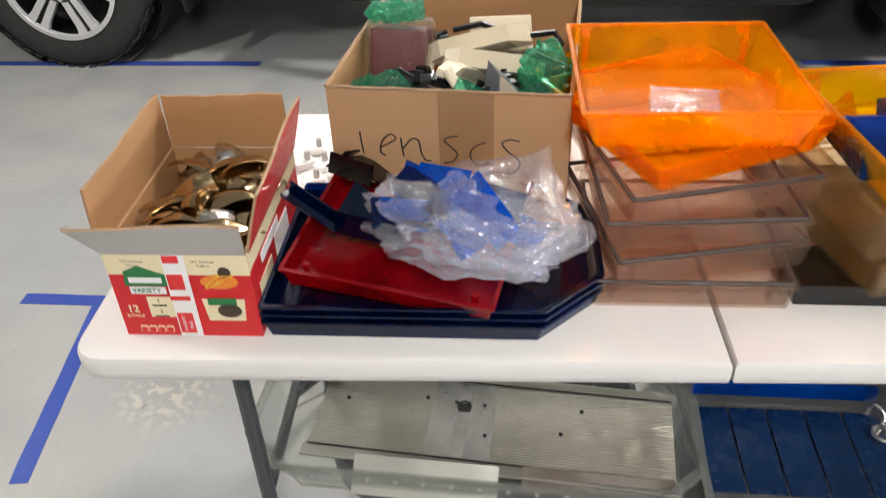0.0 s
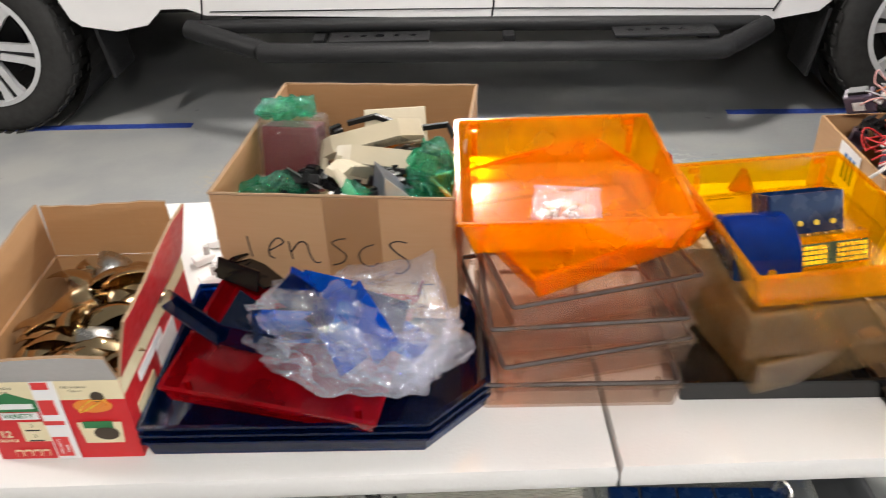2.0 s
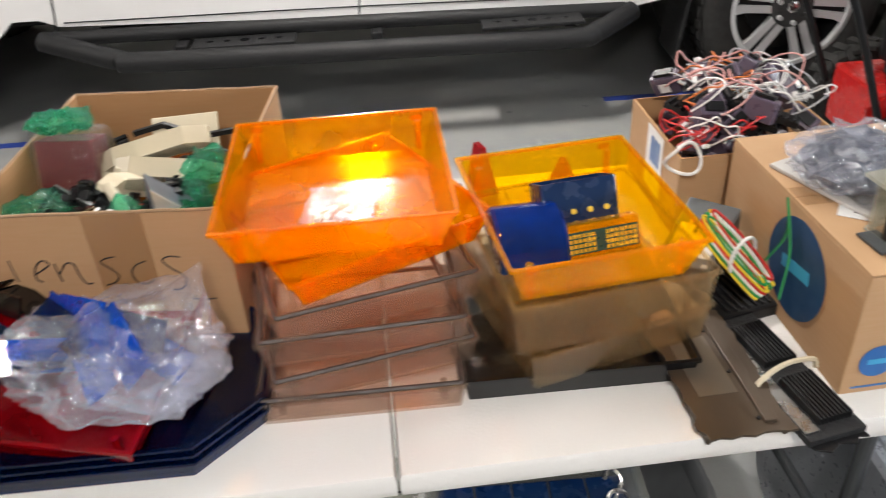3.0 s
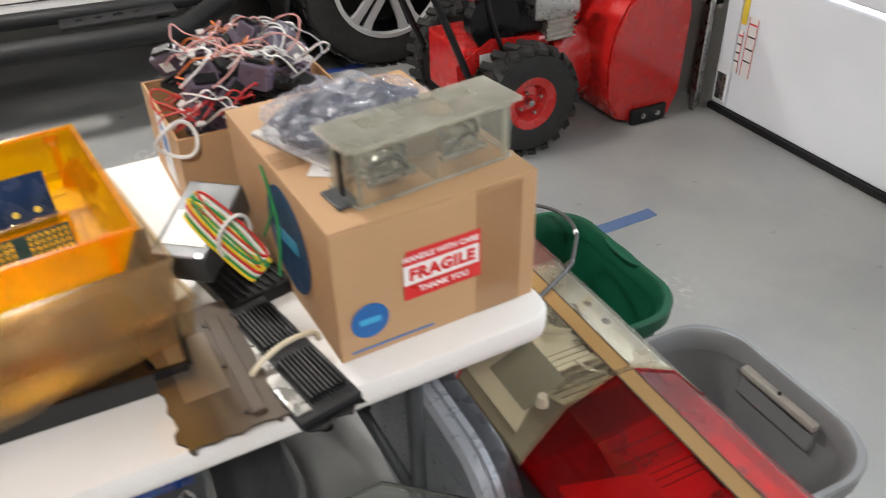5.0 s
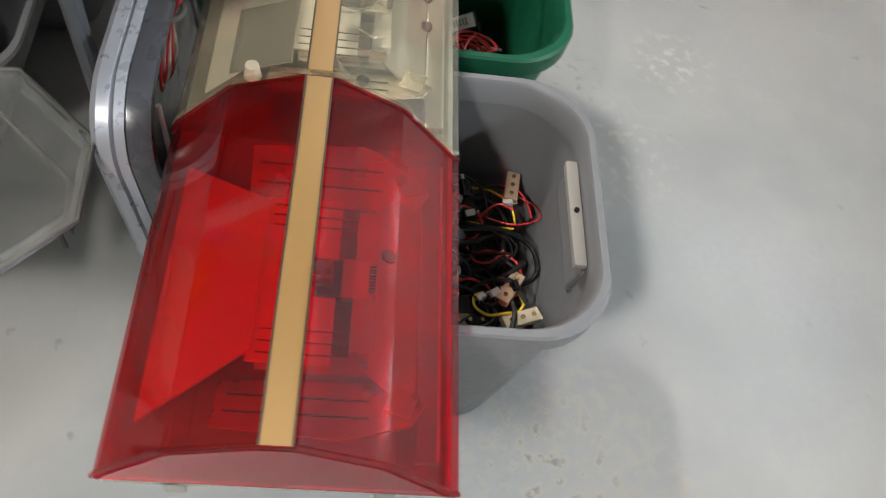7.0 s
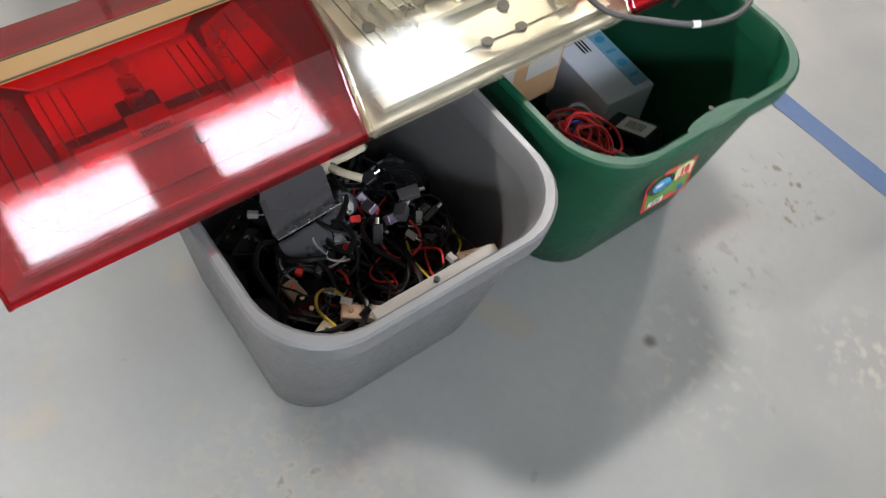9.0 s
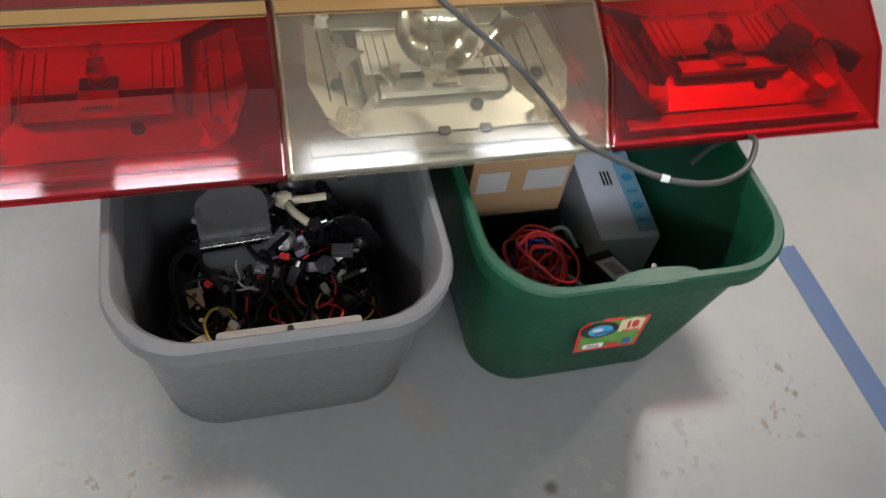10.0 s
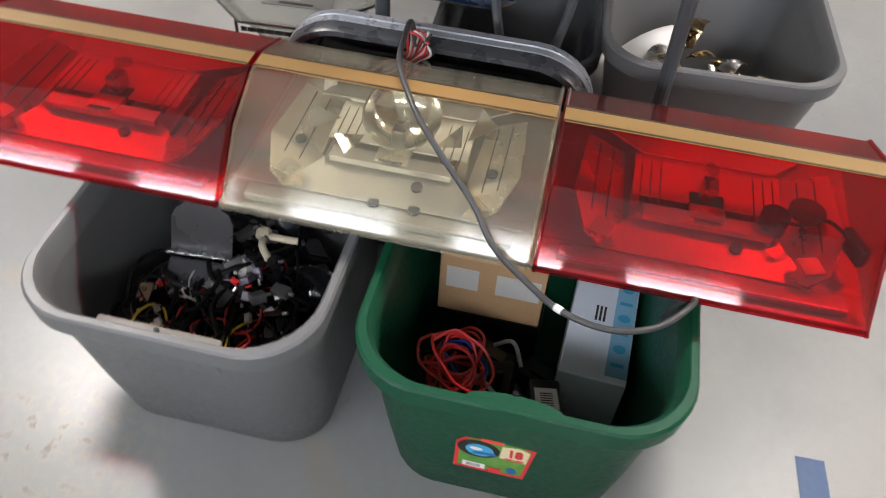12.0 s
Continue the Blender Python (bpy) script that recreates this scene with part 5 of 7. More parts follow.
def on_box():
    # bagged parts
    t = thing("zip_bag", 1.640, 0.345, TB, 22, "clear zip bag of dark electronic parts on the box", "plastic bag")
    bm = rbox(0.20, 0.19, 0.006, 0, 0, 0, bevel=0.002)
    part("card_backing", bm, M_GREYCARD, t)
    part("contents", blob(0.112, 0.094, 0.016, 5, 0.016, 26, 2), solid("dark_grey_parts", (0.07, 0.075, 0.1), 0.4, scale=20), t)
    part("film", blob(0.126, 0.110, 0.021, 5, 0.016, 38, 6), M_BAG, t, smooth=True)
    t = thing("paper_slip", 1.605, 0.25, TB, -32, "white printed paper slip on the box", "paper")
    part("sheet", rbox(0.10, 0.07, 0.001, 0, 0, 0, bevel=0), M_WHITE, t)
    for k in range(3):
        patch("print_bar", rect(0.06, 0.004), M_INK, t, pose(0, -0.02 + 0.016 * k, 0.0012), 0.0003)
    # clear twin lens housing
    t = thing("clear_lamp_housing", 1.682, 0.188, TB + 0.001, 8, "clear plastic twin lamp housing on the box", "lamp housing")
    W, D, H = 0.235, 0.075, 0.078
    part("tub", rim_mesh(W, D, H, 0, H, 0.008, inset=0.003), M_FROST, t, "clear yellowed plastic walls")
    part("lid", prism([(-0.012, -0.04), (W + 0.012 - 0.0, -0.04), (W + 0.012, 0.045), (-0.012, 0.045)], 0.005, "z", H), M_HAZE, t, "hazy clear lid")
    for ob in t.children:
        if ob.name.startswith("lid"):
            ob.location.x = -W / 2
    part("label", rbox(0.055, 0.03, 0.001, -0.055, 0.012, H + 0.0055, bevel=0), M_HAZE, t)
    part("label", rbox(0.05, 0.028, 0.001, 0.06, 0.016, H + 0.0055, bevel=0), M_HAZE, t)
    part("divider", rbox(0.004, D - 0.01, H - 0.004, 0, 0, 0, bevel=0.001), M_FROST, t)
    for s in (-1, 1):
        bowl = lathe([(0.006, 0), (0.02, 0.004), (0.028, 0.018), (0.031, 0.034), (0.029, 0.034), (0.026, 0.018), (0.018, 0.007), (0.006, 0.003)], 20, None, "z")
        bmesh.ops.transform(bowl, matrix=pose(s * 0.055, 0.026, 0.035, 90, 0, 0), verts=bowl.verts)
        part("reflector", bowl, M_MIRROR, t, "silver bowl reflector", True)
        part("lamp_base", rbox(0.03, 0.02, 0.02, s * 0.055, 0.018, 0.004, bevel=0.002), M_STEEL, t)
        part("screw", cyl(0.004, 0.003, s * 0.012, 0.035, H + 0.005, seg=10), M_STEEL, t)
    # Hazy tubes added to make the clear tub's edges read brighter.
    for zz in (0.002, H - 0.002):
        pts = ring(outline(W, D, 0.008, 3), zz, 0.0)
        part("edge_tube", tube(pts + pts[:1], 0.0022, 6, 1, None, False), M_HAZE, t)
    for sx in (-1, 1):
        for sy in (-1, 1):
            part("corner_post", cyl(0.004, H - 0.004, sx * (W / 2 - 0.008), sy * (D / 2 - 0.008), 0.002, seg=8), M_HAZE, t)
        part("socket_bar", rbox(0.07, 0.012, 0.008, sx * 0.055, -0.012, 0.012, bevel=0.002), M_STEEL, t)
        part("lead", tube([(sx * 0.03, -0.01, 0.02), (sx * 0.055, -0.02, 0.045), (sx * 0.08, -0.005, 0.03)], 0.0025, 6, 4), M_BLACKP, t)
    part("side_clip", rbox(0.004, 0.01, 0.06, -W / 2 - 0.006, -0.01, 0.012, bevel=0.001), M_BLACKP, t, "black side clip")
    part("foot", rbox(0.03, 0.05, 0.004, -W / 2 - 0.004, 0.0, 0.0, bevel=0.001), M_LEG, t)


on_box()


def module_box():
    w, d, h = 0.30, 0.26, 0.155
    t = carton("cardboard_box", w, d, h, M_CARD, M_CARDIN, "open cardboard box heaped with dark lamp modules and wires", "cardboard box", 1.425, 0.53, TOP, 2)
    patch("shipping_label", rect(0.08, 0.12), M_WHITE, t, face_left(-0.0006, 0.12, 0.09))
    for k in range(5):
        patch("print_bar", rect(0.012 if k < 3 else 0.05, 0.003 if k > 2 else 0.05), M_BLUEP, t, face_left(-0.0014, 0.10 + 0.016 * k, 0.11 if k < 3 else 0.06), 0.0003)
    r = random.Random(11)
    for k in range(34):
        x, y = 1.45 + r.uniform(0.02, 0.24), 0.56 + r.uniform(0.0, 0.21)
        z = TOP + 0.08 + 0.14 * k / 34
        m = thing("lamp_module", x, y, z, r.uniform(-70, 70), "dark mauve plastic lamp module with lead wires", "lamp module", "lamp modules in the box", rx=r.uniform(-50, 50), ry=r.uniform(-40, 40))
        part("case", rbox(0.052, 0.030, 0.040, 0, 0, 0, bevel=0.004), M_MODULE, m)
        part("cap", rbox(0.036, 0.018, 0.006, 0, 0, 0.0405, bevel=0.001), M_BLACKP, m)
        if k % 3 == 0:
            part("label", rbox(0.02, 0.001, 0.02, 0, -0.0185, 0.01, bevel=0), M_WHITE, m)
    for k in range(4):
        m = thing("ribbed_strip", 1.495 + 0.025 * k, 0.63 - 0.012 * k, TOP + 0.17 + 0.01 * k, -48 + 6 * k, "black ribbed plastic strip in the box", "plastic strip", "black ribbed strips", ry=12)
        part("strip", rbox(0.15, 0.03, 0.012, 0, 0, 0, bevel=0.002), M_BLACKP, m)
        for j in range(12):
            part("rib", rbox(0.004, 0.034, 0.006, -0.066 + 0.012 * j, 0, 0.011, bevel=0.001), M_BLACKP, m)
    for k in range(78):
        col = ("white", "pink", "white", "red", "pink", "white", "red", "lightgrey", "orange")[k % 9]
        front = k % 3 == 0
        cx, cy = (1.43 + r.uniform(0, 0.13), 0.55 + r.uniform(0, 0.06)) if front else (1.47 + r.uniform(0, 0.22), 0.59 + r.uniform(0, 0.18))
        cz = TOP + (0.16 if front else 0.195) + r.uniform(0, 0.02)
        R, a0 = r.uniform(0.02, 0.046), r.uniform(0, 6.3)
        pts = [(cx + R * math.cos(a0 + a) * (1 - 0.1 * a), cy + R * math.sin(a0 + a * 0.8), cz + R * 1.1 * math.sin(a * 0.75) * r.uniform(0.7, 1.1)) for a in np.linspace(0, 3.9, 7)]
        m = part("lead_wire", tube(pts, 0.0016, 5, 4), WIRE[col], smooth=True)
        tagged(m, f"{col} lead wire with a connector springing from the box", "wire", "lead wires on the box")
        if k % 2 == 0:
            e = pts[-1]
            ob = part("plug", rbox(0.013, 0.007, 0.009, 0, 0, 0, bevel=0.0015), M_WHITE, m, "white plastic plug")
            ob.matrix_basis = pose(*e, r.uniform(-60, 60), r.uniform(-60, 60), r.uniform(0, 180))
    bm = tube([(1.425 + 0.03 * math.cos(a), 0.52 + 0.012 * math.sin(a * 2), TOP + 0.16 + 0.028 * math.sin(a)) for a in np.linspace(0, 12.5, 26)], 0.003, 6, 3)
    tagged(part("wire_coil", bm, WIRE["white"], smooth=True), "coil of pale wire hanging over the box edge", "wire")


module_box()


def ballast():
    t = thing("power_ballast", 1.412, 0.385, TOP + 0.028, 52, "dark grey power ballast with a white label", "ballast", ry=-14)
    part("case", rbox(0.15, 0.085, 0.05, 0.02, 0, 0.018, bevel=0.004), solid("grey_casting", (0.09, 0.095, 0.1), 0.45, 0.3), t)
    part("label", rbox(0.065, 0.066, 0.001, 0.0, 0, 0.0682, bevel=0), M_WHITE, t, "white printed label")
    for k in range(4):
        patch("print_bar", rect(0.05 - 0.008 * k, 0.005), (M_INK, M_BLUEP, M_INK, M_YELLOW)[k], t, pose(0.03, -0.02 + 0.013 * k, 0.07), 0.0003)
    part("screw", cyl(0.005, 0.003, -0.05, -0.032, 0.068, seg=10), M_STEEL, t)
    for k in range(16):
        col = ("yellow", "green", "white", "red", "yellow", "green", "yellow", "white")[k % 8]
        La, Wa = 0.066 + 0.002 * (k % 5), 0.005 + 0.0012 * (k % 7)
        U, V = Vector((0.40, -0.72, -0.42)).normalized(), Vector((0.62, 0.45, 0.30)).normalized()
        mid = Vector((1.437, 0.305, TOP + 0.105)) + Vector((0.0016, 0.001, 0.0026)) * (k % 6) + V * (0.0022 * (k - 8))
        pts = [tuple(mid + U * La * math.cos(q) + V * Wa * math.sin(q)) for q in np.linspace(0, 6.28, 15)]
        w = part("wire_loop", tube(pts, 0.0022, 6, 3), WIRE[col], smooth=True)
        tagged(w, f"coiled {col} wire loop bundled on the ballast", "wire", "wire bundle on the ballast")
    ob = part("wire_tie", tube([(1.448 + 0.026 * math.cos(q), 0.30 + 0.018 * math.cos(q), TOP + 0.108 + 0.03 * math.sin(q)) for q in np.linspace(0, 6.28, 13)], 0.003, 6, 2), M_WHITE, smooth=True)
    tagged(ob, "white cable tie round the wire bundle", "cable tie")
    tagged(part("green_wire", tube([(1.49, 0.31, TOP + 0.09), (1.503, 0.29, TOP + 0.15), (1.498, 0.30, TOP + 0.205), (1.502, 0.27, TOP + 0.13), (1.49, 0.25, TOP + 0.06)], 0.002, 6, 6), WIRE["green"], smooth=True), "stray green wire against the box", "wire")


ballast()


def metal_plates():
    t = thing("bracket_plate", 1.360, 0.155, TOP + 0.001, 3, "brown rusty sheet-metal bracket with torn edges", "bracket")
    r = random.Random(2)
    L, W = 0.25, 0.118
    left = [(-W / 2 + r.uniform(-0.006, 0.004), -L / 2 + L * i / 24) for i in range(25)]
    right = [(W / 2 + r.uniform(-0.003, 0.003), -L / 2 + L * i / 24) for i in range(25)]
    bot = [(x + 0.004, -L / 2 + r.uniform(-0.005, 0.003)) for x in np.linspace(-W / 2, W / 2, 9)]
    part("plate", prism(bot + right[1:] + left[::-1][:-1], 0.004, "z", 0.02), M_BROWNM, t)
    part("upturn", rbox(0.006, L * 0.9, 0.02, W / 2 - 0.004, 0, 0.0, bevel=0.002), M_BROWNM, t)
    part("upturn", rbox(0.006, L * 0.9, 0.02, -W / 2 + 0.01, 0, 0.0, bevel=0.002), M_BROWNM, t)
    part("raised_rail", rbox(0.018, L * 0.8, 0.006, 0.033, -0.01, 0.024, bevel=0.002), M_BROWNM, t)
    part("worn_patch", rbox(0.055, 0.12, 0.0006, -0.012, 0.01, 0.0242, bevel=0), solid("bare_worn_metal", (0.15, 0.125, 0.10), 0.45, 0.5, worn=(0.12, 0.09, 0.06), scale=10), t)
    for k in range(3):
        part("hole_rivet", cyl(0.003, 0.002, 0.02, -0.1 + 0.09 * k, 0.0242, seg=8), M_BLACKP, t)
    t = thing("vented_plate", 1.452, 0.142, TOP + 0.001, 12, "black vented metal heat sink plate with a cable tie", "heat sink")
    part("base", rbox(0.085, 0.275, 0.012, 0, 0.015, 0.006, bevel=0.002), M_BLACKM, t)
    part("steel_strip", rbox(0.02, 0.21, 0.002, -0.03, -0.005, 0.0182, bevel=0.0005), M_STEEL, t)
    for g in (-0.06, 0.055):
        for k in range(9):
            part("fin", rbox(0.0028, 0.085, 0.012, -0.014 + 0.0058 * k, g, 0.018, bevel=0.0006), M_BLACKP, t)
    part("jagged_lip", prism([(-0.04, 0), (0.04, 0), (0.042, -0.012), (0.03, -0.008), (0.02, -0.018), (0.0, -0.01), (-0.02, -0.02), (-0.038, -0.009)], 0.003, "z", 0.006), M_BLACKP, t)
    for ob in t.children:
        if ob.name.startswith("jagged_lip"):
            ob.location.y = -0.118
    tie = tube([(-0.05, -0.018, 0.012), (-0.045, -0.016, 0.028), (0.0, -0.005, 0.037), (0.045, -0.005, 0.034), (0.052, -0.008, 0.02)], 0.004, 6, 4)
    part("cable_tie", tie, M_IVORY, t, "pale cable tie", True)
    t = thing("black_cover", 1.452, 0.335, TOP + 0.001, 14, "black ribbed plastic cover beside the shipping box", "plastic cover")
    part("cover", rbox(0.10, 0.125, 0.022, 0, 0, 0, bevel=0.004), M_BLACKP, t)
    for k in range(7):
        part("rib", rbox(0.004, 0.11, 0.005, -0.036 + 0.012 * k, 0, 0.022, bevel=0.001), M_BLACKM, t)
    t = thing("broken_chip", 1.32, 0.262, TOP + 0.03, 20, "small tan broken plastic chip on the bracket", "plastic piece")
    part("chip", rbox(0.03, 0.02, 0.012, 0, 0, 0, bevel=0.004), M_WOOD, t)


metal_plates()


def back_of_table():
    t = thing("tape_roll", 1.062, 0.74, TOP + 0.001, 0, "small roll of grey tape on the table", "tape roll")
    part("roll", lathe([(0.012, 0), (0.03, 0), (0.03, 0.02), (0.012, 0.02), (0.012, 0)], 28, None, "z"), M_HANDLE, t, smooth=True)
    part("core", lathe([(0.009, 0.0), (0.012, 0.0), (0.012, 0.021), (0.009, 0.021), (0.009, 0.0)], 24, None, "z"), M_GREYCARD, t)
    t = thing("red_lens_cap", 1.107, 0.735, TOP + 0.001, 20, "small red wedge-shaped lens", "lens")
    part("wedge", prism([(-0.03, 0), (0.03, 0), (0.004, 0.108), (-0.008, 0.108)], 0.03, "y", -0.015), M_REDTRAY, t)
    t = thing("paper_sheet", 1.22, 0.70, TOP + 0.001, 8, "folded white instruction paper", "paper")
    part("sheet", rbox(0.13, 0.09, 0.012, 0, 0, 0, bevel=0.002, rx=6), M_WHITE, t)
    patch("print_bar", rect(0.06, 0.004), M_INK, t, pose(0, 0.01, 0.0145, 6), 0.0003)
    t = thing("clear_lens_strip", 1.06, 0.60, TOP + 0.001, 30, "narrow clear plastic lens strip", "lens")
    part("strip", tray_mesh(0.05, 0.16, 0.02, 0.003), M_COVER, t)
    t = thing("red_lens_cap", 1.27, 0.745, TOP + 0.001, -20, "small red wedge-shaped lens", "lens")
    part("wedge", prism([(-0.03, 0), (0.03, 0), (0.004, 0.055), (-0.008, 0.055)], 0.03, "y", -0.015), M_REDTRAY, t)
    r = random.Random(8)
    for x, y, a in ((0.235, 0.60, 10), (0.262, 0.54, 70), (0.255, 0.48, 30), (0.29, 0.51, 100), (0.225, 0.545, 40)):
        t = thing("white_switch", x, y, TOP + 0.001, a, "small white plastic switch part on the table", "switch", "small white parts")
        part("body", rbox(0.04, 0.024, 0.014, 0, 0, 0, bevel=0.003), M_WHITE, t)
        part("knob", cyl(0.006, 0.018, 0.008, 0, 0.013, seg=12, r2=0.005), M_HANDLE, t)


back_of_table()


# ---- under the table ----
def cover_tray(x, y, z, rz, w, d, h, label, cut, fittings=True):
    t = thing("lens_cover", x, y, z, rz, label, "lens cover", "clear lens covers under the table")
    part("shell", tray_mesh(w, d, h, 0.004, 0.012, 0.03, cut), M_COVER, t)
    part("flange", rim_mesh(w, d, h + 0.0006, 0.006, 0.005, 0.012, cut, inset=0.008), M_COVER, t)
    # Frosted tubes added on the clear edges to draw their lighter lines.
    for zz, g in ((h + 0.002, 0.004), (0.004, -0.028)):
        pts = ring(outline(w, d, 0.012, 3, cut), zz, g)
        part("edge_tube", tube(pts + pts[:1], 0.003, 6, 1, None, False), M_FROST, t)
    if fittings:
        for k in range(14):
            xx = -w / 2 + 0.08 + (w - 0.16) * k / 13
            part("rivet", cyl(0.004, 0.006, xx, -d / 2 + 0.02, h * 0.55, rx=60, seg=8), M_HANDLE, t)
            if k % 2:
                part("rivet", cyl(0.004, 0.006, xx, d / 2 - 0.02, h * 0.55, rx=-60, seg=8), M_HANDLE, t)
    return t


ALLCUT = {"fl": 0.07, "fr": 0.07, "br": 0.07, "bl": 0.07}


def under_table():
    t = cover_tray(0.552, 0.256, 0.303, -3.5, 0.80, 0.30, 0.085, "long clear lens cover holding a ribbed aluminium plate", ALLCUT)
    p = thing("ribbed_plate", 0.585, 0.272, 0.35, -5.5, "ribbed aluminium base plate in a clear cover", "metal plate", rx=4)
    w, d = 0.66, 0.175
    hole, hx = 0.0125, -0.055
    bm = bmesh.new()
    # plate in strips left and right of the hole
    rbox(w / 2 + hx - hole, d, 0.004, -w / 2 + (w / 2 + hx - hole) / 2, 0, 0, bevel=0.0, bm=bm)
    rbox(w / 2 - hx - hole, d, 0.004, w / 2 - (w / 2 - hx - hole) / 2, 0, 0, bevel=0.0, bm=bm)
    rbox(2 * hole, d / 2 - hole + 0.03, 0.004, hx, -d / 2 + (d / 2 - hole + 0.03) / 2, 0, bevel=0, bm=bm)
    rbox(2 * hole, d / 2 - hole - 0.03, 0.004, hx, d / 2 - (d / 2 - hole - 0.03) / 2, 0, bevel=0, bm=bm)
    part("plate", bm, M_ALU, p)
    for k in range(30):
        yy = -d / 2 + 0.004 + (d - 0.008) * k / 29
        if abs(yy - 0.03) < hole:
            for x0, x1 in ((-w / 2, hx - hole), (hx + hole, w / 2)):
                part("rib", rbox(x1 - x0, 0.0022, 0.002, (x0 + x1) / 2, yy, 0.004, bevel=0), M_ALU, p)
        else:
            part("rib", rbox(w, 0.0022, 0.002, 0, yy, 0.004, bevel=0), M_ALU, p)
    for s in (-1, 1):
        part("side_rail", rbox(w + 0.02, 0.028, 0.007, 0, s * (d / 2 + 0.012), -0.002, bevel=0.002), M_ALU, p)
        part("slot_line", rbox(w, 0.003, 0.001, 0, s * (d / 2 + 0.003), 0.0062, bevel=0), M_BLACKP, p)
    r = random.Random(6)
    for k in range(7):
        part("stud", cyl(0.004, 0.003, r.uniform(-0.28, 0.28), r.uniform(-0.07, 0.07), 0.0055, seg=8), M_BLACKP, p)
    film = clear("film_strip", (0.95, 0.95, 0.95), 0.35, (0.7, 0.7, 0.68), 0.3)
    for x0, x1, y0, y1 in ((-0.115, hx - hole, -d / 2, d / 2), (hx + hole, 0.005, -d / 2, d / 2), (hx - hole, hx + hole, -d / 2, 0.03 - hole), (hx - hole, hx + hole, 0.03 + hole, d / 2)):
        patch("bright_strip", rect(x1 - x0, (y1 - y0) * 0.99), film, p, pose((x0 + x1) / 2, (y0 + y1) / 2, 0.0064), 0.0004)
    part("hole_rim", tube([(hx + 0.0125 * math.cos(a), 0.03 + 0.0125 * math.sin(a), 0.0066) for a in np.linspace(0, 6.2832, 20)], 0.0016, 6, 1, None, False), M_BLACKP, p)
    # Added sheets colour the clear front wall: brighter left part, dark right part.
    q = thing("front_wall_sheet", 0.47, 0.15, 0.335, -4, "dull grey sheet added for the bright left part of the cover front wall", "metal sheet", rx=40)
    part("sheet", rbox(0.26, 0.07, 0.002, 0, 0, 0, bevel=0.0005), M_DULL, q)
    q = thing("front_wall_sheet", 0.77, 0.135, 0.335, -4, "brown sheet added for the dark right part of the cover front wall", "metal sheet", rx=40)
    part("sheet", rbox(0.26, 0.07, 0.002, 0, 0, 0, bevel=0.0005), M_BROWNM, q)
    t = cover_tray(1.14, 0.25, 0.303, -1, 0.38, 0.32, 0.075, "clear lens cover with dark navy panels inside", {"fr": 0.04, "br": 0.04})
    for k in range(5):
        n = part("navy_panel", rbox(0.066, 0.20, 0.006, -0.14 + 0.07 * k, 0.01, 0.012, bevel=0.002), M_NAVY, t)
    part("blue_edge", rbox(0.34, 0.012, 0.03, 0, 0.13, 0.035, bevel=0.002), M_CYANC, t)
    part("hook", tube([(0.15, 0.05, 0.02), (0.165, 0.07, 0.05), (0.15, 0.09, 0.06), (0.135, 0.08, 0.045)], 0.004, 8, 5), M_STEEL, t)
    part("hook_ring", tube([(0.15 + 0.018 * math.cos(a), 0.03 + 0.018 * math.sin(a), 0.05) for a in np.linspace(0, 6.28, 12)], 0.004, 8, 2), M_STEEL, t)
    t = cover_tray(1.485, -0.03, 0.382, 4, 0.41, 0.33, 0.052, "clear lens cover with black printing on its edge", {"fr": 0.11, "br": 0.11, "fl": 0.05, "bl": 0.05}, False)
    for k in range(2):
        c = thing("cardboard_sheet", 1.375, 0.02 - 0.125 * k, 0.388, 4, "flat brown cardboard strip lying in a clear cover", "cardboard", "cardboard strips")
        part("sheet", rbox(0.19, 0.118, 0.016 - 0.004 * k, 0, 0, 0, bevel=0.002), M_WOOD, c)
        part("fold_line", rbox(0.19, 0.002, 0.0006, 0, 0.03, 0.0162 - 0.004 * k, bevel=0), M_CARDEDGE, c)
    part("printed_plate", rbox(0.06, 0.14, 0.002, 0.035, 0.0, 0.005, bevel=0), solid("grey_backing", (0.16, 0.155, 0.15), 0.5), t, "grey printed plate")
    for k in range(4):
        part("print_bar", rbox(0.007, 0.05 + 0.02 * (k % 2), 0.001, 0.014 + 0.014 * k, -0.02 + 0.02 * (k % 2), 0.0072, bevel=0), M_INK if k % 2 else M_GRIP, t)
    for k in range(22):
        part("print_bar", rbox(0.0014, 0.004 if k % 3 else 0.0065, 0.009, 0.198, -0.06 + 0.0058 * k, 0.026, bevel=0), M_INK, t, "black printed marking")
    for yy in (-0.075, 0.075):
        part("moulded_post", rbox(0.005, 0.005, 0.036, 0.19, yy, 0.014, bevel=0.001), M_INK, t)
    for zz, g in ((0.053, 0.006), (0.003, -0.026)):
        pts = ring(outline(0.41, 0.33, 0.012, 3, {"fr": 0.11, "br": 0.11, "fl": 0.05, "bl": 0.05}), zz, g)
        part("dark_edge", tube(pts + pts[:1], 0.0024, 6, 1, None, False), M_LEG, t)
    # bronze parts in the grey tote
    r = random.Random(12)
    for k in range(26):
        b = shell_piece(r.uniform(0.02, 0.035), r.uniform(1.4, 2.6), r.uniform(0.04, 0.07), M_BRASS if k % 4 else M_STEEL, None,
                        pose(1.36 + r.uniform(-0.1, 0.1), 0.80 + r.uniform(-0.13, 0.13), 0.195 + 0.006 * k, r.uniform(-60, 60), r.uniform(-40, 40), r.uniform(0, 360)), "metal_bracket", 0.6)
        tagged(b, "bent bronze metal bracket in the grey tote", "bracket", "metal parts in the tote")
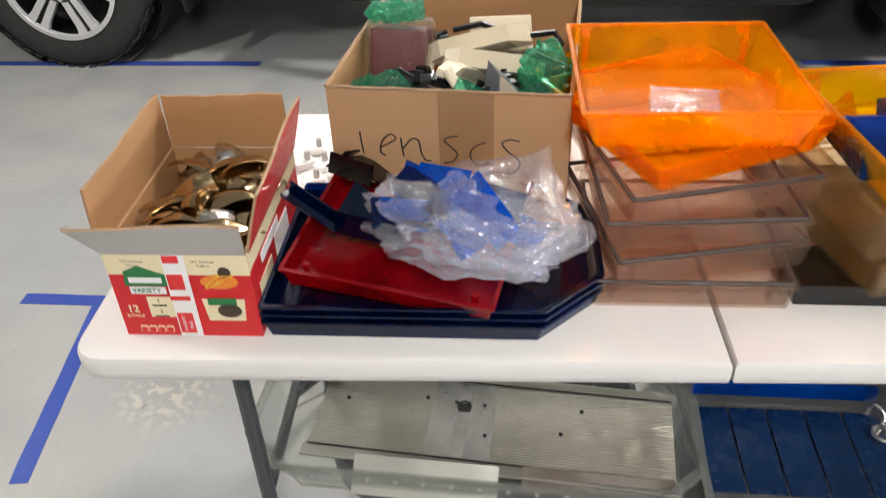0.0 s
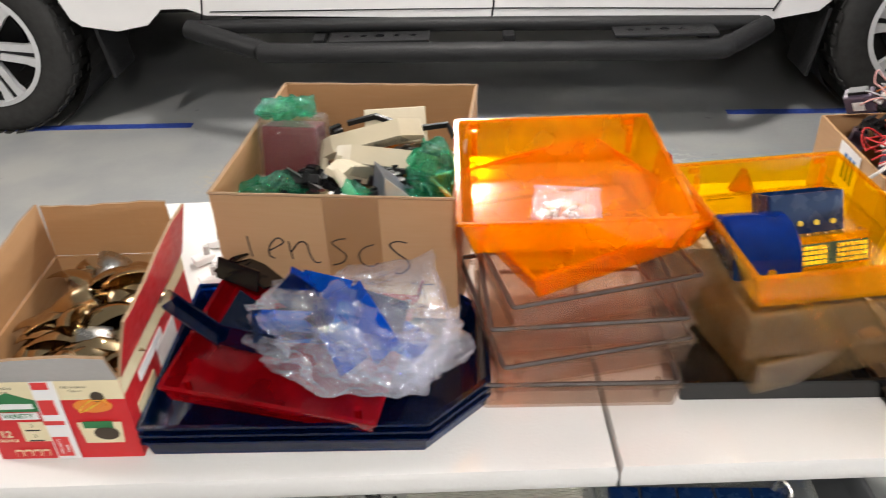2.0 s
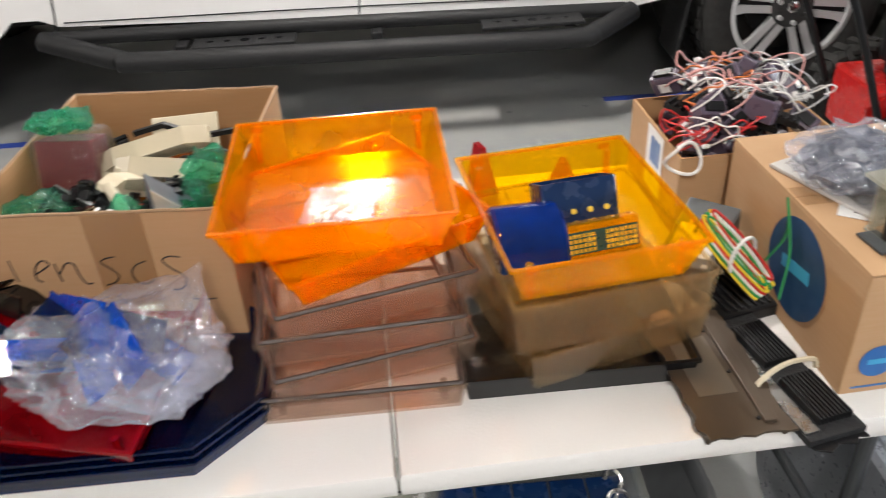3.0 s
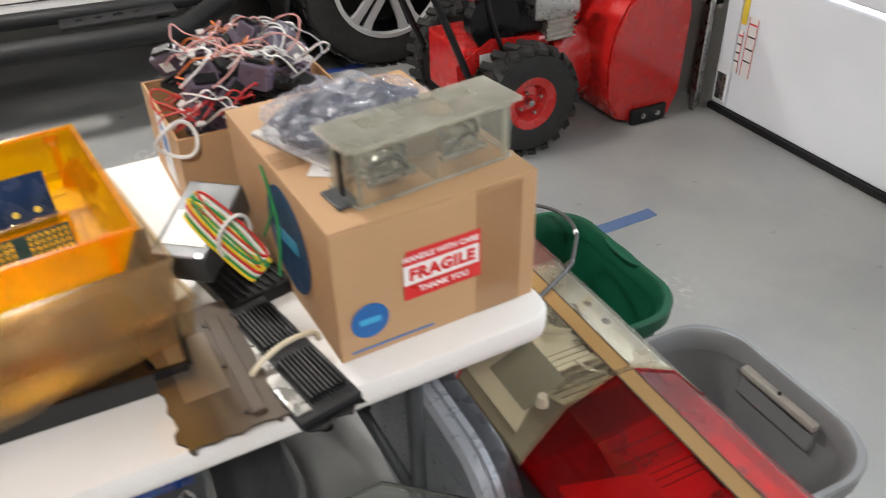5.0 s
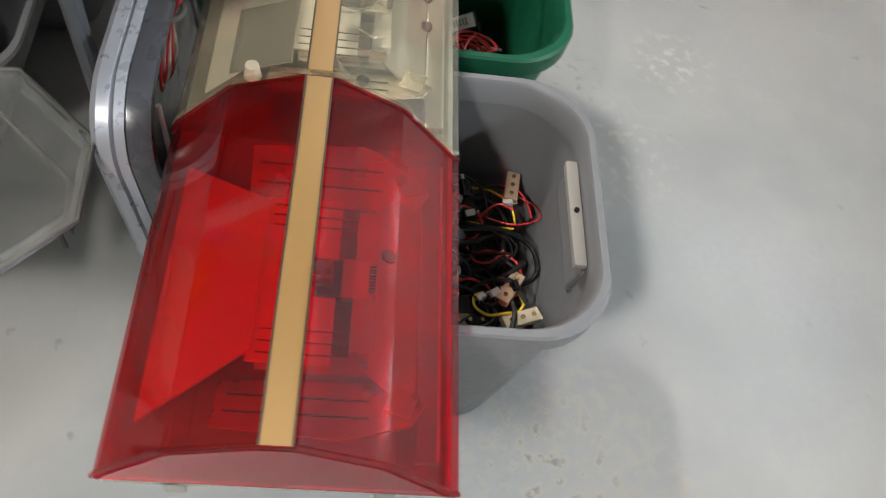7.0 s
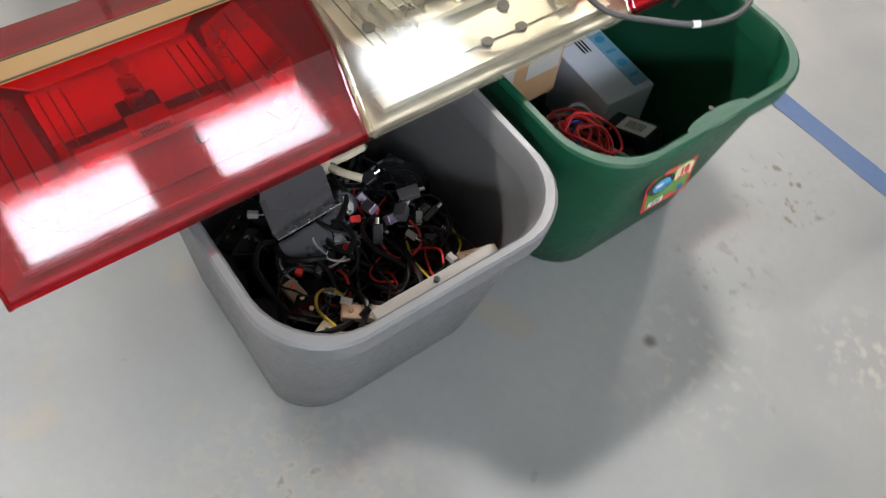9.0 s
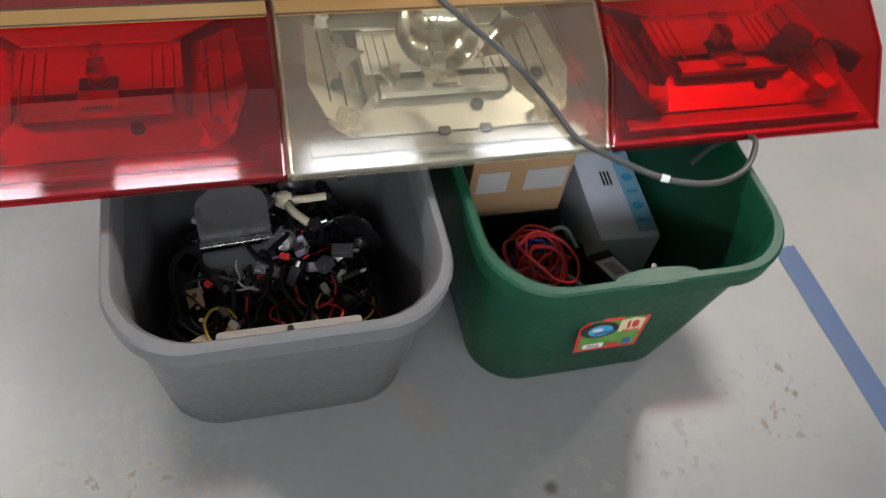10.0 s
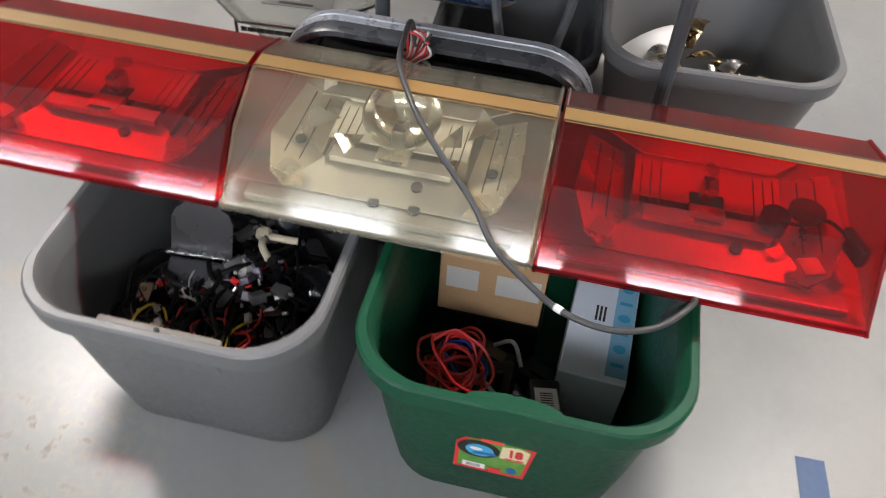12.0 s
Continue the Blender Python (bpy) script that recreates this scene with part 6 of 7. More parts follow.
    b = shell_piece(0.05, 2.2, 0.12, M_WHITE, None, pose(1.37, 0.69, 0.33, 30, 20, 40), "curved_shade", 0.4)
    tagged(b, "curved white metal lamp shade in the grey tote", "lamp shade")


under_table()


def leaning_panel():
    t = thing("speaker_lid", 1.745, 0.302, 0.002, 0, "black dished lid with a silver rim standing on edge", "lid", ry=-3.5)
    def ringx(w, h, r, x):
        return [(x, p, (q + 0.28) * 0.88) for p, q in outline(w, h, r, 7)]
    part("rim", loft([ringx(0.54, 0.54, 0.10, -0.032), ringx(0.56, 0.56, 0.11, -0.022), ringx(0.56, 0.56, 0.11, -0.006), ringx(0.548, 0.548, 0.105, -0.003), ringx(0.56, 0.56, 0.11, 0.0), ringx(0.556, 0.556, 0.11, 0.012),
                      ringx(0.53, 0.53, 0.1, 0.0135)], True, False), M_SILVER, t, "silver grey plastic rim", True)
    part("front_band", loft([ringx(0.53, 0.53, 0.1, 0.012), ringx(0.553, 0.553, 0.108, 0.0138), ringx(0.55, 0.55, 0.107, 0.036), ringx(0.542, 0.542, 0.103, 0.043), ringx(0.522, 0.522, 0.095, 0.044), ringx(0.518, 0.518, 0.095, 0.005)], False, False), M_BAND, t, "dark slate front band", True)
    part("dish", loft([ringx(0.516, 0.516, 0.095, 0.034), ringx(0.50, 0.50, 0.09, 0.03), ringx(0.46, 0.46, 0.10, 0.012), ringx(0.40, 0.40, 0.09, 0.0), ringx(0.3, 0.3, 0.07, -0.002)], False, True), M_BLACKG, t, smooth=True)
    part("wire_guard", tube([(0.040, -0.20, 0.12), (0.042, -0.225, 0.25), (0.040, -0.20, 0.44)], 0.004, 8, 5), M_HANDLE, t, "pale wire edge")


leaning_panel()


def hanging_wires():
    for k, col in enumerate(("red", "white", "red", "lightgrey", "red", "white", "grey")):
        o = 0.006 * k
        w = 0.004 * (k % 3)
        pts = [(1.802, 0.305 - o * 0.3, 0.525), (1.80 - w, 0.27 + o, 0.54), (1.775 - w, 0.262 + o * 0.8, 0.50), (1.748, 0.25 + o * 0.5, 0.452), (1.742 - w, 0.205 + o * 1.3, 0.43), (1.742, 0.172 + o * 1.2, 0.395), (1.744 + w, 0.195 + o * 1.5, 0.40), (1.748, 0.255 + o * 0.5, 0.446), (1.776 + w, 0.285 + o * 0.6, 0.49), (1.80, 0.30, 0.52)]
        tagged(part("hanging_wire", tube(pts, 0.0022, 6, 5), WIRE[col], smooth=True), f"{col} wire hanging in a tied bundle beside the light bar", "wire", "hanging wire bundle")
    bm = tube([(1.748 + 0.014 * math.cos(a), 0.268 + 0.026 * math.sin(a), 0.449 - 0.008 * math.sin(a)) for a in np.linspace(0, 6.28, 14)], 0.004, 6, 2)
    tagged(part("cable_tie", bm, WIRE["lightgrey"], smooth=True), "pale cable tie round hanging wires", "cable tie")


hanging_wires()


# ---- what lies in the totes ----
def junk_wire(cx, cy, cz, R, turns, col, r, rad=0.0025, flat=0.3):
    a0, el = r.uniform(0, 6.3), r.uniform(0.6, 1.4)
    pts = []
    n = int(7 * turns) + 4
    for i in range(n):
        a = a0 + 2 * math.pi * turns * i / (n - 1)
        rr = R * (1 + 0.25 * math.sin(1.7 * a + a0))
        pts.append((cx + rr * math.cos(a) * el, cy + rr * math.sin(a), cz + flat * R * math.sin(a * 1.3 + a0) + r.uniform(-0.004, 0.004)))
    return tube(pts, rad, 6, 4)


def grey_contents():
    r = random.Random(21)
    x0, y0 = GREY
    for k in range(56):
        x, y = x0 + r.uniform(-0.15, 0.17) * (0.62 + 0.38 * k / 56), y0 + r.uniform(-0.125, 0.125) * (0.62 + 0.38 * k / 56)
        z = 0.02 + 0.17 * k / 56
        t = thing("switch_module", x, y, z, r.uniform(0, 180), "dark electrical switch module jumbled in the tote", "module", "modules in the grey tote", rx=r.uniform(-35, 35), ry=r.uniform(-35, 35))
        m = r.choice([M_BLACKP, M_BLACKG, M_BLACKM, M_BLACKP, M_BLACKP])
        w, d, h = r.uniform(0.05, 0.1), r.uniform(0.04, 0.07), r.uniform(0.025, 0.045)
        part("case", rbox(w, d, h, 0, 0, 0, bevel=0.004), m, t)
        part("cover", rbox(w * 0.8, d * 0.8, 0.004, 0, 0, h, bevel=0.001), M_BLACKG, t)
        if k % 3 == 0:
            for j in range(4):
                part("terminal", cyl(0.004, 0.006, -w * 0.3 + j * w * 0.2, 0, h + 0.003, seg=8), M_STEEL if k % 2 else M_BRASS, t)
    # grey box with a steel edge
    t = thing("control_box", x0 + 0.035, y0 - 0.055, 0.185, 4, "slate grey control box with a bright metal edge", "control box", ry=26)
    slate = solid("slate_case", (0.035, 0.036, 0.042), 0.35, worn=(0.06, 0.06, 0.06))
    part("case", rbox(0.075, 0.105, 0.05, 0, 0, 0, bevel=0.005), slate, t)
    part("metal_edge", rbox(0.016, 0.108, 0.003, -0.042, 0, 0.062, bevel=0.0008, ry=-50), M_CHROME, t, "bright metal edge")
    part("back_plate", prism([(-0.052, 0), (0.052, 0), (0.052, 0.06), (0.045, 0.075), (0.03, 0.085), (0.03, 0.11), (-0.03, 0.11), (-0.03, 0.085), (-0.045, 0.075), (-0.052, 0.06)], 0.004, "y", 0.0), solid("slate_plate", (0.075, 0.072, 0.075), 0.3, 0.4, scale=14), t, "slate grey shaped back plate")
    for ob in t.children:
        if ob.name.startswith("back_plate"):
            ob.matrix_basis = pose(-0.046, 0, 0.05, -52, 0, 90)
    t = thing("terminal_block", x0 + 0.085, y0 - 0.08, 0.175, 6, "black terminal block with clear cover", "terminal block", ry=12)
    part("base", rbox(0.07, 0.10, 0.03, 0, 0, 0, bevel=0.003), M_BLACKP, t)
    part("cover", rbox(0.06, 0.09, 0.012, 0, 0, 0.03, bevel=0.002), M_COVER, t)
    for j in range(6):
        part("terminal", cyl(0.004, 0.005, 0, -0.038 + 0.015 * j, 0.031, seg=8), M_STEEL, t)
    # motors and ivory levers
    for px, py, pz, a in ((-0.10, -0.02, 0.20, 30), (-0.10, 0.06, 0.19, -40), (-0.04, 0.02, 0.19, 80)):
        t = thing("small_motor", x0 + px, y0 + py, pz, a, "small dark motor with a grey cap", "motor", "small motors in the tote", rx=55)
        part("can", cyl(0.022, 0.06, 0, 0, 0, seg=20), solid("slate_motor", (0.04, 0.045, 0.055), 0.35), t, smooth=True)
        part("cap", cyl(0.016, 0.014, 0, 0, 0.06, seg=18, r2=0.012), M_HANDLE, t, smooth=True)
        part("shaft", cyl(0.004, 0.014, 0, 0, 0.074, seg=10), M_CHROME, t)
    for px, py, a in ((-0.03, 0.035, 20), (-0.055, 0.055, 75)):
        t = thing("switch_lever", x0 + px, y0 + py, 0.24, a, "ivory plastic switch lever with a round knob", "switch lever", "ivory levers", rx=15)
        part("arm", tube([(-0.03, 0, 0), (0, 0, 0.012), (0.03, 0.01, 0.008)], 0.0065, 10, 4), M_IVORY, t, smooth=True)
        part("knob", lathe([(0.001, -0.014), (0.012, -0.01), (0.016, 0.0), (0.012, 0.01), (0.001, 0.014)], 16), M_IVORY, t, smooth=True)
        for ob in t.children:
            if ob.name.startswith("knob"):
                ob.location.x = -0.035
    # speaker
    t = thing("horn_speaker", x0 - 0.02, y0 + 0.105, 0.13, 0, "dark round speaker cone in a torn bag", "speaker", rx=-20, ry=35)
    part("cone", lathe([(0.02, 0.0), (0.03, 0.01), (0.05, 0.03), (0.062, 0.036), (0.066, 0.03), (0.052, 0.018), (0.03, 0.0), (0.02, -0.01)], 30, None, "z"), solid("dark_cone", (0.035, 0.035, 0.04), 0.4), t, smooth=True)
    part("white_trim", tube([(0.064 * math.cos(a), 0.064 * math.sin(a), 0.038) for a in np.linspace(2.4, 5.0, 12)], 0.0025, 6, 3), M_WHITE, t, "white edge trim", True)
    part("torn_film", blob(0.06, 0.05, 0.03, 4, 0.03, 20, 9), clear("smoky_film", (0.5, 0.5, 0.5), 0.3, (0.08, 0.08, 0.09), 0.12, 1.5, 14, 0.8, 30), t, smooth=True)
    cols = ("black", "black", "black", "red", "black", "black", "black", "lightgrey", "black", "white", "black", "black", "red", "black", "black", "black", "black", "grey", "black", "black", "black", "black", "yellow")
    for k in range(60):
        col = cols[k % len(cols)]
        cx, cy = x0 + 0.13 + r.uniform(-0.10, 0.04), y0 + r.uniform(-0.12, 0.11)
        if k % 4 == 0:
            cx -= 0.14
        bm = junk_wire(cx, cy, 0.205 + 0.028 * k / 60, r.uniform(0.02, 0.052), r.uniform(0.6, 1.5), col, r, r.choice([0.0016, 0.0022, 0.0042 if col == "black" else 0.0018]))
        tagged(part("loose_wire", bm, WIRE[col], smooth=True), f"curled {col} wire on top of the tote's jumble", "wire", "wires in the grey tote")
    silver = solid("tarnished_silver", (0.17, 0.165, 0.17), 0.35, 0.7, worn=(0.12, 0.11, 0.11), scale=30)
    for k in range(26):
        w, d, h = r.uniform(0.016, 0.038), r.uniform(0.010, 0.022), r.uniform(0.008, 0.018)
        t = thing("relay_part", x0 + r.uniform(-0.15, 0.12), y0 + r.uniform(-0.06, 0.14), 0.222 + r.uniform(0, 0.022), r.uniform(0, 180), "small grey metal relay part on the jumble", "relay part", "grey parts on the jumble", rx=r.uniform(-50, 50), ry=r.uniform(-40, 40))
        part("case", rbox(w, d, h, 0, 0, 0, bevel=0.002), r.choice([silver, M_BLACKG, M_BLACKP, silver, M_MODULE]), t)
        part("lug", cyl(0.003, 0.012, w * 0.4, 0, h * 0.5, ry=90, seg=8), M_STEEL, t)
    for k, (px, py, a) in enumerate(((0.19, -0.11, 25), (0.175, -0.06, 60), (0.11, -0.12, 10), (0.185, 0.13, 80))):
        t = thing("terminal_strip", x0 + px, y0 + py, 0.215, a, "tan plastic terminal strip with screws", "terminal strip", "tan terminal strips", ry=10)
        part("strip", rbox(0.065, 0.022, 0.012, 0, 0, 0, bevel=0.002), M_WOOD if k else M_IVORY, t)
        for j in range(3):
            part("screw", cyl(0.0035, 0.003, -0.02 + 0.02 * j, 0, 0.012, seg=8), M_BRASS, t)
    for k in range(22):
        t = thing("plug_connector", x0 + r.uniform(-0.12, 0.18), y0 + r.uniform(-0.12, 0.1), 0.225 + r.uniform(0, 0.01), r.uniform(0, 180), "small pale plug connector on a wire end", "connector", "plug connectors", rx=r.uniform(-30, 30))
        part("body", rbox(0.016, 0.01, 0.009, 0, 0, 0, bevel=0.0015), r.choice([M_WHITE, M_HANDLE, M_REDP, M_BLACKG, M_STEEL]), t)
        part("pin", cyl(0.0015, 0.008, 0.008, 0, 0.004, ry=90, seg=6), M_STEEL, t)


def green_contents():
    x0, y0 = GREEN
    t = thing("cardboard_box", 1.935, 0.475, 0.137, 0, "brown cardboard box printed handle with care", "cardboard box")
    part("body", rbox(0.17, 0.18, 0.142, 0, 0, 0, bevel=0.003), M_CARD, t)
    part("lid_flap", rbox(0.085, 0.181, 0.003, 0.043, 0, 0.143, bevel=0.001), M_CARD, t)
    words("HANDLE WITH CARE", 0.0145, M_REDP, t, pose(0.055, 0, 0.1466, 0, 0, 90))
    for yy, w in ((-0.05, 0.055), (0.045, 0.075)):
        patch("paper_label", rect(w, 0.05), M_GREYCARD, t, face_right(0.0856, yy, 0.09))
    under = thing("black_case", 1.935, 0.485, 0.02, 0, "black plastic case under the cardboard box", "case")
    part("case", rbox(0.15, 0.17, 0.10, 0, 0, 0, bevel=0.006), M_BLACKP, under)
    part("case_lid", rbox(0.152, 0.172, 0.016, 0, 0, 0.1005, bevel=0.004), M_BLACKP, under)
    t = thing("white_box", 2.085, 0.664, 0.02, -4, "white product box with blue side lettering marks", "box", ry=-90)
    t.matrix_world = pose(2.118, 0.666, 0.02, 0, 0, -3) @ pose(0, 0, 0.0655, 0, -90, 0)
    w, d, h = 0.145, 0.112, 0.255
    part("carton", rbox(w, d, h, 0, 0, 0, bevel=0.003), solid("bluish_white_card", (0.76, 0.79, 0.88), 0.5, scale=60, bumps=0.04), t)
    c = patch("blue_side", rect(0.035, h * 0.9), solid("pale_blue_print", (0.25, 0.5, 0.68), 0.4, bumps=0), t, face_right(w / 2 + 0.0004, d / 2 - 0.02, h / 2))
    for k in range(6):
        patch("blue_shape", disc(0.011, 14, ry=0.009) if k % 2 else rect(0.022, 0.007), M_CYANP, c, pose(0.0, -0.09 + 0.034 * k, 0.0008), 0.0004)
    for k in range(3):
        patch("print_bar", rect(0.004, 0.034), M_INK, t, face_right(w / 2 + 0.0006, -0.012 + 0.007 * k, h * 0.55), 0.0003)
    r = random.Random(31)
    # black parts at the bottom
    for k in range(14):
        t = thing("black_module", x0 + r.uniform(-0.02, 0.17), y0 + r.uniform(-0.12, 0.08), 0.02 + 0.008 * k, r.uniform(0, 180), "black plastic module at the bottom of the green tote", "module", "modules in the green tote", rx=r.uniform(-20, 20), ry=r.uniform(-20, 20))
        part("case", rbox(r.uniform(0.06, 0.11), r.uniform(0.04, 0.06), 0.03, 0, 0, 0, bevel=0.004), r.choice([M_BLACKP, M_BLACKM]), t)
        part("cover", rbox(0.04, 0.03, 0.004, 0, 0, 0.03, bevel=0.001), M_BLACKG, t)
    for k in range(11):
        bm = junk_wire(x0 + 0.12 + r.uniform(-0.02, 0.03), y0 - 0.105 + r.uniform(-0.015, 0.02), 0.20 + 0.006 * k, r.uniform(0.026, 0.048), r.uniform(0.9, 1.7), "red", r, 0.0024, 0.5)
        col = "red" if k != 5 else "blue"
        tagged(part("loose_wire", bm, WIRE[col], smooth=True), f"looped {col} wire in the green tote", "wire", "wires in the green tote")
    for k, pts in enumerate([[(2.16, 0.47, 0.17), (2.2, 0.51, 0.19), (2.24, 0.55, 0.17), (2.28, 0.57, 0.15)], [(2.10, 0.5, 0.17), (2.11, 0.53, 0.2), (2.14, 0.55, 0.18)]]):
        tagged(part("loose_wire", tube(pts, 0.0035, 7, 6), WIRE["lightgrey"], smooth=True), "grey lead lying in the green tote", "wire", "wires in the green tote")
    t = thing("relay_box", 2.20, 0.60, 0.13, 10, "dark relay box with a white barcode label", "relay", ry=-20)
    part("case", rbox(0.09, 0.05, 0.05, 0, 0, 0, bevel=0.004), M_BLACKP, t)
    part("label", rbox(0.06, 0.036, 0.001, 0.01, 0, 0.0502, bevel=0), M_WHITE, t)
    for k in range(6):
        patch("print_bar", rect(0.0025, 0.02), M_INK, t, pose(-0.006 + 0.006 * k, 0.0, 0.0514), 0.0003)
    # label on the outside
    face = face_right(0.2530, -0.012, 0.213) @ pose(0, 0, 0, -8.5) @ Matrix.Diagonal((0.92, 0.85, 1, 1))
    lab = patch("tote_label", [(-0.062, -0.045), (0.05, -0.045), (0.062, 0.035), (0.04, 0.045), (-0.045, 0.04), (-0.062, 0.02)], M_REDP, green_tote, face, label="printed red, green and blue capacity label")
    field = solid("grass_print", (0.06, 0.22, 0.03), 0.4, worn=(0.3, 0.5, 0.12), scale=160, big=40, bumps=0)
    patch("label_field", [(-0.056, -0.038), (0.045, -0.038), (0.055, 0.03), (0.036, 0.038), (-0.042, 0.034), (-0.055, 0.018)], field, lab, pose(0, 0, 0.0009), 0.0004)
    patch("pale_field", [(0.008, 0.0), (0.05, -0.002), (0.053, 0.028), (0.036, 0.034), (0.01, 0.03)], M_CREAM, lab, pose(0, 0, 0.0013), 0.0003)
    patch("dark_ellipse", disc(0.034, 26, ry=0.021), M_INK, lab, pose(-0.026, 0.012, 0.0014), 0.0004)
    patch("globe_shape", disc(0.022, 24, ry=0.0145), M_CYANP, lab, pose(-0.024, 0.010, 0.0019), 0.0004)
    patch("globe_cloud", disc(0.010, 18, ry=0.004), M_WHITE, lab, pose(-0.030, 0.013, 0.0024), 0.0003)
    patch("globe_bar", rect(0.036, 0.006), M_BLUEP, lab, pose(-0.016, 0.004, 0.0024, 0, 0, 6), 0.0003)
    patch("price_sticker", rect(0.036, 0.016), solid("orange_sticker", (0.75, 0.06, 0.035), 0.4, bumps=0), lab, pose(-0.006, 0.042, 0.0022), 0.0004)
    words("18", 0.024, M_REDP, lab, pose(0.031, 0.016, 0.002), bold=0.0012)
    words("GALLON", 0.0075, M_REDP, lab, pose(0.031, 0.001, 0.002), bold=0.0003)
    patch("barcode_field", rect(0.036, 0.012), M_WHITE, lab, pose(-0.03, -0.031, 0.0019), 0.0004)
    for k in range(7):
        patch("print_bar", rect(0.0016, 0.007), M_INK, lab, pose(-0.04 + 0.0032 * k, -0.031, 0.0024), 0.0003)
    patch("red_tag", rect(0.02, 0.008), M_REDP, lab, pose(0.004, -0.033, 0.0019), 0.0004)
    patch("recycle_shape", disc(0.008, 12), M_BLUEP, lab, pose(0.03, -0.028, 0.0019), 0.0004)


grey_contents()
green_contents()


# ---- the truck ----
HX = (-1.44, 2.69)
TY = 2.73


def wheel(parent, x, y, z, R=0.405, rim=0.262, width=0.27):
    w = new("wheel")
    w.parent, w.location, w.empty_display_size = parent, (x, y, z), 0.05
    prof = [(rim, 0.012), (rim + 0.02, 0.004), (R - 0.07, -0.004), (R - 0.03, 0.006), (R - 0.008, 0.022), (R, 0.04), (R, width - 0.04), (R - 0.03, width), (rim, width - 0.01)]
    ty = part("tyre", lathe(prof, 64), M_RUBBER, w, smooth=True)
    tread = bmesh.new()
    for k in range(48):
        a = 2 * math.pi * k / 48
        for yy, ww in ((0.035, 0.05), (0.115, 0.06), (0.20, 0.05)):
            bm2 = rbox(0.036, ww, 0.0065, 0, 0, 0, bevel=0.0)
            bmesh.ops.transform(bm2, matrix=pose((R - 0.003) * math.sin(a), yy + ww * 0.2 * math.sin(k), (R - 0.003) * math.cos(a), 0, math.degrees(a), 12 * (1 if k % 2 else -1)), verts=bm2.verts)
            me = bpy.data.meshes.new("tmp")
            bm2.to_mesh(me)
            tread.from_mesh(me)
            bpy.data.meshes.remove(me)
            bm2.free()
    part("tread", tread, M_RUBBER, ty)
    rm = part("rim", lathe([(rim + 0.006, 0.004), (rim + 0.008, 0.0), (rim - 0.012, -0.004), (rim - 0.016, 0.008), (rim - 0.017, 0.02)], 64), M_ALLOY, w, "machined alloy rim", True)
    part("barrel", lathe([(rim - 0.017, 0.02), (rim - 0.025, 0.10), (rim - 0.03, width - 0.03)], 48), M_BLACKP, rm, "dark wheel barrel", True)
    part("brake_disc", lathe([(0.02, 0.10), (0.17, 0.10), (0.17, 0.115), (0.02, 0.115)], 40), M_BLACKM, rm)
    part("barrel_back", cyl(rim - 0.03, 0.01, 0, 0.14, 0, rx=-90, seg=40), M_UNDER, rm)
    for k in range(6):
        a = 60 * k + 8
        for s in (-1, 1):
            poly = [(0.062, s * 0.007), (rim - 0.008, s * 0.013), (rim - 0.008, s * 0.060), (rim - 0.06, s * 0.044), (0.085, s * 0.038), (0.066, s * 0.032)]
            bm = prism([(p, q) for p, q in poly], 0.028, "y", 0.004)
            bmesh.ops.rotate(bm, cent=(0, 0, 0), matrix=Euler((0, radians(a), 0)).to_matrix(), verts=bm.verts)
            part("spoke", bm, M_ALLOY, rm, "machined twin spoke")
        bm = prism([(0.07, -0.008), (rim - 0.02, -0.014), (rim - 0.01, 0), (rim - 0.02, 0.014), (0.07, 0.008)], 0.012, "y", 0.018)
        bmesh.ops.rotate(bm, cent=(0, 0, 0), matrix=Euler((0, radians(a), 0)).to_matrix(), verts=bm.verts)
        part("spoke_insert", bm, M_BLACKP, rm, "black spoke insert")
        b = radians(a + 30)
        part("lug_nut", cyl(0.0115, 0.02, 0.07 * math.cos(b), 0.0, 0.07 * math.sin(b), rx=90, seg=6), M_ALLOY, rm)
    part("hub", lathe([(0.001, -0.004), (0.05, -0.004), (0.092, 0.004), (0.095, 0.03), (0.02, 0.03)], 36), solid("hub_dark", (0.05, 0.05, 0.05), 0.35), rm, smooth=True)
    part("hub_badge", lathe([(0.001, -0.012), (0.02, -0.011), (0.026, -0.006), (0.026, 0.0)], 24), M_CHROME, rm, "plain chrome badge", True)


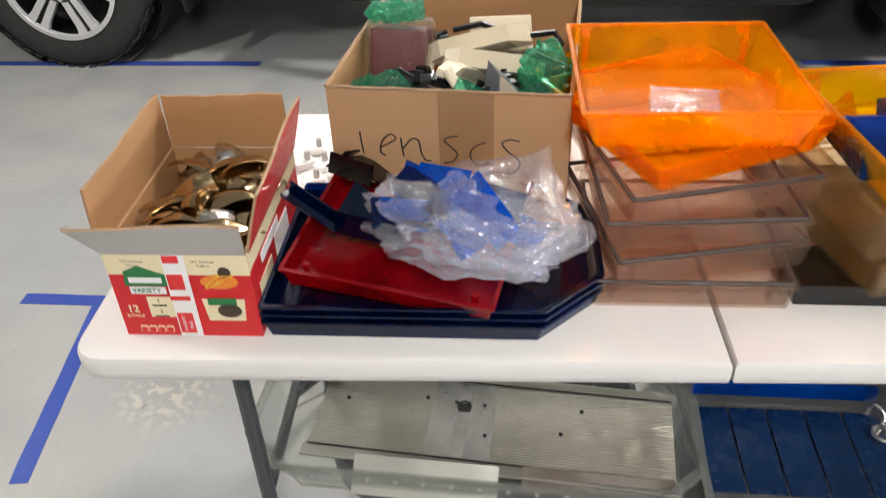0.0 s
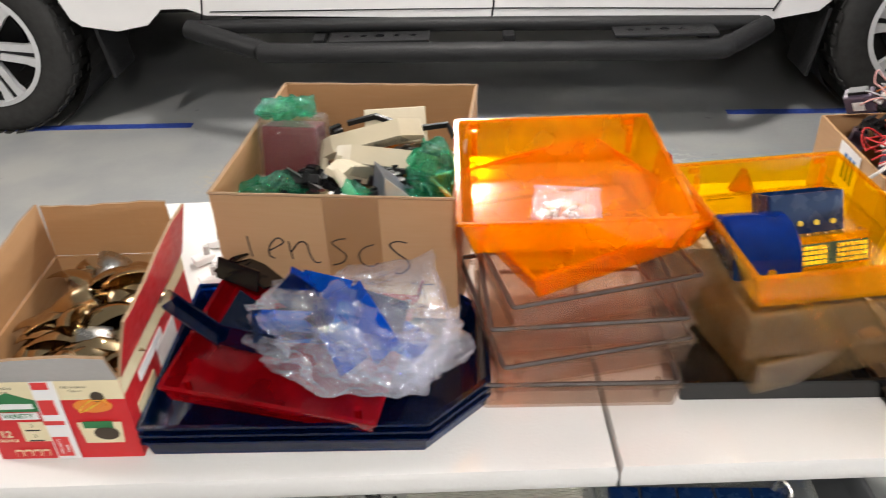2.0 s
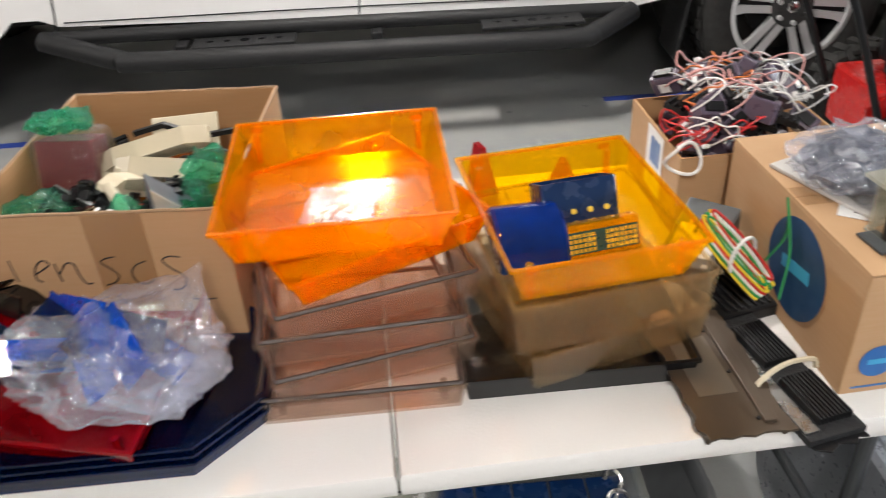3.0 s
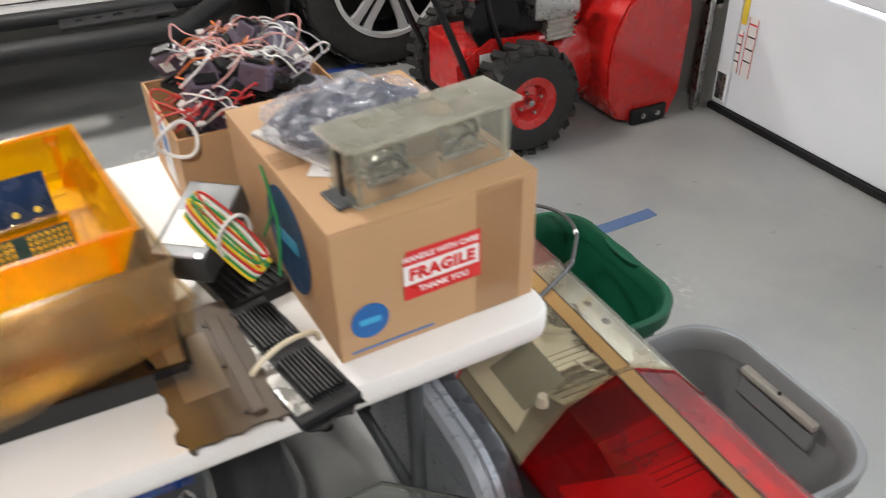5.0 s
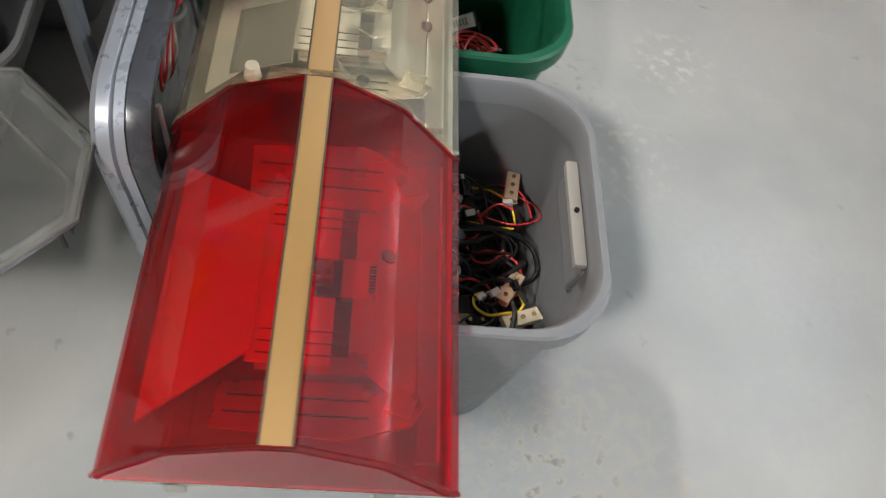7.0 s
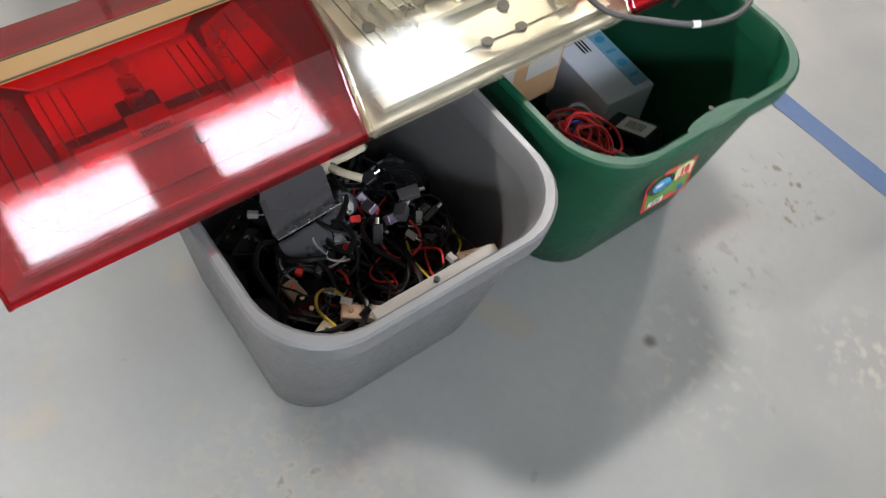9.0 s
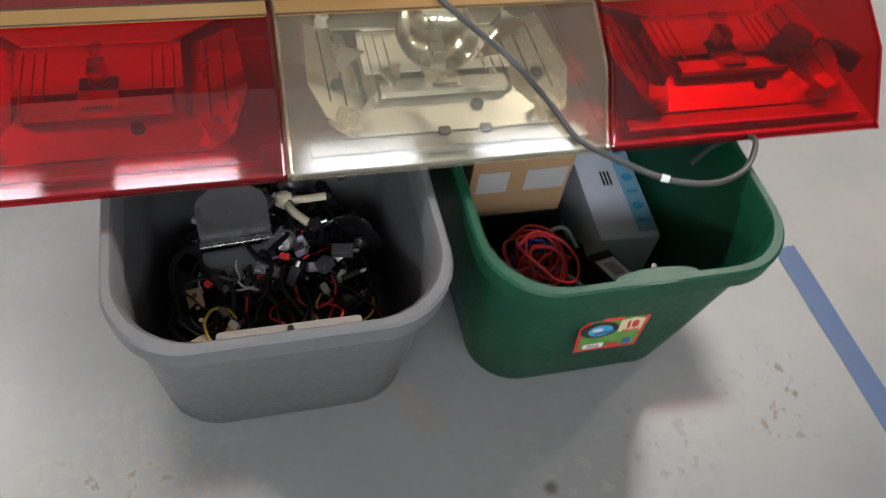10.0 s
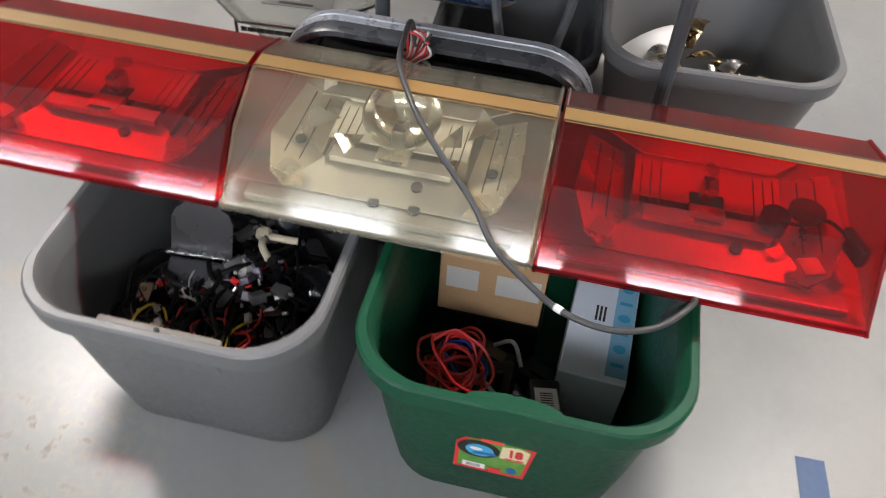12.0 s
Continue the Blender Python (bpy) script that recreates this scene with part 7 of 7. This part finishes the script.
def truck():
    t = thing("pickup_truck", 0, TY, 0, -0.8, "white pickup truck with black running board, parked", "truck")
    z0, z1 = 0.505, 1.12
    def arch(hx, r=0.47, n=14):
        return [(hx + r * math.cos(a), 0.42 + r * math.sin(a)) for a in np.linspace(math.pi, 0, n)]
    low = [(-2.45, 0.52), (-1.98, 0.5)] + arch(HX[0])[1:-1] + [(-0.94, 0.5), (-0.79, 0.475), (-0.65, 0.50), (-0.58, 0.565), (-0.47, 0.565), (-0.39, z0 + 0.03)] + [(1.98, 0.455), (2.19, 0.49)] + arch(HX[1])[1:-1] + [(3.2, 0.5), (3.5, 0.52)]
    up = [(3.55, z1 - 0.1), (3.45, z1), (-2.4, z1), (-2.5, z1 - 0.1)]
    bm = prism(low + up, 0.06, "y", 0.0)
    part("side_panel", bm, M_TRUCK, t)
    part("under_shade", rbox(5.5, 1.7, 0.25, 0.55, 0.98, 0.56, bevel=0.0), M_UNDER, t, "dark underbody")
    part("chassis_rail", rbox(5.0, 0.12, 0.16, 0.65, 0.55, 0.40, bevel=0.01), M_UNDER, t)
    part("chassis_rail", rbox(5.0, 0.12, 0.16, 0.65, 1.35, 0.40, bevel=0.01), M_UNDER, t)
    part("far_side_panel", rbox(5.8, 0.06, 0.6, 0.52, 1.88, 0.52, bevel=0.01), M_TRUCK, t)
    part("bonnet_and_bed", rbox(5.85, 1.82, 0.05, 0.52, 0.97, z1 - 0.06, bevel=0.02), M_TRUCK, t)
    part("front_end", rbox(0.06, 1.8, 0.6, -2.42, 0.97, 0.5, bevel=0.02), M_TRUCK, t)
    part("tailgate", rbox(0.06, 1.8, 0.6, 3.44, 0.97, 0.5, bevel=0.02), M_TRUCK, t)
    cab = loft([[(x, y, z1 - 0.02) for x, y in ((-0.75, 0.04), (1.7, 0.04), (1.7, 1.86), (-0.75, 1.86))], [(x, y, 1.85) for x, y in ((-0.05, 0.2), (1.5, 0.2), (1.5, 1.7), (-0.05, 1.7))]])
    part("cab", cab, M_TRUCK, t)
    for x0, x1 in ((-0.1, 0.72), (0.8, 1.45)):
        bm = loft([[(x0 - 0.25 if x0 < 0 else x0, 0.066, 1.2), (x1, 0.066, 1.2), (x1, 0.176, 1.74), (x0 + 0.1, 0.176, 1.74)], [(x0 - 0.25 if x0 < 0 else x0, 0.04, 1.2), (x1, 0.04, 1.2), (x1, 0.15, 1.74), (x0 + 0.1, 0.15, 1.74)]])
        part("side_window", bm, M_BLACKG, t)
    for x, slope in ((-0.42, 0.06), (0.83, 0.03), (2.0, 0.10)):
        pts = [(x, -0.001, z0 - 0.01), (x + slope * 0.4, -0.001, z0 + 0.1), (x + slope, -0.001, z1 - 0.1)]
        part("door_seam", tube(pts, 0.004, 5, 3), M_BLACKP, t)
    part("sill_seam", tube([(-0.37, -0.001, z0 + 0.045), (0.9, -0.001, z0 + 0.03), (2.0, -0.001, z0 + 0.0)], 0.003, 5, 3), M_BLACKP, t)
    part("pinch_weld", rbox(2.2, 0.02, 0.03, 0.85, 0.05, 0.475, bevel=0.002), M_UNDER, t)
    for hx in HX:
        wheel(t, hx, 0.005, 0.405)
        wheel(t, hx, 1.64, 0.405)
        part("wheel_liner", lathe([(0.47, 0.07), (0.47, 0.55)], 40), M_UNDER, t)
        for ob in t.children:
            if ob.name.startswith("wheel_liner") and ob.location.x == 0:
                ob.location = (hx, 0, 0.42)
    part("mud_flap", rbox(0.015, 0.24, 0.30, 2.2, 0.13, 0.20, bevel=0.004, ry=8), M_BLACKM, t, "black mud flap")
    part("mud_flap", rbox(0.015, 0.24, 0.24, -0.86, 0.13, 0.26, bevel=0.004, ry=-8), M_BLACKM, t, "black mud flap")
    # running board
    rb = part("running_board", tube([(-0.47, -0.02, 0.485), (-0.37, -0.06, 0.468), (-0.15, -0.14, 0.43), (-0.03, -0.165, 0.42), (0.9, -0.165, 0.405), (1.68, -0.165, 0.395), (1.8, -0.14, 0.405), (1.93, -0.05, 0.43), (1.98, -0.01, 0.44)], 0.042, 14, 5), M_BLACKM, t, "black tubular running board", True)
    part("board_rail", tube([(-0.45, -0.01, 0.49), (0.9, -0.02, 0.475), (1.95, -0.01, 0.45)], 0.03, 12, 4), M_BLACKM, rb, smooth=True)
    for x in (0.62 - 0.36, 1.42 + 0.02):
        st = part("step_plate", rbox(0.42, 0.12, 0.012, x + 0.1, -0.095, 0.448, bevel=0.003), M_BLACKM, rb)
        for k in range(5):
            pts = []
            for j in range(10):
                rr = 0.018 if j % 2 == 0 else 0.008
                a = math.pi / 2 + j * math.pi / 5
                pts.append((rr * math.cos(a), rr * math.sin(a)))
            patch("cut_star", pts if k != 2 else disc(0.02, 14), M_BLACKG, st, pose(x + 0.1 - 0.14 + 0.07 * k, -0.095, 0.4606), 0.0008)
    for x in (0.1, 0.9, 1.7):
        part("bracket", rbox(0.05, 0.16, 0.03, x, -0.03, 0.425, bevel=0.004), M_BLACKM, rb)


truck()


# ---- the snow blower ----
def snow_blower():
    t = thing("snow_blower", 2.785, 1.70, 0, 0, "red two-stage snow blower with knobby black tyres", "snow blower")
    def knobby(y, s):
        w = new("wheel")
        w.parent, w.location, w.empty_display_size = t, (0, y, 0.205), 0.05
        ty = part("tyre", lathe([(0.10, -0.055 * s), (0.14, -0.065 * s), (0.18, -0.058 * s), (0.192, -0.03 * s), (0.195, 0.0), (0.192, 0.03 * s), (0.18, 0.058 * s), (0.14, 0.065 * s), (0.10, 0.055 * s)], 44), M_RUBBER, w, smooth=True)
        kn = bmesh.new()
        for k in range(22):
            a = 2 * math.pi * k / 22
            for d in (-1, 1):
                b2 = rbox(0.030, 0.062, 0.018, 0, 0, 0, bevel=0.003)
                aa = a + d * 0.07
                bmesh.ops.transform(b2, matrix=pose(0.187 * math.sin(aa), d * 0.034, 0.187 * math.cos(aa), 0, math.degrees(aa), d * 25), verts=b2.verts)
                me = bpy.data.meshes.new("tmp")
                b2.to_mesh(me)
                kn.from_mesh(me)
                bpy.data.meshes.remove(me)
                b2.free()
        part("knob_tread", kn, M_RUBBER, ty)
        rm = part("rim", lathe([(0.012, -0.02 * s), (0.03, -0.03 * s), (0.055, -0.02 * s), (0.07, -0.045 * s), (0.085, -0.05 * s), (0.102, -0.055 * s), (0.102, 0.05 * s)], 36), M_BLOWRED, w, "red steel rim", True)
        part("axle", cyl(0.012, 0.05, 0, -0.05 * s if s > 0 else 0.0, 0, rx=-90, seg=14), M_STEEL, rm)
        for k in range(4):
            a = math.pi / 2 * k + 0.4
            part("lug", cyl(0.006, 0.012, 0.045 * math.cos(a), -0.034 * s, 0.045 * math.sin(a), rx=90, seg=8), M_STEEL, rm)
    knobby(0.0, 1)
    knobby(0.53, -1)
    part("axle_tube", cyl(0.014, 0.5, 0, 0, 0.205, rx=-90, seg=12), M_STEEL, t)
    part("gear_case", rbox(0.36, 0.30, 0.22, -0.02, 0.25, 0.17, bevel=0.015), M_BLOWRED, t, "red gear case")
    part("side_plate", prism([(-0.22, 0.16), (0.10, 0.16), (0.14, 0.26), (0.10, 0.40), (-0.10, 0.42), (-0.24, 0.34)], 0.006, "y", 0.085), M_BLOWRED, t)
    part("label", rbox(0.05, 0.001, 0.07, -0.12, 0.084, 0.30, bevel=0), M_WHITE, t)
    part("label", rbox(0.03, 0.001, 0.04, -0.05, 0.084, 0.30, bevel=0), M_WHITE, t)
    part("clutch_lever", prism([(-0.20, 0.17), (-0.17, 0.17), (-0.13, 0.30), (-0.16, 0.33)], 0.004, "y", 0.075), M_BRASS, t)
    part("pivot_plate", prism([(-0.06, 0.2), (0.0, 0.22), (0.02, 0.33), (-0.03, 0.36)], 0.004, "y", 0.07), M_YELLOW, t)
    # engine
    e = part("engine_block", rbox(0.24, 0.26, 0.20, 0.06, 0.25, 0.40, bevel=0.02), M_BLACKP, t, "black engine shroud")
    part("muffler", rbox(0.20, 0.10, 0.10, 0.16, 0.10, 0.46, bevel=0.02), M_STEEL, e, "metal muffler", True)
    part("cylinder_head", rbox(0.12, 0.14, 0.12, 0.20, 0.16, 0.36, bevel=0.012), M_ALU, e)
    for k in range(6):
        part("cooling_fin", rbox(0.13, 0.15, 0.004, 0.20, 0.16, 0.37 + 0.018 * k, bevel=0.001), M_ALU, e)
    part("recoil_cover", cyl(0.10, 0.05, -0.08, 0.14, 0.48, rx=90, seg=28), M_BLACKG, e, smooth=True)
    part("fuel_tank", rbox(0.22, 0.24, 0.10, 0.02, 0.30, 0.60, bevel=0.03), M_BLACKP, e, smooth=True)
    part("warning_label", rbox(0.07, 0.001, 0.03, 0.06, 0.118, 0.55, bevel=0), M_YELLOW, e)
    part("key_knob", rbox(0.03, 0.03, 0.04, -0.16, 0.12, 0.56, bevel=0.008), M_REDP, e, "red choke knob")
    part("carburettor_cover", rbox(0.10, 0.08, 0.11, 0.30, 0.22, 0.37, bevel=0.012), M_BLACKP, e)
    part("hose", tube([(-0.12, 0.09, 0.62), (-0.10, 0.085, 0.50), (-0.05, 0.08, 0.36), (-0.02, 0.08, 0.24)], 0.009, 8, 5), M_BLACKP, t, smooth=True)
    part("handle_tube", tube([(-0.2, 0.06, 0.3), (-0.33, 0.05, 0.6), (-0.5, 0.04, 0.95)], 0.013, 10, 4), M_BLACKP, t, smooth=True)
    part("handle_tube", tube([(-0.2, 0.44, 0.3), (-0.33, 0.45, 0.6), (-0.5, 0.46, 0.95)], 0.013, 10, 4), M_BLACKP, t, smooth=True)
    part("handle_bar", tube([(-0.5, 0.04, 0.95), (-0.52, 0.25, 0.97), (-0.5, 0.46, 0.95)], 0.013, 10, 5), M_BLACKP, t, smooth=True)
    # impeller drum and auger housing
    part("impeller_drum", cyl(0.165, 0.20, 0.20, 0.25, 0.22, ry=90, seg=36), M_BLOWRED, t, "red impeller drum", True)
    prof = [(0.42, 0.50), (0.50, 0.545), (0.68, 0.57), (0.68, 0.55), (0.50, 0.525), (0.43, 0.48), (0.385, 0.40), (0.365, 0.28), (0.375, 0.14), (0.43, 0.05), (0.50, 0.025), (0.66, 0.02), (0.66, 0.005), (0.49, 0.008), (0.41, 0.035), (0.355, 0.13), (0.345, 0.28), (0.368, 0.41)]
    h = part("auger_housing", prism(prof, 0.61, "y", -0.02), M_BLOWRED, t, "glossy red auger housing", True)
    side = [(0.42, 0.04), (0.66, 0.01), (0.70, 0.10), (0.71, 0.42), (0.68, 0.57), (0.50, 0.54), (0.42, 0.49), (0.365, 0.38), (0.35, 0.27), (0.36, 0.13)]
    for yy in (-0.03, 0.59):
        part("side_wall", prism(side, 0.006, "y", yy), M_BLOWRED, h)
        part("skid_shoe", rbox(0.17, 0.02, 0.065, 0.55, yy - 0.012 if yy < 0 else yy + 0.015, 0.004, bevel=0.008), M_BLACKP, h, "black skid shoe")
        for k in (-0.035, 0.035):
            part("skid_bolt", cyl(0.011, 0.012, 0.55 + k, yy - 0.02 if yy < 0 else yy + 0.03, 0.04, rx=90, seg=10), M_STEEL, h)
    aug = part("auger", cyl(0.022, 0.6, 0.54, -0.01, 0.24, rx=-90, seg=12), M_BLACKP, h)
    for sgn, y0 in ((1, 0.0), (-1, 0.58)):
        pts = [(0.54 + 0.15 * math.cos(a), y0 + sgn * 0.26 * a / 9.5, 0.24 + 0.15 * math.sin(a)) for a in np.linspace(0, 9.5, 26)]
        part("auger_flight", tube(pts, 0.014, 6, 2), M_BLACKP, aug)
    part("chute_base", lathe([(0.075, 0.38), (0.085, 0.40), (0.075, 0.46), (0.08, 0.62)], 28, None, "z"), M_BLOWRED, t, smooth=True)
    for ob in t.children:
        if ob.name.startswith("chute_base"):
            ob.location = (0.30, 0.25, 0)
    part("chute_rod", tube([(0.38, 0.10, 0.60), (0.50, 0.12, 0.585), (0.62, 0.2, 0.57)], 0.012, 8, 4), M_BLACKP, t, "black cleaning tool", True)


snow_blower()
